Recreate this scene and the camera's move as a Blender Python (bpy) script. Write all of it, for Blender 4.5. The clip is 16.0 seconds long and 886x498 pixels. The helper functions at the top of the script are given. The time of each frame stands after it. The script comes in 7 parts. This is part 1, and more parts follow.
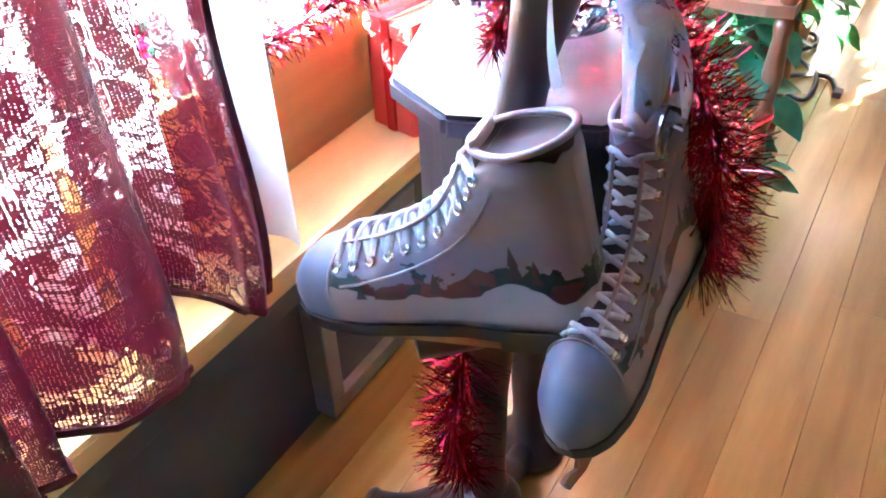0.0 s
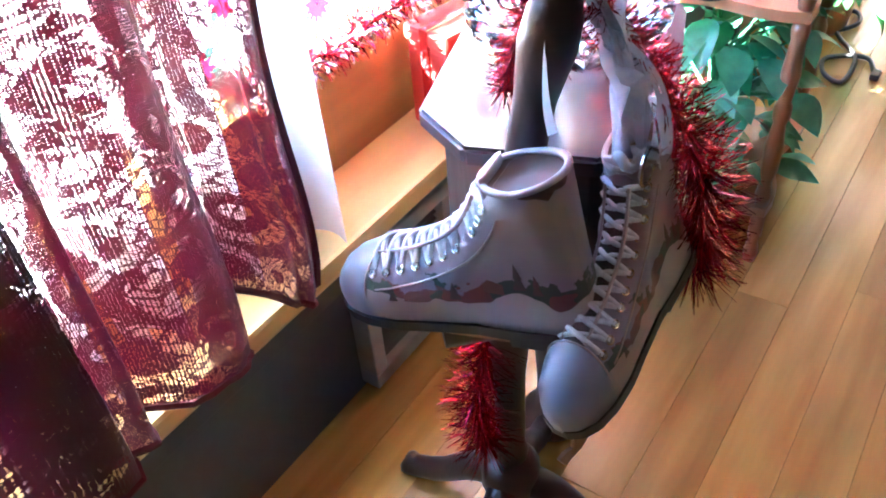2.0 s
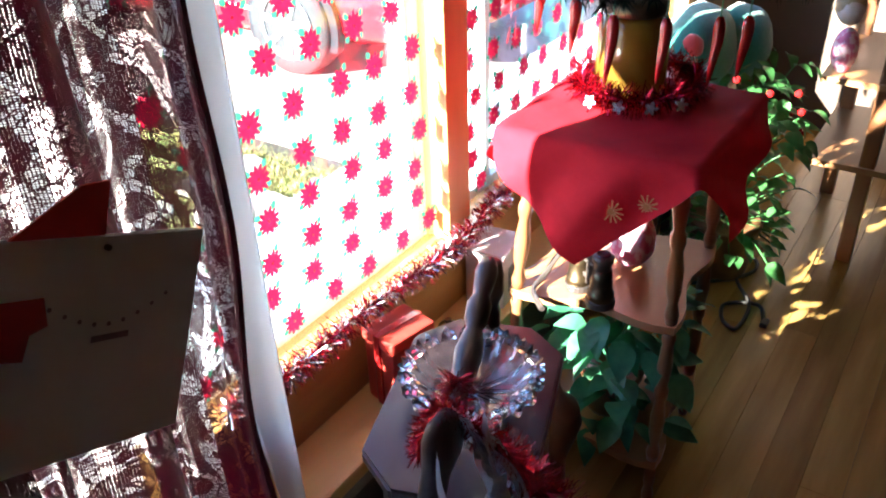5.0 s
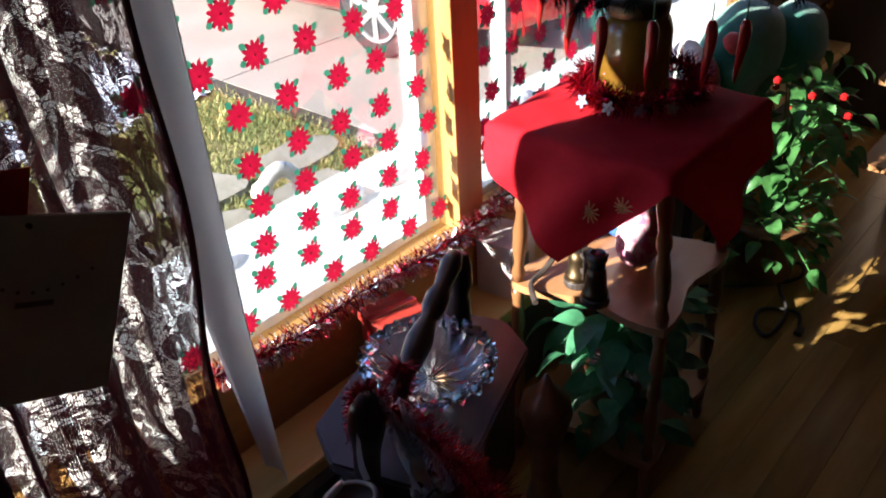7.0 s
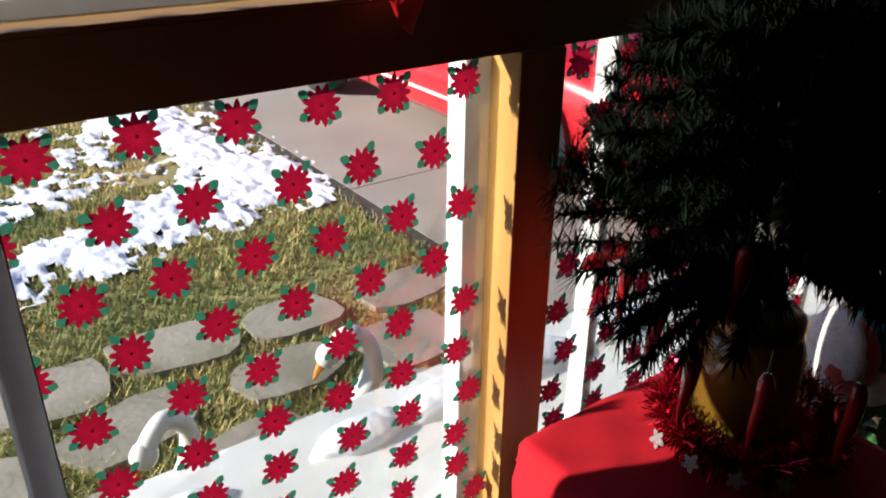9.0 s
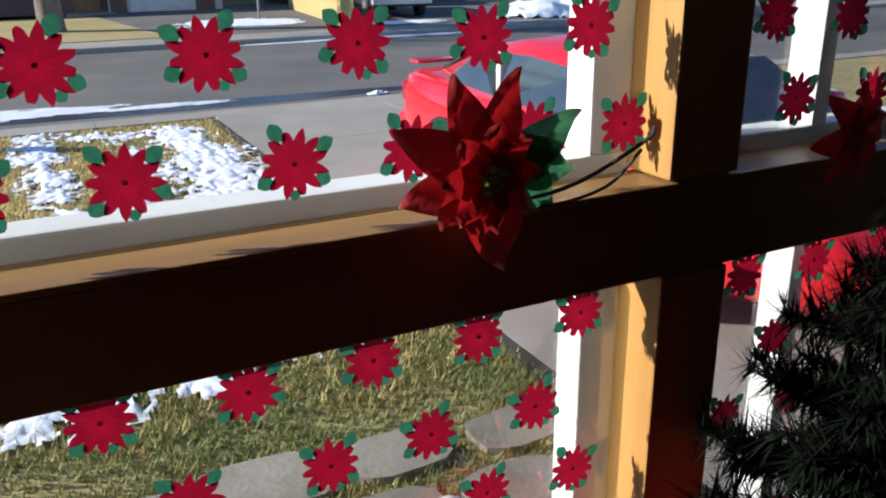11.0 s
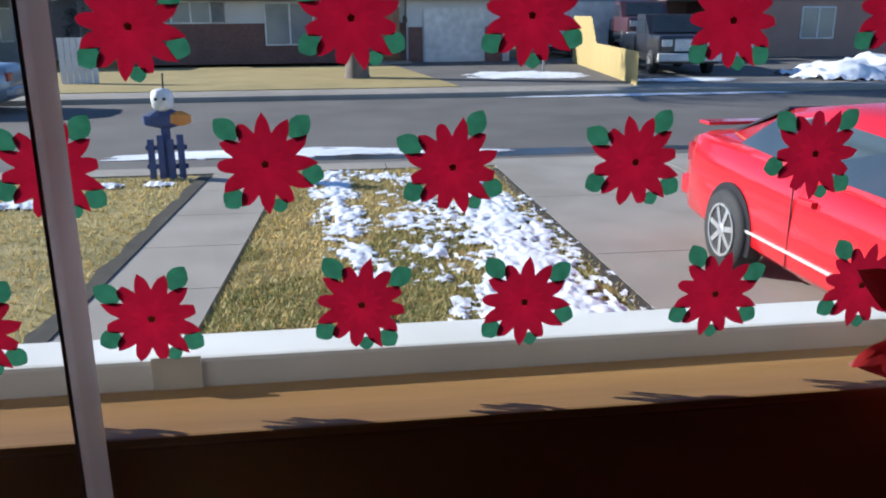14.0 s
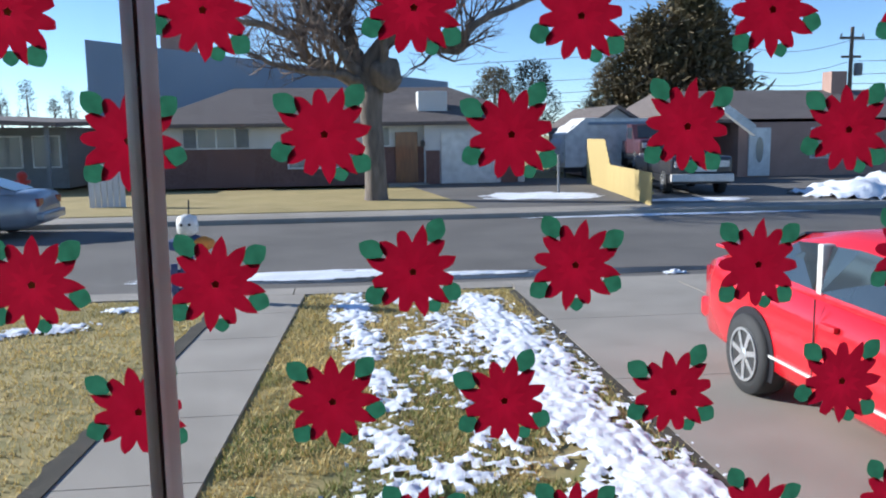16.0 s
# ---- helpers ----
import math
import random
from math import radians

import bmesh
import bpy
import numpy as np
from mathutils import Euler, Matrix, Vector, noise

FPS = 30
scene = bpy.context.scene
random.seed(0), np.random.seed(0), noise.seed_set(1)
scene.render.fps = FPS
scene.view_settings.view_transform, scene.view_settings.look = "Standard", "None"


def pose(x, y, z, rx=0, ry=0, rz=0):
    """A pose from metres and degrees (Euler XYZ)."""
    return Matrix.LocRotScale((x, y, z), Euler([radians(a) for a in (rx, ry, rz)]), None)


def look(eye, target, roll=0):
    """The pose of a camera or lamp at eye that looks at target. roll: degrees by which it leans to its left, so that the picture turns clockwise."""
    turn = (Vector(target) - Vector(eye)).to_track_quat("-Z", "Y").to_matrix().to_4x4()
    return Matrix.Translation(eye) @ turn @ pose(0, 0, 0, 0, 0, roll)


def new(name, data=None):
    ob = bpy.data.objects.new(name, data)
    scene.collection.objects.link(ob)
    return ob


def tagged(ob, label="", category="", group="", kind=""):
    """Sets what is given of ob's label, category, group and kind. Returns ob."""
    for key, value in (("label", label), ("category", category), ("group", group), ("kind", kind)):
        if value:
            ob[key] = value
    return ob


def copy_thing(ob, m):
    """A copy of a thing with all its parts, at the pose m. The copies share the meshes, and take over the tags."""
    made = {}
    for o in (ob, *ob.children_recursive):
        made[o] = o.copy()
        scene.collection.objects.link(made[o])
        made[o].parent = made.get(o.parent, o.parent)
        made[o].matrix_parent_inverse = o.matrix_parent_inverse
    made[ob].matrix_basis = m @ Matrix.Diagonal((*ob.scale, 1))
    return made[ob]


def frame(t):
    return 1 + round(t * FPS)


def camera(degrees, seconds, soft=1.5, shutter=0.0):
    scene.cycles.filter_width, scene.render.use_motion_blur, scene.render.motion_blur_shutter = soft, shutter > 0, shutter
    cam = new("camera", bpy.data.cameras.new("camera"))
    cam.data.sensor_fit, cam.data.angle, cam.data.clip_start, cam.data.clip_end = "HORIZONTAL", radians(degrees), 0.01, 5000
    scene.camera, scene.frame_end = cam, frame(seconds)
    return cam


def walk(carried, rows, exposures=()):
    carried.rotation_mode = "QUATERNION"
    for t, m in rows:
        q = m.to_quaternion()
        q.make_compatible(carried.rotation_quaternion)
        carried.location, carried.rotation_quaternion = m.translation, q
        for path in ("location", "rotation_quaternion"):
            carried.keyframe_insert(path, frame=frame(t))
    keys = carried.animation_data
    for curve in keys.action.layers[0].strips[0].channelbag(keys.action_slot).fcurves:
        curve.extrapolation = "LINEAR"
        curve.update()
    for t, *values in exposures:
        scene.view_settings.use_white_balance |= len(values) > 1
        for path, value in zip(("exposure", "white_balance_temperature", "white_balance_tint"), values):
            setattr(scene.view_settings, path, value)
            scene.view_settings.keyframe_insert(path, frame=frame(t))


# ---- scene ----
cam = camera(56.5, 16.0, 2.0)
PATH = [
    (0, (0.155, 0.126, 0.892), (1.504, 0.965, -0.324), -2.2),
    (0.5, (0.175, 0.124, 0.844), (1.533, 0.962, -0.362), 0.0),
    (1, (0.191, 0.122, 0.826), (1.532, 0.973, -0.39), -0.7),
    (1.5, (0.166, 0.093, 0.896), (1.421, 1.007, -0.365), -4.2),
    (2, (0.124, 0.066, 0.997), (1.342, 0.986, -0.295), -5.0),
    (2.5, (0.083, 0.06, 1.086), (1.305, 0.972, -0.209), -4.3),
    (3, (0.053, 0.049, 1.155), (1.297, 0.944, -0.13), -3.8),
    (3.5, (0.028, 0.023, 1.235), (1.329, 0.888, -0.014), -3.3),
    (4, (-0.003, 0.01, 1.313), (1.366, 0.893, 0.152), -4.4),
    (4.5, (0.012, -0.008, 1.354), (1.424, 0.884, 0.255), -3.0),
    (4.7, (0.036, -0.026, 1.371), (1.456, 0.891, 0.301), -2.4),
    (6.8, (0.154, -0.263, 1.427), (1.384, 0.906, 0.369), -2.7),
    (7, (0.166, -0.244, 1.42), (1.402, 0.91, 0.352), -3.4),
    (7.5, (0.318, -0.18, 1.472), (1.567, 0.927, 0.37), -1.8),
    (8, (0.415, -0.108, 1.495), (1.823, 0.95, 0.547), -1.7),
    (8.5, (0.53, -0.083, 1.502), (1.866, 1.067, 0.557), -0.8),
    (9, (0.614, -0.027, 1.518), (1.667, 1.43, 0.641), 0.7),
    (9.5, (0.671, 0.089, 1.54), (1.583, 1.672, 0.725), 0.0),
    (9.6, (0.653, 0.159, 1.505), (1.665, 1.728, 0.788), -1.8),
    (9.7, (0.698, 0.147, 1.555), (1.624, 1.735, 0.767), -0.0),
    (11.8, (0.83, 0.316, 1.571), (1.565, 2.08, 0.984), -1.1),
    (12, (0.825, 0.332, 1.584), (1.455, 2.139, 1.003), -1.0),
    (12.5, (0.798, 0.35, 1.581), (1.243, 2.223, 1.038), -0.6),
    (13, (0.782, 0.357, 1.563), (1.105, 2.24, 0.971), -1.3),
    (13.5, (0.781, 0.361, 1.538), (1.093, 2.21, 0.842), -1.1),
    (14, (0.763, 0.366, 1.583), (1.022, 2.27, 1.031), -0.3),
    (14.5, (0.76, 0.36, 1.622), (0.983, 2.301, 1.195), 0.1),
    (15, (0.762, 0.345, 1.647), (1.019, 2.301, 1.321), 0.8),
    (15.5, (0.752, 0.33, 1.66), (1.028, 2.293, 1.394), 0.8),
    (16, (0.74, 0.344, 1.657), (0.968, 2.312, 1.382), -0.8),
]

EXPOSURES = [(0.0, 7.2, 5200, 2), (1.8, 7.05, 5200, 2), (2.6, 6.75, 5300, 2), (3.5, 6.1, 5500, 3), (4.6, 4.7, 5800, 5), (5.6, 3.4, 6000, 8), (6.8, 2.45, 6100, 10), (8.5, 1.4, 6400, 10), (9.7, 0.95, 6300, 10), (12.0, 0.85, 5900, 10), (16.0, 0.8, 5800, 10)]
walk(cam, [(t, look(eye, target, roll)) for t, eye, target, roll in PATH], EXPOSURES)

# ---- world and sun ----
SUN_TRAVEL = Vector((0.928, -0.371, 0)).normalized()
SUN_ELEVATION = 22.0
world = bpy.data.worlds.new("world")
scene.world = world
world.use_nodes = True
wn, wl = world.node_tree.nodes, world.node_tree.links
sky = wn.new("ShaderNodeTexSky")
sky.sky_type, sky.sun_disc = "NISHITA", False
sky.sun_elevation = radians(SUN_ELEVATION)
sky.sun_rotation = math.atan2(-SUN_TRAVEL.x, -SUN_TRAVEL.y)
sky.air_density, sky.dust_density, sky.ozone_density = 0.7, 0.0, 3.0
wl.new(sky.outputs[0], wn["Background"].inputs[0])
wn["Background"].inputs[1].default_value = 0.11
sun = new("sun", bpy.data.lights.new("sun", "SUN"))
sun.data.energy, sun.data.angle, sun.data.color = 5.0, radians(0.6), (1.0, 0.93, 0.82)
sun_from = -SUN_TRAVEL * math.cos(radians(SUN_ELEVATION)) + Vector((0, 0, math.sin(radians(SUN_ELEVATION))))
sun.matrix_world = look(sun_from * 40, (0, 0, 0))


# ---- materials ----
def mat(name, col, rough=0.6, col2=None, scale=8.0, metal=0.0, bump=0.0, bump_scale=None, stretch=(1, 1, 1),
        detail=4.0, through_light=0.0, spec=0.5, random_tint=0.0, sheen=0.0, coat=0.0, mid=0.5, band=0.2):
    m = bpy.data.materials.new(name)
    m.use_nodes = True
    n, l = m.node_tree.nodes, m.node_tree.links
    b = n["Principled BSDF"]
    b.inputs["Roughness"].default_value = rough
    b.inputs["Metallic"].default_value = metal
    b.inputs["Specular IOR Level"].default_value = spec
    b.inputs["Sheen Weight"].default_value = sheen
    b.inputs["Coat Weight"].default_value = coat
    c2 = col2 or tuple(c * 0.72 for c in col)
    tc, mp = n.new("ShaderNodeTexCoord"), n.new("ShaderNodeMapping")
    mp.inputs["Scale"].default_value = stretch
    l.new(tc.outputs["Object"], mp.inputs[0])
    no = n.new("ShaderNodeTexNoise")
    no.inputs["Scale"].default_value, no.inputs["Detail"].default_value = scale, detail
    l.new(mp.outputs[0], no.inputs["Vector"])
    ra = n.new("ShaderNodeValToRGB")
    ra.color_ramp.elements[0].position, ra.color_ramp.elements[1].position = mid - band, mid + band
    ra.color_ramp.elements[0].color, ra.color_ramp.elements[1].color = (*c2, 1), (*col, 1)
    l.new(no.outputs[0], ra.inputs[0])
    out = ra.outputs[0]
    big = n.new("ShaderNodeTexNoise")
    big.inputs["Scale"].default_value = scale * 0.17
    l.new(mp.outputs[0], big.inputs["Vector"])
    mx = n.new("ShaderNodeMix")
    mx.data_type, mx.blend_type = "RGBA", "MULTIPLY"
    mx.inputs[0].default_value = 0.35
    l.new(out, mx.inputs[6])
    l.new(big.outputs[0], mx.inputs[7])
    hs = n.new("ShaderNodeHueSaturation")
    hs.inputs["Value"].default_value = 1.2
    l.new(mx.outputs[2], hs.inputs["Color"])
    if random_tint:
        oi, ge, ad = n.new("ShaderNodeObjectInfo"), n.new("ShaderNodeNewGeometry"), n.new("ShaderNodeMath")
        ad.operation = "ADD"
        l.new(oi.outputs["Random"], ad.inputs[0])
        l.new(ge.outputs["Random Per Island"], ad.inputs[1])
        mr = n.new("ShaderNodeMapRange")
        mr.inputs[2].default_value = 2.0
        mr.inputs[3].default_value, mr.inputs[4].default_value = 1.2 - random_tint, 1.2 + random_tint
        l.new(ad.outputs[0], mr.inputs[0])
        l.new(mr.outputs[0], hs.inputs["Value"])
    l.new(hs.outputs[0], b.inputs["Base Color"])
    if bump:
        bn, bu = n.new("ShaderNodeTexNoise"), n.new("ShaderNodeBump")
        bn.inputs["Scale"].default_value, bn.inputs["Detail"].default_value = bump_scale or scale * 3, 5
        l.new(mp.outputs[0], bn.inputs["Vector"])
        bu.inputs["Strength"].default_value, bu.inputs["Distance"].default_value = bump, 0.01
        l.new(bn.outputs[0], bu.inputs["Height"])
        l.new(bu.outputs[0], b.inputs["Normal"])
    if through_light:
        tr, ms = n.new("ShaderNodeBsdfTranslucent"), n.new("ShaderNodeMixShader")
        ms.inputs[0].default_value = through_light
        l.new(hs.outputs[0], tr.inputs[0])
        l.new(b.outputs[0], ms.inputs[1])
        l.new(tr.outputs[0], ms.inputs[2])
        l.new(ms.outputs[0], n["Material Output"].inputs[0])
    return m


def wood(name, light, dark, along="x", rough=0.35, scale=14.0, coat=0.0, random_tint=0.0):
    s = {"x": (0.12, 1, 1), "y": (1, 0.12, 1), "z": (1, 1, 0.12)}[along]
    return mat(name, light, rough, dark, scale, bump=0.08, bump_scale=60, stretch=s, detail=7, coat=coat, random_tint=random_tint)


def pane_material(name, tint=(1, 1, 1), gloss=0.5):
    m = bpy.data.materials.new(name)
    m.use_nodes = True
    n, l = m.node_tree.nodes, m.node_tree.links
    tr, gl, ms, fr, mu = (n.new("ShaderNodeBsdfTransparent"), n.new("ShaderNodeBsdfGlossy"), n.new("ShaderNodeMixShader"),
                          n.new("ShaderNodeFresnel"), n.new("ShaderNodeMath"))
    tr.inputs[0].default_value = (*tint, 1)
    gl.inputs["Roughness"].default_value = 0.02
    mu.operation, mu.inputs[1].default_value = "MULTIPLY", gloss
    l.new(fr.outputs[0], mu.inputs[0])
    l.new(mu.outputs[0], ms.inputs[0])
    l.new(tr.outputs[0], ms.inputs[1])
    l.new(gl.outputs[0], ms.inputs[2])
    l.new(ms.outputs[0], n["Material Output"].inputs[0])
    return m


def lace_material():
    """Maroon lace: open holes of a floral net between denser motifs."""
    m = bpy.data.materials.new("maroon_lace")
    m.use_nodes = True
    n, l = m.node_tree.nodes, m.node_tree.links
    b = n["Principled BSDF"]
    b.inputs["Base Color"].default_value = (0.045, 0.002, 0.008, 1)
    b.inputs["Roughness"].default_value = 0.5
    b.inputs["Sheen Weight"].default_value = 0.2
    uv = n.new("ShaderNodeTexCoord")

    def node(kind, **inputs):
        x = n.new(kind)
        for k, v in inputs.items():
            x.inputs[k].default_value = v
        return x
    warp = node("ShaderNodeTexNoise", Scale=9.0)
    l.new(uv.outputs["UV"], warp.inputs["Vector"])
    mixv = n.new("ShaderNodeVectorMath")
    mixv.operation = "MULTIPLY_ADD"
    mixv.inputs[1].default_value = (0.11, 0.11, 0.11)
    l.new(warp.outputs["Color"], mixv.inputs[0])
    l.new(uv.outputs["UV"], mixv.inputs[2])
    motif = node("ShaderNodeTexVoronoi", Scale=15.0, Randomness=0.8)
    l.new(mixv.outputs[0], motif.inputs["Vector"])
    rings = n.new("ShaderNodeMath")
    rings.operation, rings.inputs[1].default_value = "MULTIPLY", 15.0
    l.new(motif.outputs["Distance"], rings.inputs[0])
    wave = n.new("ShaderNodeMath")
    wave.operation = "SINE"
    l.new(rings.outputs[0], wave.inputs[0])
    edge = node("ShaderNodeTexVoronoi", Scale=115.0)
    edge.feature = "DISTANCE_TO_EDGE"
    l.new(mixv.outputs[0], edge.inputs["Vector"])
    net = n.new("ShaderNodeTexVoronoi")
    net.inputs["Scale"].default_value, net.inputs["Randomness"].default_value = 430.0, 0.2
    l.new(uv.outputs["UV"], net.inputs["Vector"])
    hole = n.new("ShaderNodeMath")
    hole.operation, hole.inputs[1].default_value = "LESS_THAN", 0.40
    l.new(net.outputs["Distance"], hole.inputs[0])
    thread = n.new("ShaderNodeMath")
    thread.operation, thread.inputs[1].default_value = "GREATER_THAN", 0.09
    l.new(edge.outputs[0], thread.inputs[0])
    open_ = n.new("ShaderNodeMath")
    open_.operation, open_.inputs[1].default_value = "GREATER_THAN", 0.2
    l.new(wave.outputs[0], open_.inputs[0])
    a1, a2 = n.new("ShaderNodeMath"), n.new("ShaderNodeMath")
    a1.operation = a2.operation = "MULTIPLY"
    l.new(hole.outputs[0], a1.inputs[0])
    l.new(open_.outputs[0], a1.inputs[1])
    l.new(a1.outputs[0], a2.inputs[0])
    l.new(thread.outputs[0], a2.inputs[1])
    fine, veil = n.new("ShaderNodeMath"), n.new("ShaderNodeMath")
    fine.operation, fine.inputs[1].default_value = "LESS_THAN", 0.16
    l.new(net.outputs["Distance"], fine.inputs[0])
    veil.operation = "MAXIMUM"
    l.new(a2.outputs[0], veil.inputs[0])
    l.new(fine.outputs[0], veil.inputs[1])
    tl, ms, tp, ms2 = (n.new("ShaderNodeBsdfTranslucent"), n.new("ShaderNodeMixShader"), n.new("ShaderNodeBsdfTransparent"), n.new("ShaderNodeMixShader"))
    tl.inputs[0].default_value = (0.045, 0.0015, 0.006, 1)
    ms.inputs[0].default_value = 0.3
    l.new(b.outputs[0], ms.inputs[1])
    l.new(tl.outputs[0], ms.inputs[2])
    l.new(veil.outputs[0], ms2.inputs[0])
    l.new(ms.outputs[0], ms2.inputs[1])
    l.new(tp.outputs[0], ms2.inputs[2])
    l.new(ms2.outputs[0], n["Material Output"].inputs[0])
    return m


M = {}
M["oak"] = wood("golden_oak", (0.52, 0.29, 0.09), (0.30, 0.14, 0.035), "x", 0.4)
M["oak_z"] = wood("golden_oak_upright", (0.52, 0.29, 0.09), (0.30, 0.14, 0.035), "z", 0.4)
# oak of the posts, darkened to carry the shade on the rail's room side
M["rail"] = wood("shaded_oak_rail", (0.36, 0.21, 0.08), (0.20, 0.11, 0.04), "x", 0.45)
M["sill"] = wood("varnished_sill", (0.74, 0.55, 0.25), (0.56, 0.39, 0.15), "x", 0.3)
M["plank"] = wood("pine_floor", (0.52, 0.32, 0.095), (0.29, 0.155, 0.04), "x", 0.24, 16, random_tint=0.42)
M["dark_wood"] = wood("dark_stained_wood", (0.075, 0.045, 0.035), (0.03, 0.018, 0.014), "z", 0.35)
M["spindle"] = wood("brown_turned_wood", (0.30, 0.13, 0.05), (0.16, 0.06, 0.025), "z", 0.3, coat=0.3)
M["shelf"] = wood("shelf_wood", (0.42, 0.21, 0.09), (0.27, 0.12, 0.045), "x", 0.35)
M["grey_wall"] = mat("grey_painted_wall", (0.135, 0.13, 0.135), 0.8, scale=5, bump=0.1, bump_scale=80)
M["plaster"] = mat("brown_wall_panel", (0.13, 0.085, 0.06), 0.7, (0.09, 0.06, 0.04), scale=4, bump=0.1, bump_scale=90)
M["ceiling"] = mat("tan_ceiling", (0.36, 0.31, 0.26), 0.9, scale=6, bump=0.2, bump_scale=70)
M["white_frame"] = mat("white_aluminium_frame", (0.82, 0.82, 0.80), 0.45, (0.70, 0.70, 0.67), scale=14)
M["glass"] = pane_material("window_glass", (0.96, 0.97, 0.97), 0.35)
M["lace"] = lace_material()
M["vinyl"] = mat("white_vinyl_slat", (0.66, 0.63, 0.60), 0.45, (0.58, 0.55, 0.52), scale=6, through_light=0.05)
M["paper"] = mat("white_card", (0.68, 0.62, 0.60), 0.75, (0.60, 0.54, 0.52), scale=12, through_light=0.06)
M["red_paper"] = mat("red_paper", (0.60, 0.05, 0.03), 0.6, scale=12, through_light=0.25)
M["ink"] = mat("grey_print", (0.28, 0.20, 0.22), 0.8, scale=30)
M["petal"] = mat("red_cling_petal", (0.32, 0.006, 0.026), 0.55, (0.25, 0.004, 0.019), scale=90, through_light=0.72, random_tint=0.16)
M["petal_top"] = mat("red_cling_inner_petal", (0.36, 0.006, 0.028), 0.55, (0.29, 0.004, 0.021), scale=120, through_light=0.72, random_tint=0.16)
M["leaf_print"] = mat("green_cling_leaf", (0.04, 0.18, 0.105), 0.55, (0.025, 0.12, 0.07), scale=120, through_light=0.7)
M["centre_print"] = mat("yellow_green_cling_centre", (0.60, 0.55, 0.12), 0.6, (0.16, 0.34, 0.08), scale=600, through_light=0.7)
M["leather"] = mat("painted_white_leather", (0.46, 0.38, 0.38), 0.38, (0.36, 0.29, 0.30), scale=14, bump=0.12, bump_scale=160, spec=0.5)
M["blue_paint"] = mat("pale_blue_paint", (0.34, 0.44, 0.60), 0.35, (0.50, 0.50, 0.58), scale=16)
M["lavender"] = mat("lavender_sky_paint", (0.38, 0.34, 0.44), 0.4, (0.46, 0.42, 0.48), scale=14)
M["pine_paint"] = mat("dark_green_paint", (0.03, 0.06, 0.05), 0.5, (0.10, 0.04, 0.05), scale=40)
M["brown_paint"] = mat("brown_barn_paint", (0.16, 0.07, 0.06), 0.5, scale=40)
M["lining"] = mat("tan_lining", (0.13, 0.07, 0.05), 0.8, scale=20)
M["lace_white"] = mat("white_lace_cord", (0.72, 0.74, 0.80), 0.6, scale=120, bump=0.2, bump_scale=900)
M["sole"] = mat("black_sole", (0.02, 0.02, 0.025), 0.4, scale=20)
M["blade"] = mat("rust_steel_blade", (0.42, 0.30, 0.22), 0.4, (0.20, 0.10, 0.05), scale=25, metal=0.7)
M["eyelet"] = mat("steel_eyelet", (0.75, 0.75, 0.75), 0.2, metal=1.0, scale=10)
M["tinsel_red"] = mat("red_foil", (0.50, 0.008, 0.03), 0.14, (0.30, 0.004, 0.015), metal=0.9, scale=200, random_tint=0.4)
M["tinsel_silver"] = mat("silver_foil", (0.75, 0.72, 0.74), 0.2, metal=0.85, scale=200, random_tint=0.4)
M["tinsel_gold"] = mat("gold_foil", (0.75, 0.50, 0.12), 0.2, metal=0.85, scale=200, random_tint=0.4)
M["ribbon"] = mat("pale_blue_ribbon", (0.60, 0.72, 0.82), 0.4, (0.76, 0.80, 0.85), scale=40, through_light=0.3)
M["clear_wrap"] = pane_material("clear_cellophane", (0.88, 0.92, 0.98), 0.9)
M["red_cloth"] = mat("red_cotton_cloth", (0.48, 0.010, 0.02), 0.85, (0.40, 0.008, 0.016), scale=30, bump=0.15, bump_scale=500, through_light=0.12, spec=0.2)
M["gold_print"] = mat("gold_snowflake_print", (0.42, 0.14, 0.05), 0.5, scale=60)
M["brass"] = mat("worn_brass", (0.13, 0.085, 0.04), 0.4, (0.05, 0.035, 0.02), scale=25, metal=0.9)
M["black_metal"] = mat("black_enamel", (0.03, 0.026, 0.025), 0.4, (0.06, 0.045, 0.035), scale=30)
M["lens_glass"] = mat("dark_lens", (0.02, 0.02, 0.03), 0.05, scale=5)
M["pink_print"] = mat("pink_floral_cotton", (0.62, 0.16, 0.26), 0.8, (0.70, 0.48, 0.52), scale=60, band=0.05)
M["blue_plastic"] = mat("blue_fabric", (0.05, 0.13, 0.42), 0.5, scale=20)
M["foliage"] = mat("glossy_green_leaf", (0.085, 0.29, 0.14), 0.35, (0.045, 0.17, 0.085), scale=40, through_light=0.35, random_tint=0.35)
M["holly"] = mat("bright_green_leaf", (0.09, 0.25, 0.07), 0.3, (0.04, 0.13, 0.035), scale=40, through_light=0.35, random_tint=0.35)
# near-black green: the shade of the backlit tree is put into the needles
M["needle"] = mat("shaded_pine_needle", (0.006, 0.012, 0.006), 0.85, (0.002, 0.004, 0.002), scale=60, random_tint=0.3, spec=0.15)
M["amber"] = mat("amber_glass_jar", (0.26, 0.15, 0.02), 0.12, (0.16, 0.08, 0.012), scale=8, through_light=0.3, spec=0.8)
M["chili"] = mat("red_lacquer", (0.42, 0.012, 0.012), 0.2, scale=20, coat=0.5)
M["plush_green"] = mat("green_felt", (0.01, 0.19, 0.13), 0.9, (0.007, 0.13, 0.09), scale=50, sheen=0.5, bump=0.3, bump_scale=300)
M["plush_red"] = mat("red_felt", (0.48, 0.03, 0.02), 0.9, scale=50, sheen=0.5)
M["plush_white"] = mat("white_fleece", (0.80, 0.78, 0.76), 0.95, scale=60, bump=0.5, bump_scale=250)
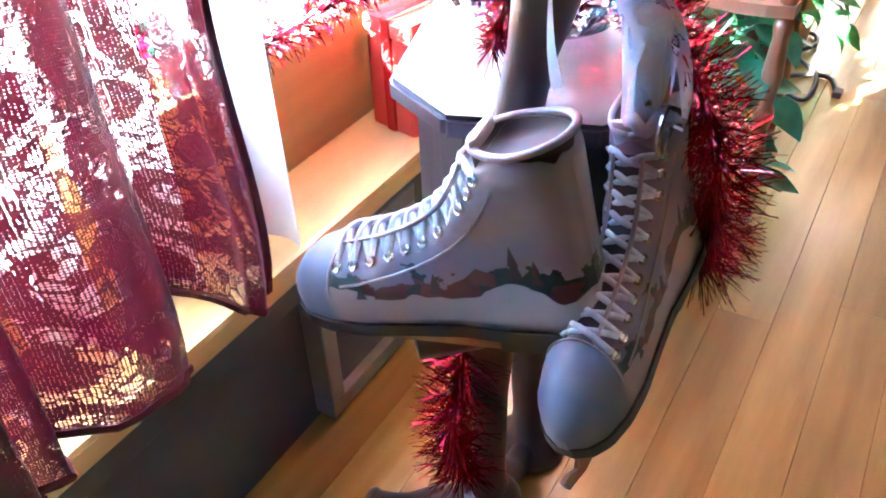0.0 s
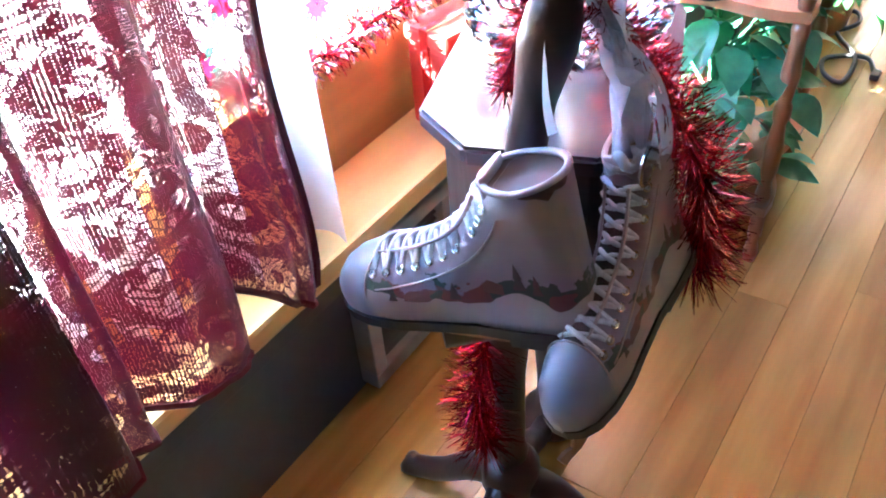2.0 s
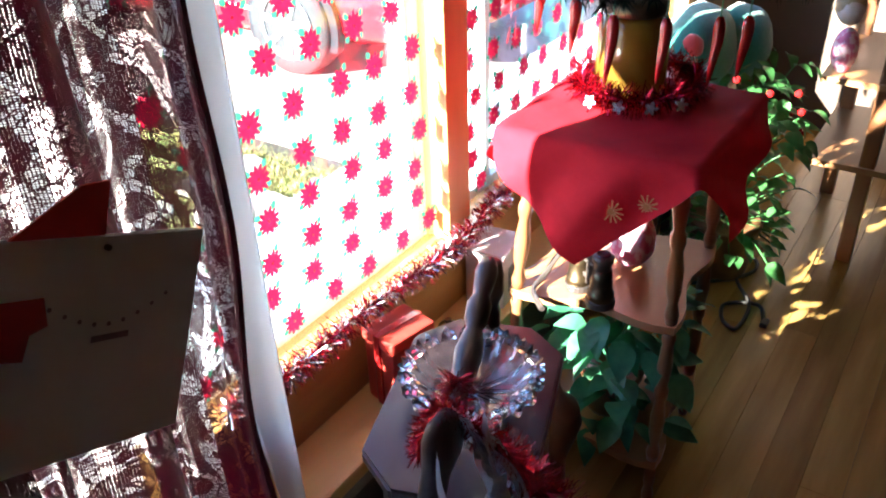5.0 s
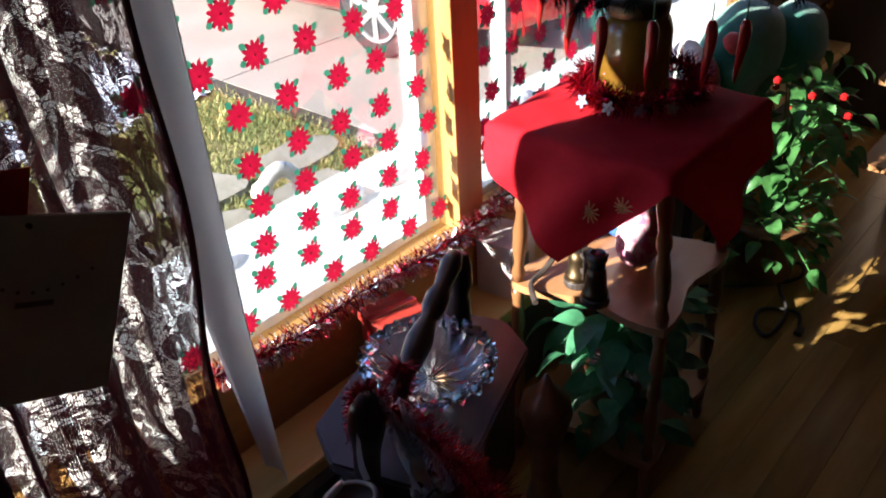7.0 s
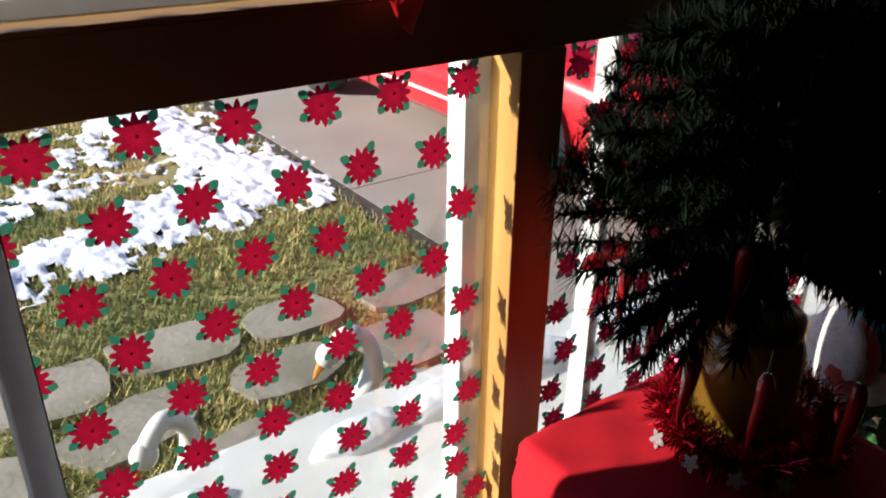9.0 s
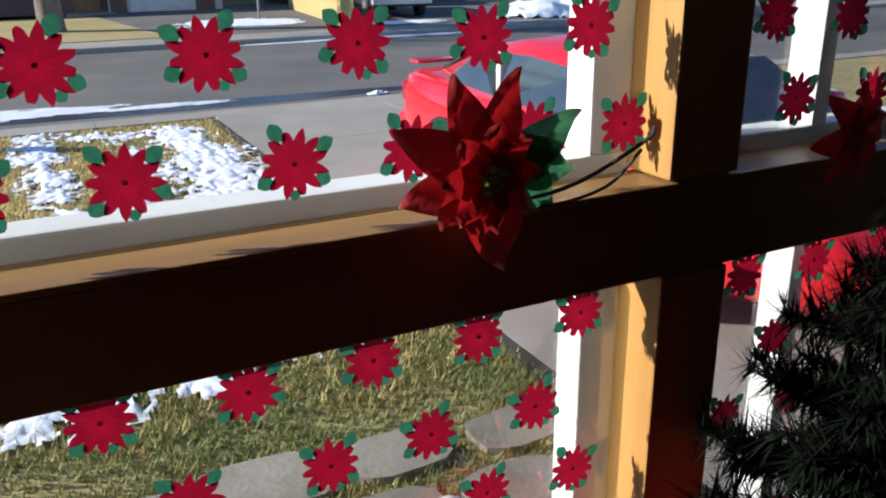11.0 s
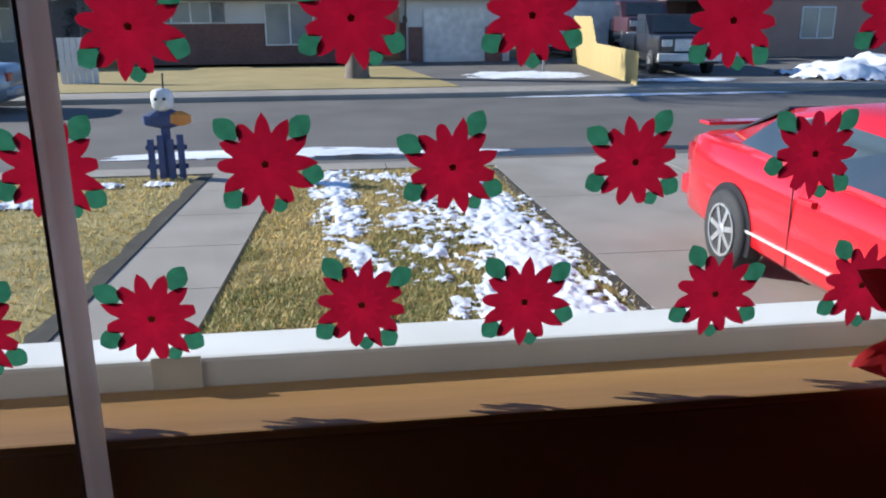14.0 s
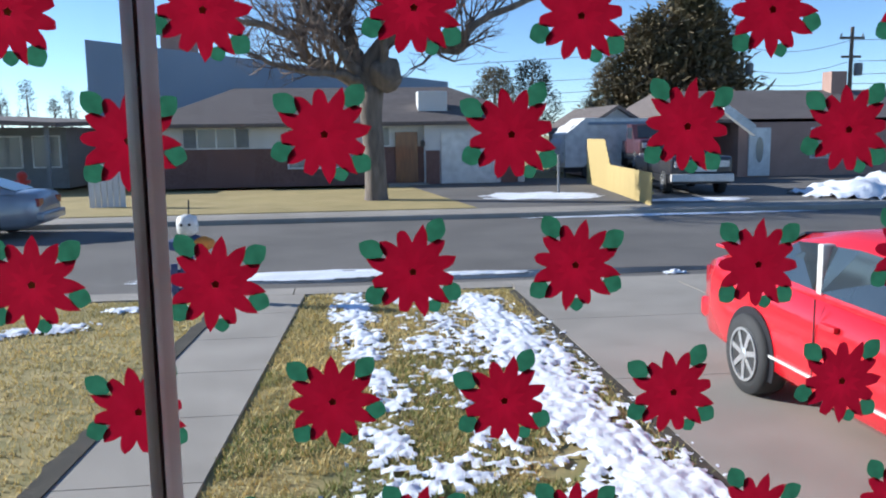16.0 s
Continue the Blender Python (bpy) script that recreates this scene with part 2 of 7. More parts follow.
M["skin"] = mat("pale_vinyl", (0.62, 0.42, 0.32), 0.5, scale=30)
M["hair"] = mat("blond_fibre", (0.32, 0.19, 0.08), 0.6, scale=80)
M["clay"] = mat("brown_glazed_clay", (0.24, 0.11, 0.05), 0.3, (0.12, 0.05, 0.02), scale=14, coat=0.3)
M["cord"] = mat("dark_rubber_cord", (0.05, 0.045, 0.04), 0.5, scale=30)
M["crystal"] = bpy.data.materials.new("cut_crystal")
M["crystal"].use_nodes = True
_b = M["crystal"].node_tree.nodes["Principled BSDF"]
_b.inputs["Transmission Weight"].default_value, _b.inputs["Roughness"].default_value, _b.inputs["IOR"].default_value = 1.0, 0.03, 1.5
_b.inputs["Base Color"].default_value = (0.95, 0.94, 0.98, 1)
M["silk"] = mat("red_silk_petal", (0.45, 0.012, 0.015), 0.5, (0.28, 0.006, 0.01), scale=30, through_light=0.4, sheen=0.2)
M["tape"] = mat("clear_yellowed_tape", (0.72, 0.70, 0.62), 0.3, scale=50)
# outdoors
M["lawn"] = mat("winter_lawn_soil", (0.42, 0.33, 0.145), 0.95, (0.22, 0.195, 0.07), scale=2.6, bump=0.6, bump_scale=30, detail=8)
M["blade_dry"] = mat("dry_grass", (0.66, 0.50, 0.21), 0.8, (0.40, 0.33, 0.13), scale=1.2, through_light=0.25, random_tint=0.4)
M["blade_green"] = mat("green_grass", (0.17, 0.21, 0.06), 0.8, (0.27, 0.25, 0.09), scale=1.2, through_light=0.25, random_tint=0.4)
M["concrete"] = mat("pale_concrete", (0.38, 0.34, 0.29), 0.85, (0.29, 0.26, 0.22), scale=1.6, bump=0.25, bump_scale=60, detail=9)
M["asphalt"] = mat("worn_asphalt", (0.165, 0.15, 0.135), 0.9, (0.115, 0.105, 0.095), scale=0.7, bump=0.3, bump_scale=80, detail=10)
M["stone"] = mat("grey_flagstone", (0.34, 0.30, 0.25), 0.9, (0.20, 0.185, 0.13), scale=4, bump=0.4, bump_scale=35, random_tint=0.15)
M["snow"] = mat("old_snow", (0.86, 0.88, 0.92), 0.8, (0.76, 0.78, 0.83), scale=6, bump=0.8, bump_scale=26)
M["car_red"] = mat("red_car_paint", (0.62, 0.012, 0.022), 0.25, (0.58, 0.010, 0.018), scale=2, coat=0.7)
M["car_glass"] = mat("tinted_car_glass", (0.035, 0.045, 0.055), 0.06, scale=3, spec=0.9)
M["tyre"] = mat("black_tyre", (0.035, 0.035, 0.036), 0.75, scale=30, bump=0.2)
M["rim"] = mat("silver_alloy", (0.62, 0.62, 0.62), 0.3, metal=0.6, scale=20)
M["chrome_white"] = mat("pale_trim", (0.75, 0.72, 0.68), 0.3, scale=20)
M["silver_car"] = mat("silver_car_paint", (0.33, 0.35, 0.39), 0.3, metal=0.3, scale=2, coat=0.5)
M["dark_car"] = mat("dark_truck_paint", (0.035, 0.035, 0.045), 0.3, scale=2, coat=0.5)
M["maroon_car"] = mat("maroon_truck_paint", (0.12, 0.05, 0.06), 0.3, scale=2, coat=0.5)
M["lamp_red"] = mat("red_tail_lamp", (0.30, 0.02, 0.03), 0.2, scale=10)
M["brick"] = mat("brown_brick", (0.20, 0.115, 0.10), 0.9, (0.14, 0.075, 0.065), scale=9, bump=0.4, random_tint=0.12)
M["pink_brick"] = mat("pink_brick", (0.40, 0.26, 0.21), 0.9, (0.33, 0.21, 0.17), scale=9, bump=0.4)
M["siding"] = mat("white_siding", (0.66, 0.66, 0.66), 0.7, (0.58, 0.58, 0.58), scale=2)
M["shingle"] = mat("brown_grey_shingles", (0.16, 0.135, 0.125), 0.9, (0.11, 0.09, 0.085), scale=4, bump=0.5, bump_scale=14, stretch=(1, 1, 3))
M["blue_wall"] = mat("blue_grey_metal_wall", (0.26, 0.32, 0.40), 0.6, (0.22, 0.28, 0.36), scale=0.6)
M["house_glass"] = mat("house_window_glass", (0.16, 0.18, 0.20), 0.1, (0.30, 0.31, 0.31), scale=0.8)
M["shutter"] = mat("grey_shutter", (0.22, 0.23, 0.24), 0.7, scale=5)
M["fence"] = wood("yellow_fence_board", (0.52, 0.40, 0.17), (0.40, 0.29, 0.11), "z", 0.8, 4, random_tint=0.15)
M["bark"] = mat("grey_brown_bark", (0.22, 0.18, 0.15), 0.95, (0.11, 0.09, 0.075), scale=6, bump=0.8, bump_scale=18, stretch=(1, 1, 0.3))
M["twig"] = mat("brown_twig", (0.17, 0.125, 0.10), 0.95, scale=8)
M["conifer"] = mat("dark_conifer", (0.13, 0.12, 0.06), 0.9, (0.20, 0.14, 0.08), scale=0.5, random_tint=0.4)
M["hedge"] = mat("dark_hedge", (0.02, 0.032, 0.025), 0.9, scale=2, random_tint=0.3)
M["pole"] = mat("weathered_pole", (0.14, 0.11, 0.09), 0.9, scale=4)
M["swan_white"] = mat("white_painted_resin", (0.82, 0.81, 0.78), 0.45, scale=14)
M["yellow"] = mat("yellow_paint", (0.70, 0.44, 0.04), 0.5, scale=20)
M["orange"] = mat("orange_paint", (0.72, 0.28, 0.05), 0.5, scale=20)
M["pink"] = mat("pink_plastic", (0.62, 0.10, 0.22), 0.4, scale=20)
M["post_blue"] = mat("dark_blue_paint", (0.05, 0.08, 0.20), 0.6, scale=12)
M["white_paint"] = mat("white_door_paint", (0.80, 0.80, 0.78), 0.5, scale=4)


# ---- mesh helpers ----
def mesh_object(name, bm, material, smooth=False):
    me = bpy.data.meshes.new(name)
    if smooth:
        for f in bm.faces:
            f.smooth = True
    bm.to_mesh(me)
    bm.free()
    for m in material if isinstance(material, (list, tuple)) else [material]:
        me.materials.append(m)
    return new(name, me)


def part(name, bm, material, parent, label="", smooth=False):
    ob = mesh_object(name, bm, material, smooth)
    ob.parent = parent
    if label:
        ob["label"] = label
    return ob


def structure(name, bm, material, label="", smooth=False):
    return tagged(mesh_object(name, bm, material, smooth), label, kind="structure")


def thing(name, label, category, where=None, group=""):
    ob = tagged(new(name), label, category, group)
    ob.empty_display_size = 0.05
    if where is not None:
        ob.matrix_basis = where
    return ob


def box_into(bm, a, b, bevel=0.0, m=None, index=0):
    r = bmesh.ops.create_cube(bm, size=1)
    vs = r["verts"]
    for v in vs:
        v.co = Vector([a[i] + (v.co[i] + 0.5) * (b[i] - a[i]) for i in range(3)])
    if bevel:
        es = list({e for v in vs for e in v.link_edges})
        r2 = bmesh.ops.bevel(bm, geom=es, offset=bevel, segments=2, affect="EDGES", profile=0.6)
        vs = list({v for f in r2["faces"] for v in f.verts} | {v for v in vs if v.is_valid})
    if m is not None:
        for v in vs:
            v.co = m @ v.co
    for f in {f for v in vs for f in v.link_faces}:
        f.material_index = index
    return vs


def box(a, b, bevel=0.0, m=None):
    bm = bmesh.new()
    box_into(bm, a, b, bevel, m)
    return bm


def lathe_into(bm, profile, seg=16, m=None, wave=None):
    """Rings of (radius, height) turned about z, closed at both ends."""
    rings = []
    for r, z in profile:
        ring = []
        for k in range(seg):
            a = 2 * math.pi * k / seg
            rr = r * (wave(a, z) if wave else 1)
            p = Vector((rr * math.cos(a), rr * math.sin(a), z))
            ring.append(bm.verts.new(m @ p if m is not None else p))
        rings.append(ring)
    for a, b in zip(rings, rings[1:]):
        for k in range(seg):
            bm.faces.new((a[k], a[(k + 1) % seg], b[(k + 1) % seg], b[k]))
    bm.faces.new(rings[0][::-1])
    bm.faces.new(rings[-1])


def lathe(profile, seg=16, m=None, wave=None):
    bm = bmesh.new()
    lathe_into(bm, profile, seg, m, wave)
    return bm


def tube_into(bm, pts, radii, seg=8):
    pts = [Vector(p) for p in pts]
    if not isinstance(radii, (list, tuple)):
        radii = [radii] * len(pts)
    rings, side = [], None
    for i, p in enumerate(pts):
        d = (pts[min(i + 1, len(pts) - 1)] - pts[max(i - 1, 0)]).normalized()
        if side is None:
            side = d.orthogonal().normalized()
        side = (side - d * side.dot(d)).normalized()
        up = d.cross(side)
        rings.append([bm.verts.new(p + (side * math.cos(2 * math.pi * k / seg) + up * math.sin(2 * math.pi * k / seg)) * radii[i]) for k in range(seg)])
    for a, b in zip(rings, rings[1:]):
        for k in range(seg):
            bm.faces.new((a[k], a[(k + 1) % seg], b[(k + 1) % seg], b[k]))
    bm.faces.new(rings[0][::-1])
    bm.faces.new(rings[-1])


def tube(pts, radii, seg=8):
    bm = bmesh.new()
    tube_into(bm, pts, radii, seg)
    return bm


def spline(pts, n=24):
    """A smooth way through the points."""
    p = [Vector(q) for q in pts]
    p = [p[0] * 2 - p[1]] + p + [p[-1] * 2 - p[-2]]
    out, spans = [], len(p) - 3
    for k in range(n + 1):
        u = k / n * spans
        i = min(int(u), spans - 1)
        t = u - i
        a, b, c, d = p[i:i + 4]
        out.append(0.5 * (2 * b + (c - a) * t + (2 * a - 5 * b + 4 * c - d) * t * t + (3 * b - a - 3 * c + d) * t ** 3))
    return out


def prism_into(bm, outline, h0, h1, m=None):
    """An outline in x and y raised from h0 to h1."""
    lo = [bm.verts.new(Vector((x, y, h0))) for x, y in outline]
    hi = [bm.verts.new(Vector((x, y, h1))) for x, y in outline]
    n = len(outline)
    for k in range(n):
        bm.faces.new((lo[k], lo[(k + 1) % n], hi[(k + 1) % n], hi[k]))
    bm.faces.new(lo[::-1])
    bm.faces.new(hi)
    if m is not None:
        for v in lo + hi:
            v.co = m @ v.co


def prism(outline, h0, h1, m=None):
    bm = bmesh.new()
    prism_into(bm, outline, h0, h1, m)
    return bm


def raw(verts, faces):
    me = bpy.data.meshes.new("raw")
    me.from_pydata(verts, [], faces)
    bm = bmesh.new()
    bm.from_mesh(me)
    bpy.data.meshes.remove(me)
    return bm


def tinsel(path, radius, count, rng, width=0.0016, taper=None):
    """Foil strands standing out all round a twisted core."""
    verts, faces = [], []
    n = len(path)
    for _ in range(count):
        u = rng.random() * (n - 1)
        i = min(int(u), n - 2)
        c = path[i].lerp(path[i + 1], u - i)
        d = (path[i + 1] - path[i]).normalized()
        a = d.orthogonal().normalized()
        out = (Matrix.Rotation(rng.random() * 6.283, 3, d) @ a + d * rng.uniform(-0.7, 0.7)).normalized()
        r = radius * rng.uniform(0.55, 1.1) * (taper(u / (n - 1)) if taper else 1)
        w = out.cross(Vector((rng.uniform(-1, 1), rng.uniform(-1, 1), rng.uniform(-1, 1)))).normalized() * width
        tip = c + out * r + Vector((0, 0, -0.15 * r * rng.random()))
        k = len(verts)
        verts += [c - w, c + w, tip + w * 0.7, tip - w * 0.7]
        faces.append((k, k + 1, k + 2, k + 3))
    return raw(verts, faces)

# ---- the room ----
GLASS_Y, POST_Y = 0.805, 0.768
SILL_Z = 0.335
structure("ceiling", box((-2.6, -3.4, 2.4), (3.6, 0.99, 2.5)), M["ceiling"])
structure("wall_west", box((-2.6, -3.4, 0), (-2.5, 0.99, 2.4)), M["plaster"])
structure("wall_south", box((-2.5, -3.4, 0), (3.5, -3.3, 2.4)), M["plaster"])
structure("wall_east", box((3.5, -3.4, 0), (3.6, 0.99, 2.4)), M["plaster"])
wall = bmesh.new()
box_into(wall, (-2.5, 0.70, -0.4), (3.5, 0.86, 0.30))
box_into(wall, (-2.5, 0.80, 0.30), (3.5, 0.90, 0.47))
box_into(wall, (-2.5, 0.78, 0.47), (-0.45, 0.90, 2.4))
box_into(wall, (-0.45, 0.78, 2.16), (3.5, 0.90, 2.4))
structure("wall_north", wall, M["grey_wall"])
structure("wall_north_end", box((2.80, 0.77, 0.47), (3.5, 0.90, 2.16)), M["plaster"], "dark brown panelled wall past the window")
riser = structure("window_riser", box((-2.45, 0.765, SILL_Z), (2.798, 0.797, 0.50), 0.003), M["oak"], "reddish oak board under the window glass")
structure("window_sill", box((-2.45, 0.645, SILL_Z - 0.035), (3.45, 0.799, SILL_Z), 0.008), M["sill"], "honey-coloured varnished wooden window sill")
structure("sill_apron", box((-2.45, 0.672, 0.24), (3.45, 0.698, 0.30), 0.004), M["grey_wall"])

# the wooden frame of the window: posts, rail and head
for x0, x1 in ((-0.45, -0.37), (1.308, 1.388), (2.72, 2.798)):
    post_ = tagged(new("window_post"), "golden oak window post", kind="structure")
    part("lower_post", box((x0, POST_Y, 0.50), (x1, 0.862, 1.283), 0.003), M["oak_z"], post_)
    part("upper_post", box((x0, POST_Y, 1.374), (x1, 0.862, 2.2), 0.003), M["oak_z"], post_)
stop = bmesh.new()
box_into(stop, (1.388, 0.786, 0.50), (1.402, 0.8, 1.283), 0.004)
box_into(stop, (1.388, 0.786, 1.374), (1.402, 0.8, 2.2), 0.004)
structure("window_stops", stop, M["oak_z"])
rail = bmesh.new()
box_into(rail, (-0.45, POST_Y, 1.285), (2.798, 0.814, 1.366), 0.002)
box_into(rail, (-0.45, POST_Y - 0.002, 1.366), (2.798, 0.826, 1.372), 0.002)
structure("window_rail", rail, M["rail"], "oak rail across the window, its room-side shade put into the colour")
structure("window_head", box((-0.45, 0.76, 2.12), (2.798, 0.862, 2.2), 0.003), M["oak"])
low = bmesh.new()
box_into(low, (-0.45, 0.79, 0.478), (2.798, 0.862, 0.502), 0.002)
structure("window_bottom_rail", low, M["oak"])


def window_unit(name, x0, x1, z0, z1, bars=()):
    w = tagged(new(name), "white-framed window pane in the oak frame", kind="structure")
    fr = bmesh.new()
    y0, y1 = 0.826, 0.866
    for a, b in (((x0, y0, z0), (x1, y1, z0 + 0.024)), ((x0, y0 - 0.015, z1 - 0.008), (x1, y0 - 0.009, z1)),
                 ((x0, y0, z0 + 0.024), (x0 + 0.042, y1, z1 - 0.012)), ((x1 - 0.044, y0, z0 + 0.024), (x1, y1, z1 - 0.012))):
        box_into(fr, a, b, 0.003)
    for x in bars:
        box_into(fr, (x - 0.011, y0, z0 + 0.024), (x + 0.011, y1, z1 - 0.012), 0.002)
    part("window_frame", fr, M["white_frame"], w)
    g = part("pane", box((x0, GLASS_Y, z0), (x1, GLASS_Y + 0.004, z1)), M["glass"], w)
    g.visible_shadow = False
    return w


window_unit("window_1", -0.37, 1.308, 0.50, 1.285)
window_unit("window_2", -0.37, 1.308, 1.366, 2.12)
window_unit("window_3", 1.388, 2.72, 0.50, 1.285, (1.558, 2.25))
window_unit("window_4", 1.388, 2.72, 1.366, 2.12, (1.558, 2.25))
ledge = bmesh.new()
box_into(ledge, (-0.5, 0.868, 0.40), (3.3, 1.24, 0.47), 0.01)
structure("outer_ledge", ledge, M["white_frame"], "white outer window ledge with old snow")
rng = random.Random(4)
for x, s in ((0.9, 0.05), (1.25, 0.07), (1.45, 0.08), (1.7, 0.09), (1.95, 0.08)):
    bm = bmesh.new()
    bmesh.ops.create_icosphere(bm, subdivisions=3, radius=1)
    for v in bm.verts:
        k = 1 + 0.25 * noise.noise(v.co * 2 + Vector((x * 9, 0, 0)))
        v.co = Vector((x + v.co.x * s * 1.6 * k, 1.12 + v.co.y * s * 0.7 * k, 0.468 + max(v.co.z, -0.05) * s * 0.5 * k))
    part("snow_lump", bm, M["snow"], bpy.data.objects["outer_ledge"], smooth=True)

# floor vent in the wall under the sill
vent = thing("wall_vent", "pale metal vent grille with dark slats set under the sill", "vent", pose(0.83, 0.70, 0.012))
vf = bmesh.new()
for a, b in (((-0.105, -0.034, 0), (0.125, 0, 0.028)), ((-0.105, -0.034, 0.232), (0.125, 0, 0.26)), ((-0.105, -0.034, 0.028), (-0.078, 0, 0.232)), ((0.098, -0.034, 0.028), (0.125, 0, 0.232))):
    box_into(vf, a, b, 0.003)
part("frame", vf, mat("grey_enamel", (0.36, 0.34, 0.35), 0.5, scale=20), vent)
part("backing", box((-0.08, -0.006, 0.025), (0.1, 0, 0.235)), M["black_metal"], vent)
slat_mesh = box((-0.078, -0.022, -0.002), (0.098, -0.006, 0.002), m=pose(0, 0, 0, 30))
s0 = part("slat", slat_mesh, M["grey_wall"], vent)
s0.location = (0, 0, 0.04)
for k in range(1, 15):
    s = s0.copy()
    scene.collection.objects.link(s)
    s.location = (0, 0, 0.04 + 0.0135 * k)


# ---- outdoors ----
G = -0.42
def sheet(outline, z, depth=0.06):
    return prism(outline, z - depth, z)


ground = bmesh.new()
prism_into(ground, ((-400, 0.9), (400, 0.9), (400, 600), (-400, 600)), G - 0.3, G - 0.02)
structure("ground", ground, M["lawn"], "dry winter lawn going green in places")


def walk_x(y, side):
    return (-1.12 if side < 0 else -0.22) + 0.055 * (y - 4.5)


slab_gap = 0.012
pavement = tagged(new("pavement"), "pale concrete front walk laid in slabs", kind="structure")
y = 1.6
while y < 11.2:
    y2 = min(y + 1.22, 11.25)
    q = [(walk_x(y, -1), y), (walk_x(y, 1), y), (walk_x(y2 - slab_gap, 1), y2 - slab_gap), (walk_x(y2 - slab_gap, -1), y2 - slab_gap)]
    part("slab", sheet(q, G + 0.004, 0.1), M["concrete"], pavement)
    y = y2
for x in range(-16, 16):
    q = [(x * 1.5, 11.26), (x * 1.5 + 1.488, 11.26), (x * 1.5 + 1.488, 11.75), (x * 1.5, 11.75)]
    part("slab", sheet(q, G + 0.002, 0.1), M["concrete"], pavement)
drive = tagged(new("driveway"), "grey concrete driveway with fine joints", kind="structure")
for x0, x1 in ((2.96, 5.3), (5.312, 7.9)):
    for y0, y1 in ((1.6, 4.2), (4.212, 6.9), (6.912, 9.2), (9.212, 11.25)):
        part("slab", sheet([(x0, y0), (x1, y0), (x1, y1), (x0, y1)], G + 0.004, 0.1), M["concrete"], drive)
structure("road", prism(((-200, 11.76), (200, 11.76), (200, 20.6), (-200, 20.6)), G - 0.1, G - 0.012), M["asphalt"], "worn grey asphalt street")
structure("kerb", box((-90, 20.6, G - 0.1), (90, 21.0, G + 0.11), 0.03), M["concrete"], "pale concrete kerb")
structure("far_pavement", box((-90, 21.004, G - 0.1), (90, 22.1, G + 0.11)), M["concrete"])
far = bmesh.new()
prism_into(far, ((-90, 22.104), (4.2, 22.104), (3.2, 31.5), (-90, 31.5)), G - 0.1, G + 0.13)
structure("far_lawn", far, mat("straw_lawn", (0.44, 0.33, 0.14), 0.95, (0.32, 0.25, 0.09), scale=1.5, bump=0.5, bump_scale=14), "straw-coloured lawn across the street")
far = bmesh.new()
prism_into(far, ((4.2, 22.104), (90, 22.104), (90, 36), (3.2, 36), (3.2, 31.5)), G - 0.1, G + 0.112)
structure("far_driveway", far, M["asphalt"], "shaded asphalt driveway with snow patches")
puddle = bmesh.new()
prism_into(puddle, [(3.0 + 3.8 * math.cos(a) , 12.35 + 0.32 * math.sin(a)) for a in np.linspace(0, 6.1, 20)], G - 0.03, G - 0.008)
structure("wet_patch", puddle, mat("wet_asphalt", (0.03, 0.03, 0.03), 0.3, scale=3))

# shade of the lawn edges, laid as dark strips beside walk and driveway
edge_shade = mat("lawn_edge_shade", (0.07, 0.06, 0.045), 0.95, (0.04, 0.035, 0.025), scale=9, bump=0.6)
edge = bmesh.new()
def edge_width(y):
    return 0.15 + 0.04 * noise.noise(Vector((0, y * 2.2, 4))) + 0.025 * noise.noise(Vector((0, y * 7, 9)))


for y0 in np.linspace(1.7, 11.0, 160).tolist():
    y1 = y0 + 0.0585
    w0, w1 = edge_width(y0), edge_width(y1)
    prism_into(edge, [(walk_x(y0, -1) - w0, y0), (walk_x(y0, -1), y0), (walk_x(y1, -1), y1), (walk_x(y1, -1) - w1, y1)], G - 0.05, G + 0.014)
    prism_into(edge, [(2.90 - w0 * 0.4, y0), (2.955, y0), (2.955, y1), (2.90 - w1 * 0.4, y1)], G - 0.05, G + 0.002)
structure("lawn_edge", edge, edge_shade, "dark strips standing for the shade along the lawn edges")

# flagstones
stones = tagged(new("flagstones"), "rounded grey flagstones sunk in the grass", kind="structure")
rng = random.Random(8)
row = [(0.35, 2.95), (0.92, 3.0), (1.42, 3.05), (1.95, 3.0), (2.52, 2.95), (0.6, 2.55), (1.12, 2.6), (1.75, 2.62), (2.3, 2.55), (-0.1, 2.6), (1.4, 2.2), (0.85, 2.15), (2.0, 2.15), (0.3, 2.2)]
for cx, cy in row:
    w, h, turn = rng.uniform(0.22, 0.27), rng.uniform(0.15, 0.19), rng.uniform(-0.3, 0.3)
    pts = []
    for k in range(14):
        a = 2 * math.pi * k / 14
        r = 1 + 0.10 * rng.uniform(-1, 1)
        px, py = w * r * math.copysign(abs(math.cos(a)) ** 0.7, math.cos(a)), h * r * math.copysign(abs(math.sin(a)) ** 0.7, math.sin(a))
        pts.append((cx + px * math.cos(turn) - py * math.sin(turn), cy + px * math.sin(turn) + py * math.cos(turn)))
    part("stone", prism(pts, G - 0.06, G + 0.012 + rng.uniform(0, 0.008)), M["stone"], stones)


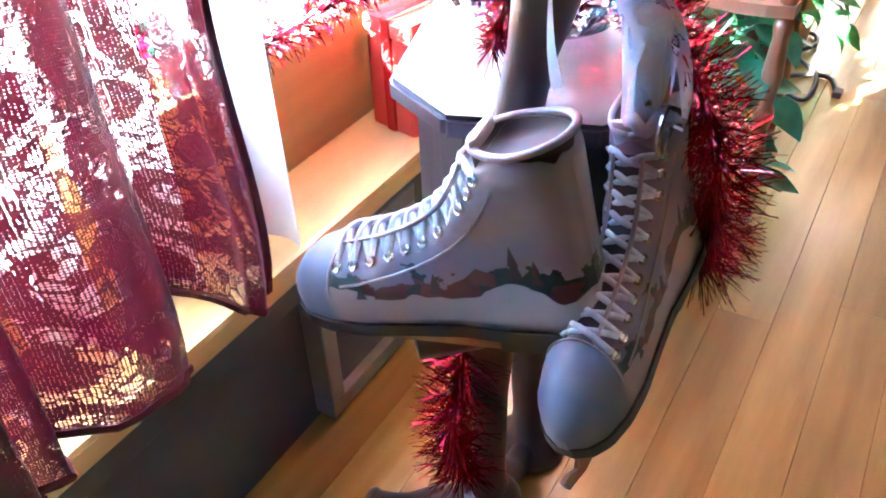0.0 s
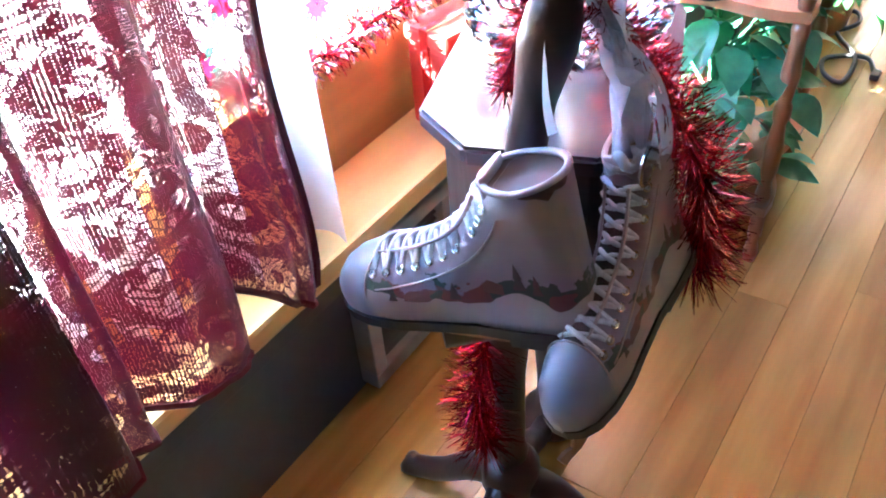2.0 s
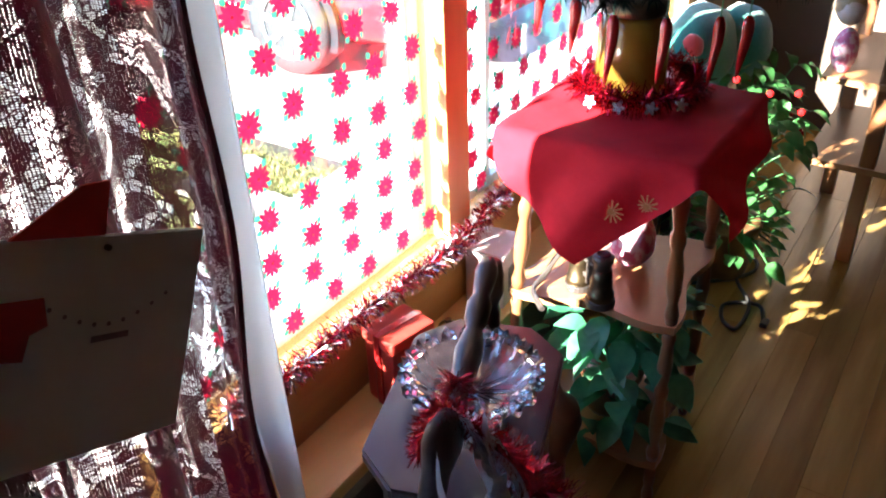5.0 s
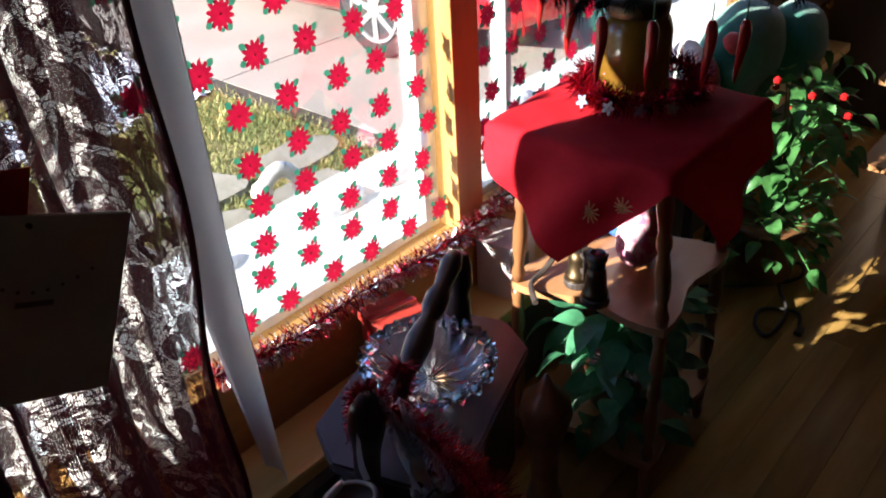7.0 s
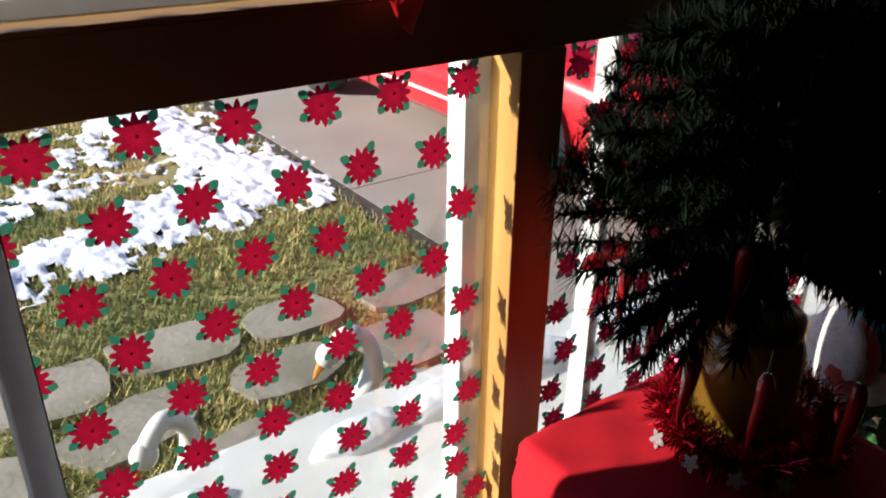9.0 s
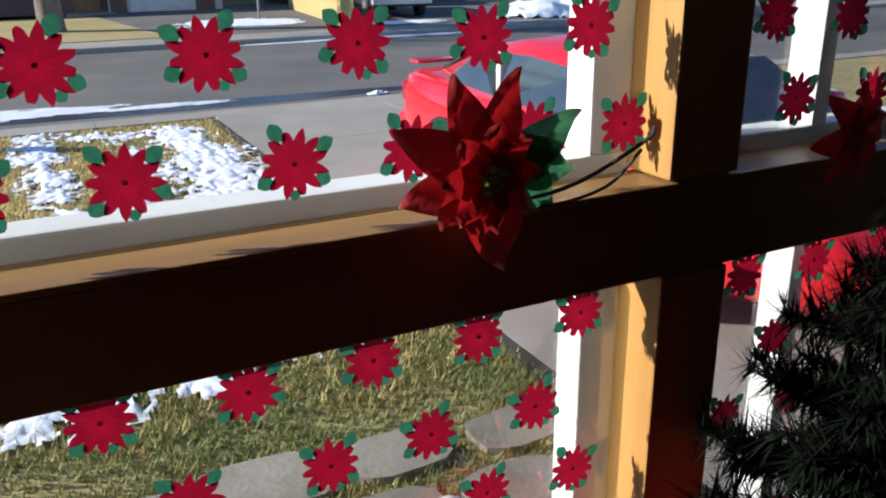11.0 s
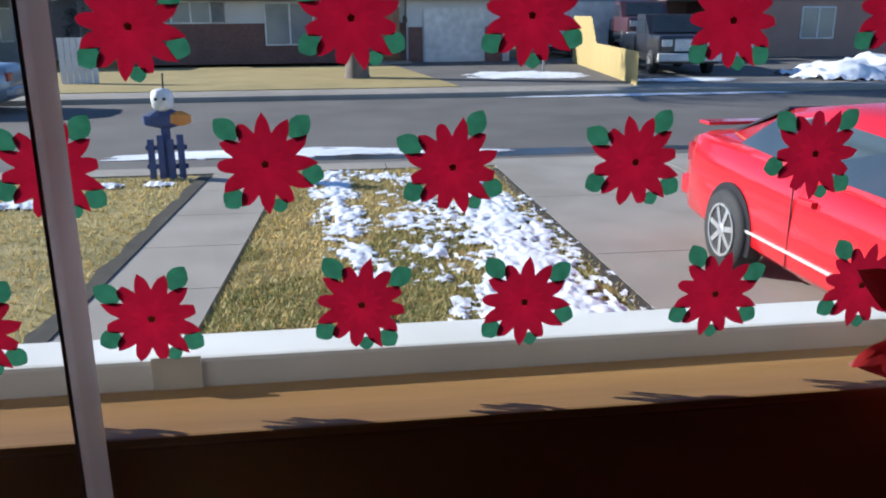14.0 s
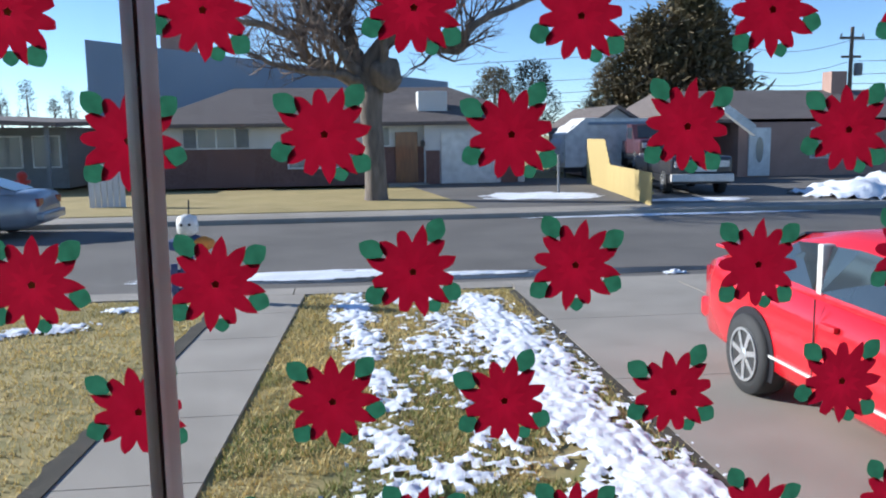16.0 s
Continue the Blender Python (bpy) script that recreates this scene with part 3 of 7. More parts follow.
# snow lying on the lawn
def snow_depth(x, y):
    def band(ax, ay, bx, by, w):
        p, a, b = Vector((x, y)), Vector((ax, ay)), Vector((bx, by))
        t = max(0, min(1, (p - a).dot(b - a) / (b - a).length_squared))
        return 1 - (p - a.lerp(b, t)).length / w
    s = max(band(2.3, 10.6, 2.42, 8.8, 0.42), band(2.4, 9.0, 2.35, 6.0, 0.6), band(2.35, 6.2, 2.6, 4.6, 0.55), band(2.5, 4.75, 1.9, 4.5, 0.35) * 0.9,
            band(2.0, 4.4, 0.7, 4.1, 0.42), band(1.6, 5.3, 0.6, 4.6, 0.35) * 0.55, band(1.7, 9.8, 1.6, 6.6, 0.45) * 0.34, band(0.75, 11.0, 0.85, 8.0, 0.32) * 0.72, band(0.9, 8.2, 0.95, 5.0, 0.28) * 0.52,
            band(0.8, 10.9, 2.3, 10.3, 0.33) * 0.6, band(1.5, 8.6, 2.2, 8.2, 0.4) * 0.6, band(1.9, 6.3, 1.7, 5.2, 0.3) * 0.45,
            band(-3.5, 9.4, -2.3, 9.8, 0.3) * 0.8, band(-2.1, 10.6, -1.9, 10.6, 0.2), band(-1.35, 10.65, -1.25, 10.65, 0.2), band(-1.9, 5.6, -1.6, 5.4, 0.25) * 0.8)
    if s <= 0:
        return -1
    n = 0.55 * noise.noise(Vector((x * 3.1, y * 2.0, 0))) + 0.65 * noise.noise(Vector((x * 9, y * 6, 3))) + 0.75 * noise.noise(Vector((x * 22, y * 13, 5)))
    return s - 0.24 + n * 0.85


def snow_mesh(x0, x1, y0, y1, step, height):
    nx, ny = int((x1 - x0) / step), int((y1 - y0) / step)
    verts, faces, index = [], [], {}
    keep = {}
    for j in range(ny + 1):
        for i in range(nx + 1):
            xx, yy = x0 + i * step, y0 + j * step
            d = snow_depth(xx, yy)
            if d > -0.08:
                xx += 0.4 * step * noise.noise(Vector((xx * 40, yy * 40, 1)))
                yy += 0.4 * step * noise.noise(Vector((xx * 40, yy * 40, 7)))
                keep[i, j] = (xx, yy, G - 0.015 + height * min(1, max(0, d + 0.12)) ** 0.6)
    for (i, j), p in keep.items():
        index[i, j] = len(verts)
        verts.append(p)
    for (i, j) in keep:
        q = [(i, j), (i + 1, j), (i + 1, j + 1), (i, j + 1)]
        if all(c in keep for c in q):
            faces.append([index[c] for c in q])
    return raw(verts, faces)


tagged(mesh_object("lawn_snow", snow_mesh(-4, 3.0, 3.5, 11.2, 0.025, 0.045), M["snow"], True), "patchy old snow melting on the lawn", "snow", kind="stuff")


def blades(region, count, seed, h0, h1, material, name, label, keep):
    rng = np.random.default_rng(seed)
    x0, x1, y0, y1 = region
    verts, faces = [], []
    px, py = rng.uniform(x0, x1, count), y0 + (y1 - y0) * rng.uniform(0, 1, count) ** 1.35
    ang, hh, lean = rng.uniform(0, 6.28, count), rng.uniform(h0, h1, count), rng.uniform(0.3, 1.5, count)
    for x, y, a, h, ln in zip(px.tolist(), py.tolist(), ang.tolist(), hh.tolist(), lean.tolist()):
        patch = noise.noise(Vector((x * 1.1, y * 1.1, seed)))
        if not keep(x, y, patch):
            continue
        k = len(verts)
        w = 0.0035 + 0.0009 * y
        dx, dy = math.cos(a), math.sin(a)
        verts += [(x - dy * w, y + dx * w, G - 0.03), (x + dy * w, y - dx * w, G - 0.03), (x + dx * h * ln, y + dy * h * ln, G - 0.02 + h)]
        faces.append((k, k + 1, k + 2))
    me = bpy.data.meshes.new(name)
    me.from_pydata(verts, [], faces)
    me.materials.append(material)
    return tagged(new(name, me), label, "grass", kind="stuff")


def on_stone(x, y):
    return any(((x - cx) / 0.21) ** 2 + ((y - cy) / 0.145) ** 2 < 1 for cx, cy in row)


def lawn_keep(x, y, patch):
    if x > 2.88 or walk_x(y, -1) - 0.17 < x < walk_x(y, 1) + 0.03:
        return False
    return not on_stone(x, y) and snow_depth(x, y) < 0.05


blades((-0.6, 2.95, 1.5, 11.2), 52000, 3, 0.02, 0.06, M["blade_dry"], "dry_lawn_grass", "straw-coloured winter grass on the front lawn", lambda x, y, p: lawn_keep(x, y, p) and (p > -0.25 or y > 6) and (y > 4.4 or p > -0.12))
blades((-0.6, 2.95, 1.2, 8.0), 42000, 5, 0.02, 0.06, M["blade_green"], "green_lawn_grass", "short green grass near the house", lambda x, y, p: lawn_keep(x, y, p) and p < 0.12 + max(0, 3.6 - y) * 0.25)
blades((-0.6, 2.95, 1.4, 5.0), 46000, 15, 0.015, 0.05, M["blade_green"], "near_lawn_grass", "short green grass growing round the flagstones", lawn_keep)
blades((-6, -1.0, 3.5, 11.2), 26000, 7, 0.02, 0.06, M["blade_dry"], "side_lawn_grass", "straw-coloured grass beside the front walk", lawn_keep)


# street snow and far snow
def drift(name, label, cx, cy, w, d, h, seed, z=G, turn=0.0):
    bm = bmesh.new()
    bmesh.ops.create_grid(bm, x_segments=44, y_segments=24, size=1)
    dead = []
    for v in bm.verts:
        r = math.hypot(v.co.x, v.co.y)
        n = noise.noise(Vector((v.co.x * 2.5, v.co.y * 2.5, seed))) * 0.5 + noise.noise(Vector((v.co.x * 8, v.co.y * 6, seed))) * 0.3
        q = 1 - r ** 1.6 + n
        v.co.z = h * max(-0.2, q) ** 1 if q > 0 else -0.03
        if q < -0.02:
            dead.append(v)
    bmesh.ops.delete(bm, geom=dead, context="VERTS")
    bmesh.ops.transform(bm, matrix=pose(cx, cy, z, 0, 0, turn) @ Matrix.Diagonal((w, d, 1, 1)), verts=bm.verts)
    return tagged(mesh_object(name, bm, M["snow"], True), label, "snow", kind="stuff")


drift("street_snow", "thin broken snow along the near gutter", -0.2, 12.8, 2.3, 0.45, 0.03, 2, G - 0.006)
drift("street_snow", "thin broken snow along the near gutter", 2.6, 12.5, 0.9, 0.16, 0.03, 5, G - 0.004)
drift("street_snow", "small lump of snow in the street", 5.55, 11.95, 0.18, 0.1, 0.05, 6, G - 0.004)
drift("snow_pile", "shovelled snow pile beside the far driveway", 16.6, 23.4, 2.6, 2.0, 0.55, 3, G + 0.112)
drift("drive_snow", "trodden snow on the far driveway", 6.9, 26.0, 2.0, 1.6, 0.03, 9, G + 0.114)
drift("drive_snow", "trodden snow on the far driveway", 10.9, 23.2, 1.6, 0.7, 0.03, 12, G + 0.114)
drift("street_snow", "thin line of snow by the far kerb", 9.0, 20.3, 4.0, 0.18, 0.04, 15, G - 0.004)


# ---- houses ----
def window_of(house, x0, x1, z0, z1, y, bars=1, shutters=False):
    w = part("window", box((x0 - 0.06, y - 0.05, z0 - 0.06), (x1 + 0.06, y + 0.03, z1 + 0.06), 0.01), M["white_paint"], house)
    part("pane", box((x0, y - 0.056, z0), (x1, y - 0.052, z1)), M["house_glass"], w)
    for k in range(1, bars + 1):
        x = x0 + (x1 - x0) * k / (bars + 1)
        part("glazing_bar", box((x - 0.03, y - 0.07, z0), (x + 0.03, y - 0.057, z1)), M["white_paint"], w)
    if shutters:
        for a, b in ((x0 - 0.55, x0 - 0.08), (x1 + 0.08, x1 + 0.55)):
            part("shutter", box((a, y - 0.06, z0), (b, y - 0.004, z1), 0.01), M["shutter"], house)
    return w


def hip_roof(x0, x1, y0, y1, z0, z1, over=0.5, ridge=0.35):
    x0, x1, y0, y1 = x0 - over, x1 + over, y0 - over, y1 + over
    ym, rx = (y0 + y1) / 2, (y1 - y0) * ridge
    v = [(x0, y0, z0), (x1, y0, z0), (x1, y1, z0), (x0, y1, z0), (x0 + rx, ym, z1), (x1 - rx, ym, z1),
         (x0, y0, z0 - 0.14), (x1, y0, z0 - 0.14), (x1, y1, z0 - 0.14), (x0, y1, z0 - 0.14)]
    f = [(0, 1, 5, 4), (1, 2, 5), (2, 3, 4, 5), (3, 0, 4), (6, 7, 1, 0), (7, 8, 2, 1), (8, 9, 3, 2), (9, 6, 0, 3), (9, 8, 7, 6)]
    return raw(v, f)


def gable_roof(x0, x1, y0, y1, z0, z1, over=0.4):
    """Ridge along y, the gable facing the street."""
    xm = (x0 + x1) / 2
    v = [(x0 - over, y0 - over, z0), (xm, y0 - over, z1), (x1 + over, y0 - over, z0), (x0 - over, y1, z0), (xm, y1, z1), (x1 + over, y1, z0)]
    v += [(a, b, c - 0.16) for a, b, c in v]
    f = [(0, 1, 4, 3), (1, 2, 5, 4), (6, 9, 10, 7), (7, 10, 11, 8), (0, 6, 7, 1), (1, 7, 8, 2), (0, 3, 9, 6), (2, 8, 11, 5), (3, 4, 10, 9), (4, 5, 11, 10)]
    return raw(v, f)


HY = 33.9
house = thing("brick_house", "low house with brown brick, white siding and a brown roof", "house", pose(0, 0, G + 0.1))
zb = -(G + 0.1)
part("wall", box((-6.6, HY, 0), (3.9, HY + 8, 1.52)), M["brick"], house, "brown brick lower wall")
part("siding", box((-6.58, HY + 0.04, 1.52), (3.88, HY + 8, 2.5)), M["siding"], house, "white siding above the brick")
part("garage_wall", box((3.9, HY - 0.3, 0), (8.0, HY + 8, 2.5)), M["siding"], house)
part("brick_pier", box((3.95, HY - 0.42, 0), (4.5, HY - 0.302, 1.35)), M["brick"], house)
part("brick_pier", box((7.02, HY - 0.42, 0), (7.7, HY - 0.302, 1.35)), M["brick"], house)
gd = part("garage_door", box((4.56, HY - 0.36, 0), (6.98, HY - 0.302, 2.08)), M["white_paint"], house, "white panelled garage door")
for k in range(4):
    part("panel", box((4.6, HY - 0.375, 0.04 + 0.51 * k), (6.94, HY - 0.361, 0.51 * k + 0.5), 0.005), M["white_paint"], gd)
part("roof", hip_roof(-6.6, 8.0, HY, HY + 8, 2.5, 4.1, 0.7), M["shingle"], house, "weathered brown shingle roof")
ch = part("chimney", box((3.75, HY + 0.6, 2.55), (4.95, HY + 1.5, 3.75), 0.02), M["siding"], house, "white boxed chimney")
part("front_door", box((2.75, HY - 0.05, 0.05), (3.65, HY - 0.002, 2.1), 0.01), M["spindle"], house, "brown front door")
window_of(house, -5.0, -3.6, 1.58, 2.3, HY + 0.03, 1, True)
window_of(house, -1.5, 1.2, 0.75, 2.25, HY, 2)
window_of(house, 1.9, 2.5, 1.58, 2.3, HY + 0.03, 0)
part("step", box((2.4, HY - 1.1, -0.05), (4.0, HY - 0.06, 0.06)), M["concrete"], house)
part("porch_lamp", lathe([(0.03, 0), (0.09, 0.03), (0.09, 0.22), (0.03, 0.28)], 8, pose(3.82, HY - 0.45, 1.5)), M["black_metal"], house)

hall = thing("tall_building", "tall blue-grey building behind with a brick chimney", "building", pose(0, 0, G))
v = [(-11.5, 42.5, 0), (6, 42.5, 0), (6, 50, 0), (-11.5, 50, 0), (-11.5, 42.5, 6.7), (6, 42.5, 4.6), (6, 50, 4.6), (-11.5, 50, 6.7)]
part("wall", raw(v, [(0, 1, 5, 4), (1, 2, 6, 5), (2, 3, 7, 6), (3, 0, 4, 7)]), M["blue_wall"], hall)
part("roof", raw([(x, y, z + d) for d in (0, 0.12) for x, y, z in v[4:]], [(0, 1, 5, 4), (1, 2, 6, 5), (2, 3, 7, 6), (3, 0, 4, 7), (4, 5, 6, 7), (3, 2, 1, 0)]), M["blue_wall"], hall)
part("chimney", box((-8.1, 43.0, 5.5), (-6.5, 44.2, 8.3), 0.03), M["pink_brick"], hall, "red brick chimney")

house = thing("carport_house", "dark low house with a flat carport roof", "house", pose(0, 0, G + 0.1))
part("wall", box((-24, 36, 0), (-10.6, 42, 2.5)), M["shutter"], house)
part("roof", raw([(-24, 32.5, 3.15), (-9.8, 32.5, 2.45), (-9.8, 42.5, 2.7), (-24, 42.5, 3.4), (-24, 32.5, 3.32), (-9.8, 32.5, 2.62), (-9.8, 42.5, 2.87), (-24, 42.5, 3.57)],
                 [(3, 2, 1, 0), (4, 5, 6, 7), (0, 1, 5, 4), (1, 2, 6, 5), (2, 3, 7, 6), (3, 0, 4, 7)]), M["shingle"], house)
for x in (-10.3, -12.2, -14.1, -16.5):
    part("post", box((x - 0.07, 32.8, -0.02), (x + 0.07, 32.94, 2.62)), M["shutter"], house)
for x in (-12.9, -11.4):
    window_of(house, x - 0.5, x + 0.5, 0.9, 2.1, 36, 0)

house = thing("gabled_house", "pink brick house with white gables and a grey roof", "house", pose(0, 0, G + 0.1))
part("wall", box((11.6, 37.0, 0), (14.3, 44, 2.2)), M["pink_brick"], house)
part("wall", box((14.32, 38.0, 0), (17.28, 44, 2.4)), M["pink_brick"], house)
part("wall", box((17.3, HY, 0), (30, 44, 2.45)), M["pink_brick"], house)
part("gable", raw([(11.6, 36.98, 2.2), (14.3, 36.98, 2.2), (12.95, 36.98, 3.05), (11.6, 37.2, 2.2), (14.3, 37.2, 2.2), (12.95, 37.2, 3.05)], [(0, 1, 2), (5, 4, 3), (0, 3, 4, 1), (1, 4, 5, 2), (2, 5, 3, 0)]), M["siding"], house, "cream gable end")
part("roof", gable_roof(11.6, 14.3, 37, 44, 2.1, 3.2), M["shingle"], house)
part("roof", hip_roof(15.2, 31, HY + 0.6, 44, 2.45, 3.9, 0.6, 0.1), M["shingle"], house, "grey shingle roof")
rake = raw([(16.2, HY - 0.9, 3.15), (17.6, HY - 0.9, 2.2), (17.6, HY - 0.9, 1.75), (16.2, HY - 0.9, 2.75), (16.2, HY - 0.6, 3.15), (17.6, HY - 0.6, 2.2), (17.6, HY - 0.6, 1.75), (16.2, HY - 0.6, 2.75)],
           [(0, 1, 2, 3), (7, 6, 5, 4), (0, 4, 5, 1), (1, 5, 6, 2), (2, 6, 7, 3), (3, 7, 4, 0)])
part("barge_board", rake, M["white_paint"], house, "white barge board")
part("chimney", box((24.2, 38.5, 3.3), (25.0, 39.3, 4.75), 0.02), M["pink_brick"], house)
d = part("front_door", box((17.75, HY - 0.06, 0.05), (18.72, HY - 0.002, 2.08), 0.01), M["white_paint"], house, "white front door with an oval pane")
part("pane", prism([(18.23 + 0.17 * math.cos(a), 1.15 + 0.55 * math.sin(a)) for a in np.linspace(0, 6.0, 20)], 0.0, 0.012, pose(0, HY - 0.062, 0, 90)), M["house_glass"], d)
window_of(house, 20.6, 22.0, 0.8, 2.0, HY, 1)
window_of(house, 24.6, 25.9, 0.9, 2.0, HY, 1)

# camper trailer behind the fence
tl_ = thing("camper_trailer", "white camper trailer parked behind the wooden fence", "trailer", pose(9.9, 35.3, G + 0.1))
side_ = [(0.0, 0.75), (0.05, 1.5), (0.55, 2.28), (0.9, 2.34), (3.5, 2.30), (3.6, 2.2), (3.6, 0.55), (0.4, 0.55)]
bm = prism(side_, -2.1, 0.0, pose(0, 0, 0, 90))
bmesh.ops.bevel(bm, geom=[e for e in bm.edges], offset=0.05, segments=2, affect="EDGES")
part("body", bm, M["siding"], tl_, "white ribbed trailer body")
part("stripe", box((0.1, -0.008, 1.05), (3.55, -0.002, 1.13)), M["shutter"], tl_)
wn_ = part("window", box((1.2, -0.03, 1.45), (2.1, -0.004, 1.95), 0.01), M["shutter"], tl_)
part("pane", box((1.26, -0.036, 1.5), (2.04, -0.031, 1.9)), M["house_glass"], wn_)
for x in (1.4, 2.2):
    part("wheel", lathe([(0.2, -0.1), (0.3, -0.08), (0.3, 0.08), (0.2, 0.1)], 18, pose(x, 0.16, 0.30, 90)), M["sole"], tl_)
part("jockey_leg", box((0.45, 0.9, 0.0), (0.53, 0.98, 0.56)), M["shutter"], tl_)

# distance
def clump_tree(name, label, x, y, z, height, width, seed, material, count=260, base=0.1, power=1.0):
    rng = random.Random(seed)
    t = thing(name, label, "tree", pose(x, y, z))
    part("trunk", tube([(0, 0, 0), (0.05, 0.02, height * 0.5), (0, 0, height * 0.92)], [width * 0.07, width * 0.05, 0.03], 8), M["bark"], t)
    verts, faces = [], []
    for _ in range(count):
        u = rng.random() ** 0.8
        zz = height * (base + (1 - base) * u)
        r = width * 0.5 * (1 - u) ** power * rng.uniform(0.45, 1.1) + 0.12
        a = rng.random() * 6.283
        c = Vector((r * math.cos(a), r * math.sin(a), zz))
        out = Vector((math.cos(a), math.sin(a), rng.uniform(-0.3, 0.6)))
        for _k in range(26):
            p = c + Vector([rng.gauss(0, width * 0.055) for _ in range(3)])
            q = (out + Vector([rng.uniform(-0.8, 0.8) for _ in range(3)])).normalized() * width * rng.uniform(0.03, 0.07)
            s = q.cross(Vector((rng.uniform(-1, 1), rng.uniform(-1, 1), 1))).normalized() * width * 0.011
            k = len(verts)
            verts += [p - s, p + s, p + q + s * 0.3, p + q - s * 0.3]
            faces.append((k, k + 1, k + 2, k + 3))
    part("crown", raw(verts, faces), material, t)
    return t


clump_tree("conifer", "tall shaggy brown-green conifer rising behind the roofs", 23.2, 53, G, 10.3, 10.0, 1, M["conifer"], 520, 0.12, 0.75)
clump_tree("conifer", "tall shaggy brown-green conifer rising behind the roofs", 20.0, 52, G, 9.0, 7.5, 2, M["conifer"], 340, 0.12, 0.7)
clump_tree("conifer", "lower shaggy conifer beside the taller ones", 17.4, 52, G, 6.6, 4.4, 7, M["conifer"], 170, 0.1, 0.8)
clump_tree("conifer", "lower shaggy conifer beside the taller ones", 26.2, 54, G, 6.6, 4.0, 8, M["conifer"], 170, 0.1, 0.8)
clump_tree("conifer", "round evergreen tree behind the brick house", 9.2, 47, G, 5.6, 3.4, 3, M["conifer"], 160, 0.3, 0.5)
clump_tree("conifer", "round evergreen tree behind the brick house", 11.6, 48, G, 6.2, 3.2, 4, M["hedge"], 160, 0.3, 0.45)
clump_tree("cypress", "narrow dark cypress tree behind the fence", 13.9, 44, G, 4.1, 1.5, 5, M["hedge"], 90)
clump_tree("cypress", "narrow dark cypress tree behind the fence", 15.2, 45, G, 3.9, 1.4, 6, M["hedge"], 90)
for k in range(11):
    clump_tree("cypress", "dark hedge of pointed cypresses", -26 + k * 1.25, 50 + (k % 3) * 0.6, G, 4.9 + 0.6 * math.sin(k * 2.1), 1.9, 20 + k, M["hedge"], 60)
clump_tree("bush", "dark evergreen bush by the house corner", -8.4, 34.5, G, 2.2, 1.6, 9, M["hedge"], 80, 0.05, 0.4)

# power poles
def pole(x, y, h, arm):
    p = thing("power_pole", "weathered wooden power pole with cross arms", "pole", pose(x, y, G), "power poles")
    part("post", tube([(0, 0, 0), (0, 0, h)], [0.16, 0.11], 8), M["pole"], p)
    part("cross_arm", box((-arm, -0.07, h - 0.75), (arm, 0.07, h - 0.6)), M["pole"], p)
    part("cross_arm", box((-arm * 0.8, -0.07, h - 1.9), (arm * 0.8, 0.07, h - 1.76)), M["pole"], p)
    part("transformer", lathe([(0.2, 0), (0.26, 0.05), (0.26, 0.7), (0.2, 0.78)], 10, pose(0.45, -0.1, h - 3.0)), M["shutter"], p)
    for s in (-1, 0.0, 1):
        part("insulator", lathe([(0.03, 0), (0.07, 0.05), (0.04, 0.2)], 6, pose(s * arm * 0.9, 0, h - 0.6)), M["shutter"], p)


pole(32.5, 50, 8.4, 0.8)
pole(26.3, 52, 8.6, 0.7)
for k, (z0, z1) in enumerate(((7.4, 7.6), (6.0, 6.3), (5.2, 5.5), (4.6, 4.9))):
    pts = [Vector((26.3 + (32.5 - 26.3) * u, 52 - 2 * u, G + z0 + (z1 - z0) * u - 0.5 * math.sin(math.pi * u))) for u in np.linspace(0, 1, 9)]
    pts = [Vector((8, 54, G + z0 - 0.9))] + pts + [Vector((60, 46, G + z1))]
    tagged(mesh_object("power_line", tube(pts, 0.02, 4), M["cord"]), "thin dark overhead power line", "wire", "power lines")

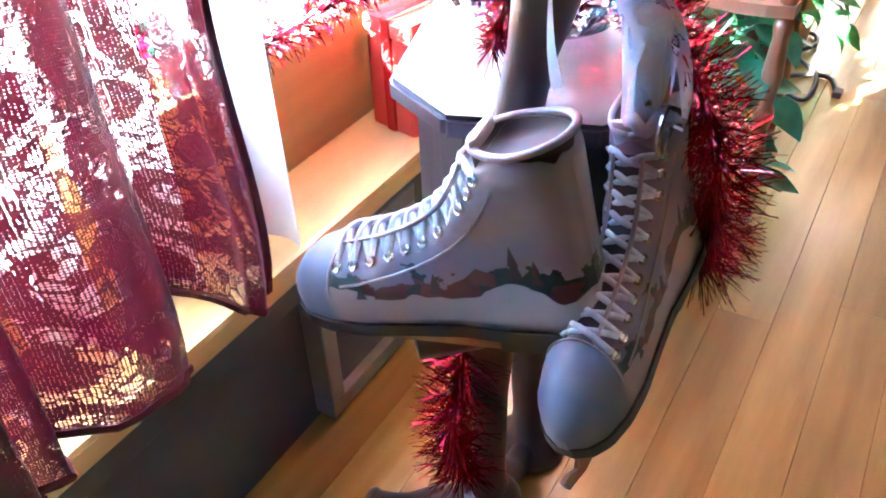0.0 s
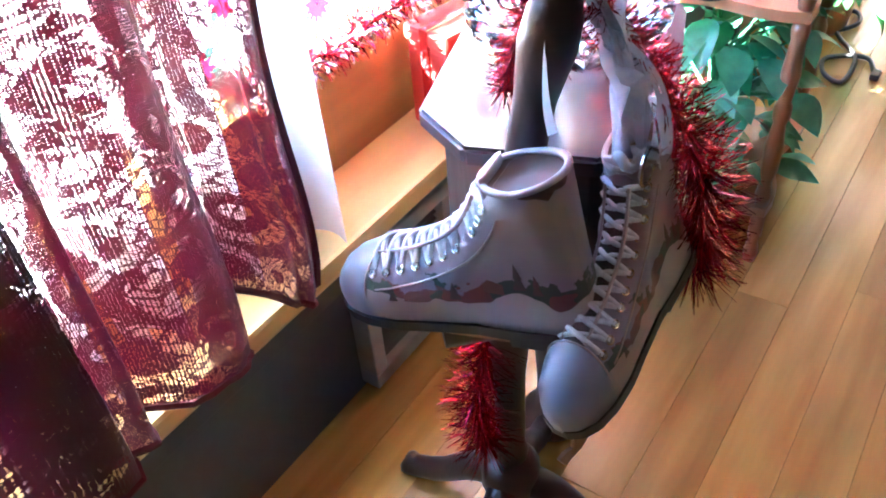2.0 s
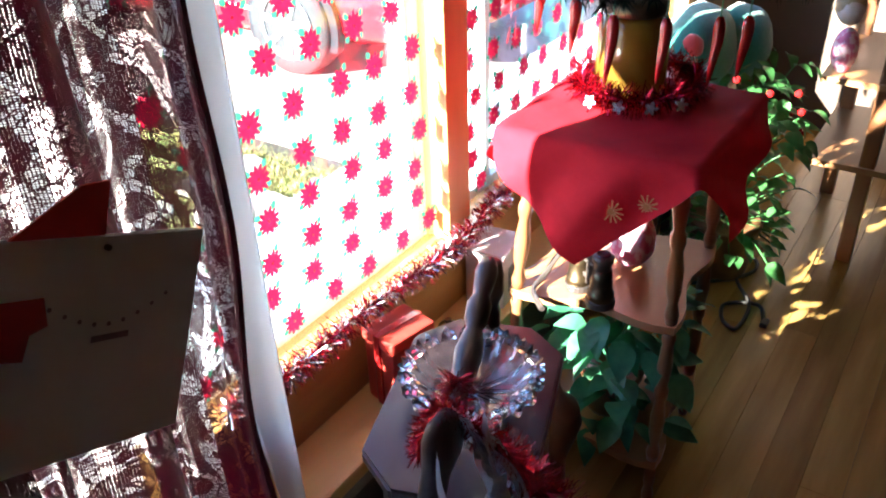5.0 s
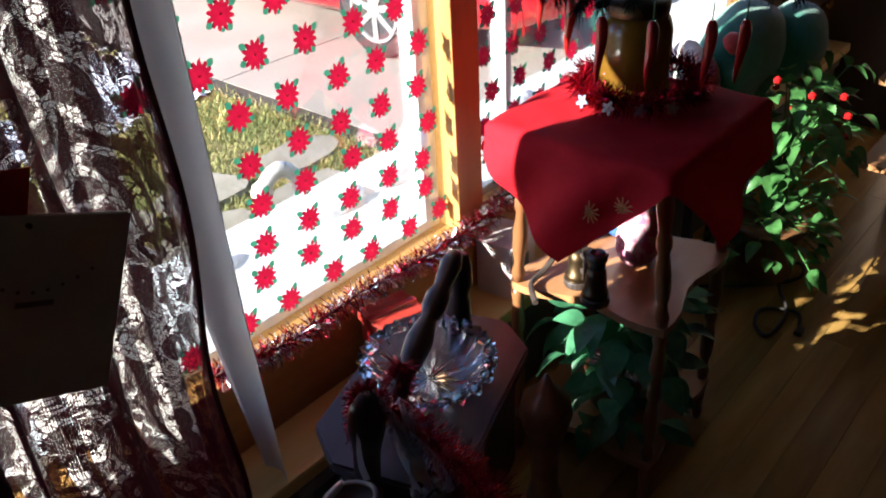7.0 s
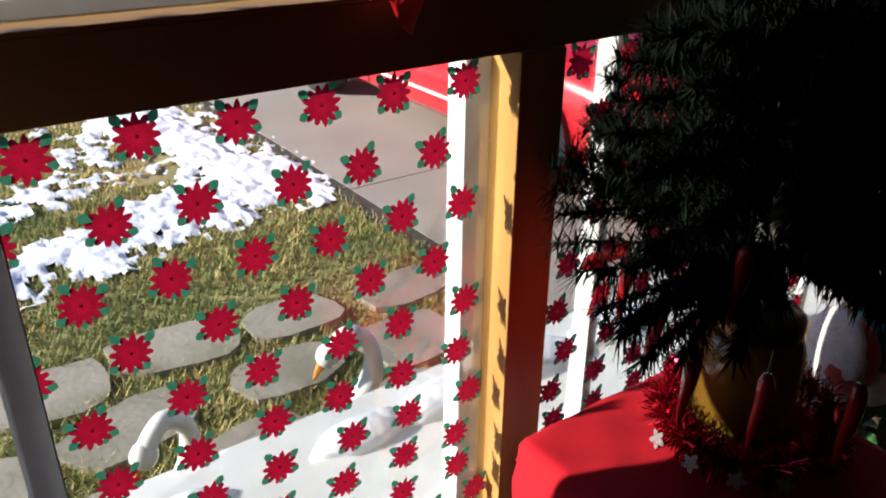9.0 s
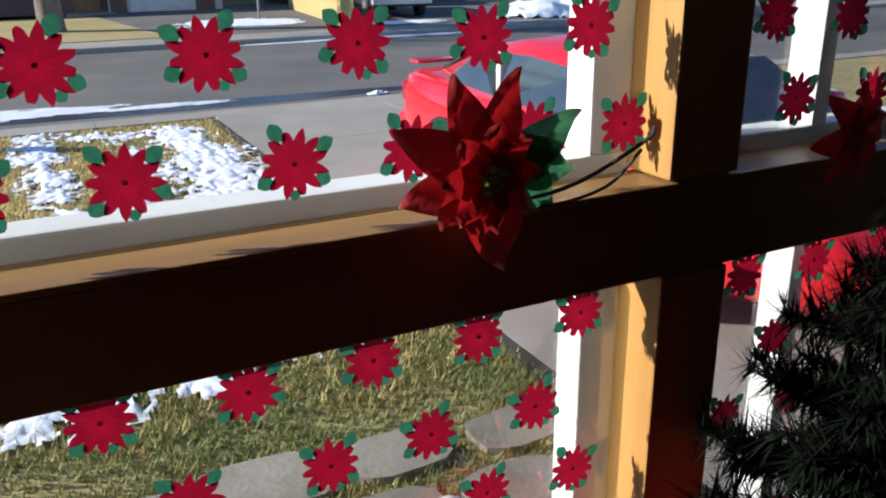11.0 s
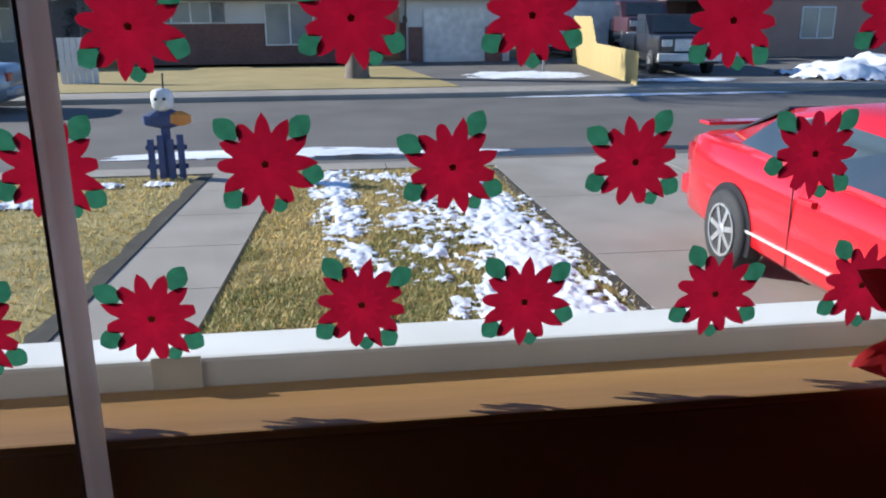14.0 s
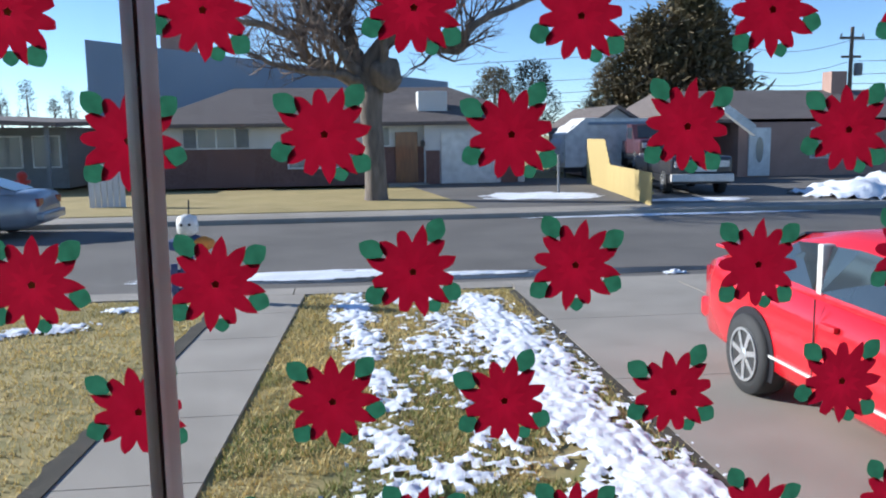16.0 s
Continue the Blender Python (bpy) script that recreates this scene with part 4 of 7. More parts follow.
# bare street tree
def bare_tree(x, y, z):
    t = thing("bare_tree", "large leafless tree with grey bark and spreading limbs", "tree", pose(x, y, z))
    rng = random.Random(11)
    part("trunk", tube(spline([(0, 0, -0.2), (0.02, 0, 0.12), (0.0, 0, 1.2), (-0.08, 0, 2.6), (0.0, 0, 3.4)], 12), [0.56, 0.5, 0.40, 0.36, 0.34, 0.33, 0.32, 0.32, 0.32, 0.33, 0.34, 0.34, 0.34], 14), M["bark"], t, smooth=True)
    twigs = bmesh.new()

    def grow(bm, p, d, length, r, level):
        pts, radii, q, dd = [p], [r], Vector(p), Vector(d).normalized()
        n = 5
        for k in range(n):
            dd = (dd + Vector([rng.uniform(-0.22, 0.22) for _ in range(3)]) + Vector((0, 0, 0.05 if level > 1 else 0.0))).normalized()
            q = q + dd * length / n
            pts.append(q.copy())
            radii.append(r * (1 - 0.55 * (k + 1) / n))
        tube_into(bm, pts, radii, 6 if level < 2 else 3)
        if level >= 4:
            return
        kids = (4, 5, 5, 4)[level]
        for k in range(kids):
            i = rng.randint(2, n)
            side = Vector([rng.uniform(-1, 1) for _ in range(3)])
            nd = (dd * 0.7 + side * 0.85 + Vector((0, 0, 0.15))).normalized()
            grow(twigs if level >= 1 else bm, pts[i], nd, length * rng.uniform(0.45, 0.7), radii[i] * 0.6, level + 1)
    limbs = (
        (0.26, [(0, 3.0), (-0.55, 3.55), (-1.1, 3.9), (-2.0, 4.4), (-2.35, 4.9), (-3.6, 5.4), (-4.9, 5.45)], 0.5),
        (0.22, [(0, 3.2), (-0.6, 4.0), (-1.2, 4.8), (-1.9, 5.6), (-2.2, 6.8)], -0.7),
        (0.24, [(0, 3.3), (-0.3, 4.1), (-0.75, 5.2), (-0.6, 6.2), (-0.95, 7.6)], 0.4),
        (0.25, [(0, 3.2), (-0.05, 4.2), (0.7, 5.0), (1.3, 4.85), (1.9, 4.5), (2.6, 4.45), (2.85, 5.0), (4.2, 5.7), (5.4, 6.1)], -0.6),
        (0.21, [(0, 3.4), (0.2, 4.5), (0.9, 5.3), (1.8, 5.6), (2.0, 6.5), (2.6, 7.7)], 0.8),
        (0.16, [(0, 3.3), (0.3, 4.0), (0.35, 5.4), (0.5, 6.6), (0.4, 7.8)], -1.5),
        (0.15, [(0, 3.2), (-0.7, 3.7), (-1.7, 3.75), (-2.6, 3.9), (-3.6, 4.3)], -1.6),
    )
    for r, way_, depth in limbs:
        n_ = len(way_) - 1
        pts = spline([(x_, depth * (k / n_) ** 1.2 * 1.6, z_) for k, (x_, z_) in enumerate(way_)], 22)
        pts = [q + Vector([rng.uniform(-0.05, 0.05) for _ in range(3)]) if k > 2 else q for k, q in enumerate(pts)]
        radii = [r * (1 - 0.74 * k / 22) * rng.uniform(0.93, 1.08) for k in range(23)]
        bm = bmesh.new()
        tube_into(bm, pts, radii, 9)
        part("limb", bm, M["bark"], t, smooth=True)
        for k in range(7, 23, 1):
            for _ in range(2):
                d = (pts[k] - pts[k - 1]).normalized() * 0.5 + Vector((rng.uniform(-0.8, 0.8), rng.uniform(-0.8, 0.8), rng.uniform(-0.25, 0.9)))
                grow(twigs, pts[k], d, rng.uniform(0.9, 1.9), radii[k] * 0.4, 2)
    burl = bmesh.new()
    bmesh.ops.create_icosphere(burl, subdivisions=3, radius=0.5)
    for v in burl.verts:
        v.co = v.co * (1 + 0.3 * noise.noise(v.co * 3)) + Vector((0.42, -0.25, 3.75))
    part("burl", burl, M["bark"], t, "knotted dark burl", smooth=True)
    part("twigs", twigs, M["twig"], t)


bare_tree(1.62, 25.6, G + 0.11)


# ---- vehicles ----
def wheel_part(parent, x, y, z, r, w, side, spokes=7):
    wh = part("wheel", lathe([(r * 0.62, -w / 2), (r * 0.96, -w / 2), (r, -w * 0.3), (r, w * 0.3), (r * 0.96, w / 2), (r * 0.62, w / 2)], 28, pose(x, y, z, 0, 90)), M["tyre"], parent, "black tyre", smooth=True)
    rim = bmesh.new()
    s = side * (w / 2 + 0.004)
    m = pose(x + s, y, z, 0, 90 * side)
    for k in range(28):
        pass
    lathe_into(rim, [(r * 0.66, -0.03), (r * 0.66, 0.012), (r * 0.60, 0.012), (r * 0.58, -0.03)], 28, m)
    lathe_into(rim, [(r * 0.17, -0.03), (r * 0.17, 0.008), (r * 0.1, 0.016), (0.004, 0.016)], 14, m)
    for k in range(spokes):
        box_into(rim, (r * 0.12, -r * 0.065, -0.03), (r * 0.62, r * 0.065, 0.006), 0, m @ pose(0, 0, 0, 0, 0, 360 / spokes * k))
    part("rim", rim, M["rim"], wh, "silver seven-spoke alloy rim")
    return wh


def coupe(name, label, m, paint, lamp_side=True):
    """Local axes: x across, y to the front, z up; origin under the middle."""
    c = thing(name, label, "car", m)
    L, W = 5.05, 1.84
    # side line of the body, rear to front: y, bottom, shoulder
    st = [(-2.52, 0.42, 0.72, 0.70), (-2.46, 0.30, 0.93, 0.80), (-2.2, 0.22, 0.98, 0.88), (-1.85, 0.20, 0.97, 0.91), (-1.3, 0.19, 0.95, 0.92), (-0.4, 0.18, 0.92, 0.92),
          (0.5, 0.18, 0.90, 0.92), (1.1, 0.19, 0.88, 0.91), (1.8, 0.21, 0.80, 0.88), (2.25, 0.26, 0.70, 0.80), (2.50, 0.34, 0.58, 0.64)]
    verts, faces = [], []
    for y, z0, z1, hw in st:
        ring = [(-hw * 0.86, z0), (-hw, z0 + 0.10), (-hw * 1.0, z0 + (z1 - z0) * 0.45), (-hw * 0.985, z0 + (z1 - z0) * 0.75), (-hw * 0.93, z1 - 0.02), (-hw * 0.80, z1 + 0.015), (0, z1 + 0.05)]
        ring = ring + [(-a, b) for a, b in ring[-2::-1]]
        verts += [(a, y, b) for a, b in ring]
    nr = 13
    for i in range(len(st) - 1):
        for k in range(nr - 1):
            faces.append((i * nr + k, (i + 1) * nr + k, (i + 1) * nr + k + 1, i * nr + k + 1))
        faces.append((i * nr + nr - 1, (i + 1) * nr + nr - 1, (i + 1) * nr, i * nr))
    faces.append(tuple(range(nr)))
    faces.append(tuple(range((len(st) - 1) * nr, len(st) * nr))[::-1])
    bm = raw(verts, faces)
    bmesh.ops.recalc_face_normals(bm, faces=bm.faces)
    body = part("body", bm, paint, c, smooth=True)
    # cabin
    cab = [(-2.05, 0.99, 0.66, 0.99), (-1.15, 0.96, 0.74, 1.30), (-0.55, 0.94, 0.77, 1.38), (0.15, 0.92, 0.77, 1.37), (0.55, 0.90, 0.75, 1.28), (1.35, 0.88, 0.70, 0.89)]
    verts, faces = [], []
    for y, z0, hw, z1 in cab:
        k = max(0.0, (z1 - z0) / 0.45)
        ring = [(-0.86 + 0.02 * k, z0 - 0.03), (-0.84, z0), (-hw * 0.96 + 0.04, z0 + (z1 - z0) * 0.82), (-hw * 0.80 + 0.02, z1), (0, z1 + 0.03 * k)]
        ring = ring + [(-a, b) for a, b in ring[-2::-1]]
        verts += [(a, y, b) for a, b in ring]
    nr = 9
    for i in range(len(cab) - 1):
        for k in range(nr - 1):
            faces.append((i * nr + k, (i + 1) * nr + k, (i + 1) * nr + k + 1, i * nr + k + 1))
    faces.append(tuple(range(nr)))
    faces.append(tuple(range((len(cab) - 1) * nr, len(cab) * nr))[::-1])
    bm = raw(verts, faces)
    bmesh.ops.recalc_face_normals(bm, faces=bm.faces)
    part("cabin", bm, paint, c, smooth=True)

    def glass_quad(name, q, thick=0.012):
        p = [Vector(a) for a in q]
        nrm = (p[1] - p[0]).cross(p[-1] - p[0]).normalized() * thick
        k = len(p)
        f = [tuple(range(k)), tuple(range(2 * k - 1, k - 1, -1))] + [(i, i + k, (i + 1) % k + k, (i + 1) % k) for i in range(k)]
        b = raw([a - nrm * 0.5 for a in p] + [a + nrm for a in p], f)
        bmesh.ops.recalc_face_normals(b, faces=b.faces)
        return part(name, b, M["car_glass"], c, "dark tinted glass")
    for s in (-1, 1):
        glass_quad("side_window", [(s * 0.835, -1.42, 1.0), (s * 0.855, -0.62, 0.97), (s * 0.785, -0.62, 1.29), (s * 0.755, -1.0, 1.26)])
        glass_quad("side_window", [(s * 0.857, -0.52, 0.97), (s * 0.85, 0.98, 0.93), (s * 0.755, 0.42, 1.25), (s * 0.785, -0.2, 1.30), (s * 0.785, -0.52, 1.29)])
        part("door_pillar", box((s * 0.79 - 0.03, -0.60, 0.95), (s * 0.79 + 0.065, -0.535, 1.30), 0.01), M["chrome_white"], c, "pale door pillar trim")
        part("trim_strip", box((s * 0.925 - 0.012, -1.25, 0.375), (s * 0.925 + 0.012, 1.3, 0.395), 0.004), M["chrome_white"], c, "thin cream side trim")
        part("door_handle", box((s * 0.905 - 0.02, -0.42, 0.75), (s * 0.905 + 0.03, -0.24, 0.79), 0.008), paint, c)
        part("door_seam", box((s * 0.922 - 0.006, -0.5, 0.26), (s * 0.922 + 0.002, -0.492, 0.93)), M["sole"], c)
        part("wing_mirror", box((s * 0.98 - 0.10, 0.72, 0.93), (s * 0.98 + 0.10, 0.92, 1.06), 0.04), paint, c, smooth=True)
        part("tail_lamp", box((s * 0.62 - 0.16, -2.52, 0.68), (s * 0.62 + 0.16, -2.44, 0.86), 0.02), M["lamp_red"], c, "dark red tail lamp")
        for y in (-1.37, 1.36):
            arch = [(0.385 * math.cos(a), 0.385 * math.sin(a)) for a in np.linspace(-0.35, math.pi + 0.35, 22)]
            part("wheel_arch", prism(arch, -0.05, 0.012, pose(s * 0.915, y, 0.315) @ Matrix(((0, 0, s, 0), (1, 0, 0, 0), (0, 1, 0, 0), (0, 0, 0, 1)))), M["sole"], c, "black wheel opening")
            wheel_part(c, s * 0.86, y, 0.32, 0.325, 0.21, s)
    glass_quad("windscreen", [(-0.66, 1.31, 0.92), (0.66, 1.31, 0.92), (0.60, 0.58, 1.29), (-0.60, 0.58, 1.29)])
    glass_quad("rear_window", [(0.60, -2.0, 1.02), (-0.60, -2.0, 1.02), (-0.60, -1.2, 1.30), (0.60, -1.2, 1.30)])
    if lamp_side:
        part("spoiler", box((-0.72, -2.46, 1.03), (0.72, -2.26, 1.06), 0.01), paint, c)
    part("bumper", box((-0.80, -2.60, 0.36), (0.80, -2.40, 0.56), 0.05), paint, c, smooth=True)
    return c


coupe("red_coupe", "bright red two-door car parked on the driveway", pose(4.80, 5.02, G, 0, 0, 180) , M["car_red"])
coupe("silver_car", "silver sedan parked at the far kerb", pose(-8.3, 19.4, G - 0.01, 0, 0, 92), M["silver_car"], False)


def pickup(name, label, m, paint):
    c = thing(name, label, "truck", m)
    part("chassis", box((-0.9, -2.6, 0.35), (0.9, 2.7, 0.6), 0.03), M["sole"], c)
    part("bed", box((-0.95, -2.6, 0.6), (0.95, -0.6, 1.12), 0.06), paint, c)
    part("bonnet", box((-0.95, 1.1, 0.6), (0.95, 2.7, 1.2), 0.12), paint, c)
    part("cab", prism([(-0.6, 0.62), (1.25, 0.62), (1.25, 1.18), (0.6, 1.78), (-0.5, 1.8), (-0.6, 1.15)], -0.9, 0.9, Matrix(((0, 0, 1, 0), (1, 0, 0, 0), (0, 1, 0, 0), (0, 0, 0, 1)))), paint, c)
    part("windscreen", raw([(-0.75, 1.20, 1.24), (0.75, 1.20, 1.24), (0.68, 0.68, 1.72), (-0.68, 0.68, 1.72), (-0.75, 1.23, 1.25), (0.75, 1.23, 1.25), (0.68, 0.71, 1.73), (-0.68, 0.71, 1.73)], [(4, 5, 6, 7), (0, 1, 5, 4), (1, 2, 6, 5), (2, 3, 7, 6), (3, 0, 4, 7)]), M["car_glass"], c)
    for s in (-1, 1):
        part("side_window", box((s * 0.9 - 0.01, -0.35, 1.2), (s * 0.9 + 0.012, 0.75, 1.65), 0.01), M["car_glass"], c)
        part("headlight", box((s * 0.68 - 0.16, 2.66, 0.86), (s * 0.68 + 0.16, 2.72, 1.06), 0.02), M["chrome_white"], c)
        for y in (-1.6, 1.75):
            wheel_part(c, s * 0.85, y, 0.37, 0.37, 0.24, s, 6)
    part("grille", box((-0.45, 2.66, 0.72), (0.45, 2.73, 1.08), 0.02), M["chrome_white"], c)
    part("front_bumper", box((-0.96, 2.66, 0.42), (0.96, 2.84, 0.66), 0.04), M["chrome_white"], c)


pickup("maroon_pickup", "maroon pickup standing behind the wooden fence", pose(13.3, 33.5, G + 0.6, 0, 0, 170), M["maroon_car"])
pickup("dark_pickup", "dark pickup in the shade of the far driveway", pose(12.0, 27.4, G + 0.11, 0, 0, 172), M["dark_car"])
pickup("dark_truck", "dark truck parked on the far driveway facing the street", pose(20.2, 23.6, G + 0.11, 0, 0, 150), M["dark_car"])

rv = thing("camper_trailer", "white camper trailer beyond the wooden fence", "trailer", pose(11.6, 36.2, G + 0.1))
part("body", prism([(-1.5, 0.5), (2.9, 0.5), (2.9, 2.0), (2.6, 2.55), (-0.6, 2.6), (-1.5, 1.9)], -1.1, 1.1, pose(0, 0, 0, 90)), M["white_paint"], rv)
part("awning", box((-0.5, -1.2, 2.3), (2.7, -1.1, 2.42)), M["blue_wall"], rv)
for x in (-0.4, 1.4):
    part("wheel", lathe([(0.2, -0.1), (0.33, -0.1), (0.33, 0.1), (0.2, 0.1)], 16, pose(x, -1.0, 0.33, 90)), M["tyre"], rv)
part("frame", box((-1.5, -0.9, 0.28), (2.9, 0.9, 0.5)), M["sole"], rv)

fence = tagged(new("wooden_fence"), "yellow board fence stepping down to the street", "fence")
n = 46
for k in range(n):
    u = k / n
    x, y = 10.2 - 1.35 * u, 32.0 - 10.4 * u
    h = 1.75 if u < 0.32 else 1.75 - 0.85 * min(1, (u - 0.32) / 0.1)
    if k == 0:
        board = box((-0.008, -0.108, 0), (0.008, 0.108, 1))
        b = part("board", board, M["fence"], fence)
        board_mesh = b.data
    else:
        b = new("board", board_mesh)
        b.parent = fence
    b.matrix_basis = pose(x, y, G + 0.09, 0, 0, -7.4 * -1) @ Matrix.Diagonal((1, 1, h, 1))
for z in (0.35, 0.75):
    part("rail", tube([(10.25, 32.0, G + 0.1 + z), (8.88, 21.6, G + 0.1 + z)], 0.04, 4), M["fence"], fence)
tagged(mesh_object("marker_post", tube([(7.7, 27, G + 0.1), (7.7, 27, G + 1.4)], 0.04, 8), M["shutter"]), "thin grey marker post on the far driveway", "post")
hy = thing("fire_hydrant", "red fire hydrant on the far lawn", "hydrant", pose(-10.6, 31.0, G + 0.13))
part("barrel", lathe([(0.2, 0), (0.2, 0.08), (0.15, 0.1), (0.15, 0.62), (0.19, 0.66), (0.16, 0.8), (0.04, 0.88)], 12), M["plush_red"], hy, smooth=True)
part("outlet", lathe([(0.07, -0.26), (0.07, 0.26)], 8, pose(0, 0, 0.5, 0, 90)), M["plush_red"], hy)
chain = thing("yard_gate", "pale weathered wooden yard gate", "gate", pose(-6.6, 25.0, G + 0.13))
for k in range(6):
    part("board", box((k * 0.17, 0, 0), (k * 0.17 + 0.15, 0.03, 1.25)), M["siding"], chain)
part("rail", box((0, 0.03, 0.9), (1.0, 0.06, 1.0)), M["siding"], chain)

# the decorated post by the walk
mp = thing("snowman_post", "blue picket post topped with a white snowman head", "yard ornament", pose(-1.28, 11.0, G))
for k in range(4):
    part("picket", box((-0.22 + k * 0.12, -0.02, 0), (-0.14 + k * 0.12, 0.02, 0.5 + 0.05 * (k % 2)), 0.006), M["post_blue"], mp)
for z in (0.12, 0.36):
    part("rail", box((-0.25, 0.02, z), (0.25, 0.05, z + 0.06)), M["post_blue"], mp)
part("post", box((-0.05, 0.05, 0), (0.05, 0.13, 0.85)), M["post_blue"], mp)
part("scarf_panel", lathe([(0.05, 0), (0.26, 0.05), (0.27, 0.16), (0.1, 0.24)], 14, pose(0, 0.08, 0.62) @ Matrix.Diagonal((1, 0.3, 1, 1))), [M["post_blue"]], mp)
part("wing", lathe([(0.04, 0), (0.14, 0.04), (0.13, 0.13), (0.03, 0.18)], 12, pose(0.2, 0.03, 0.66) @ Matrix.Diagonal((1, 0.4, 1, 1))), M["orange"], mp)
part("head", lathe([(0.05, 0), (0.13, 0.05), (0.14, 0.16), (0.12, 0.25), (0.04, 0.28)], 14, pose(0, 0.06, 0.84)), M["swan_white"], mp, smooth=True)
for s in (-0.05, 0.05):
    part("eye", lathe([(0.02, 0), (0.02, 0.012)], 8, pose(s, -0.08, 1.0, 90)), M["sole"], mp)
part("hook", tube([(0.02, 0.06, 1.1), (0.03, 0.06, 1.3)], 0.012, 6), M["cord"], mp)


# garden swans
def swan(m, label):
    s = thing("garden_swan", label, "garden ornament", m, "garden swans")
    body = bmesh.new()
    bmesh.ops.create_uvsphere(body, u_segments=20, v_segments=12, radius=1)
    for v in body.verts:
        x, y, z = v.co
        v.co = Vector((x * 0.20 - 0.03, y * 0.11, 0.12 + z * 0.11 + 0.06 * max(0, -x) ** 2))
    part("body", body, M["swan_white"], s, smooth=True)
    neck = spline([(0.10, 0, 0.16), (0.15, 0, 0.28), (0.10, 0, 0.40), (0.10, 0, 0.50), (0.16, 0, 0.555), (0.22, 0, 0.52), (0.235, 0, 0.48)], 22)
    part("neck", tube(neck, [0.06 - 0.034 * min(1, k / 10) for k in range(23)], 12), M["swan_white"], s, smooth=True)
    head = bmesh.new()
    bmesh.ops.create_uvsphere(head, u_segments=12, v_segments=8, radius=0.04)
    bmesh.ops.transform(head, matrix=pose(0.235, 0, 0.495) @ Matrix.Diagonal((1, 0.8, 1, 1)), verts=head.verts)
    part("head", head, M["swan_white"], s, smooth=True)
    part("beak", lathe([(0.017, 0), (0.012, 0.03), (0.003, 0.06)], 8, pose(0.255, 0, 0.475, 0, 150)), M["orange"], s, "orange beak")
    part("collar", lathe([(0.055, 0), (0.068, 0.02), (0.062, 0.05), (0.066, 0.08), (0.05, 0.11)], 14, pose(0.14, 0, 0.20, 0, -6)), M["yellow"], s, "yellow knitted collar", smooth=True)


swan(pose(1.80, 1.83, G + 0.005, 0, 0, 165) @ Matrix.Diagonal((1, 1, 1.08, 1)), "white garden swan with a yellow collar in the grass")
swan(pose(1.19, 1.83, G + 0.005, 0, 0, 200) @ Matrix.Diagonal((1, 1, 1.08, 1)), "white garden swan with a yellow collar in the grass")
stick = thing("pink_garden_light", "pink plastic garden stake light", "garden ornament", pose(1.98, 1.78, G))
part("stake", tube([(0, 0, 0), (0, 0, 0.36)], 0.012, 8), M["clear_wrap"], stick)
part("lamp_head", lathe([(0.02, 0.3), (0.035, 0.33), (0.03, 0.5), (0.012, 0.52)], 10), M["pink"], stick)

# ---- things at the window ----
def star(points, r0, r1, rng, z, jitter=0.08, sharp=0.5):
    v = []
    for k in range(points):
        a = 2 * math.pi * k / points
        h = math.pi / points
        rr = r1 * (1 + jitter * rng.uniform(-1, 1))
        v += [(r0 * math.cos(a - h), r0 * math.sin(a - h)), (rr * 0.8 * math.cos(a - h * sharp), rr * 0.8 * math.sin(a - h * sharp)), (rr * math.cos(a), rr * math.sin(a)),
              (rr * 0.8 * math.cos(a + h * sharp), rr * 0.8 * math.sin(a + h * sharp))]
    return v


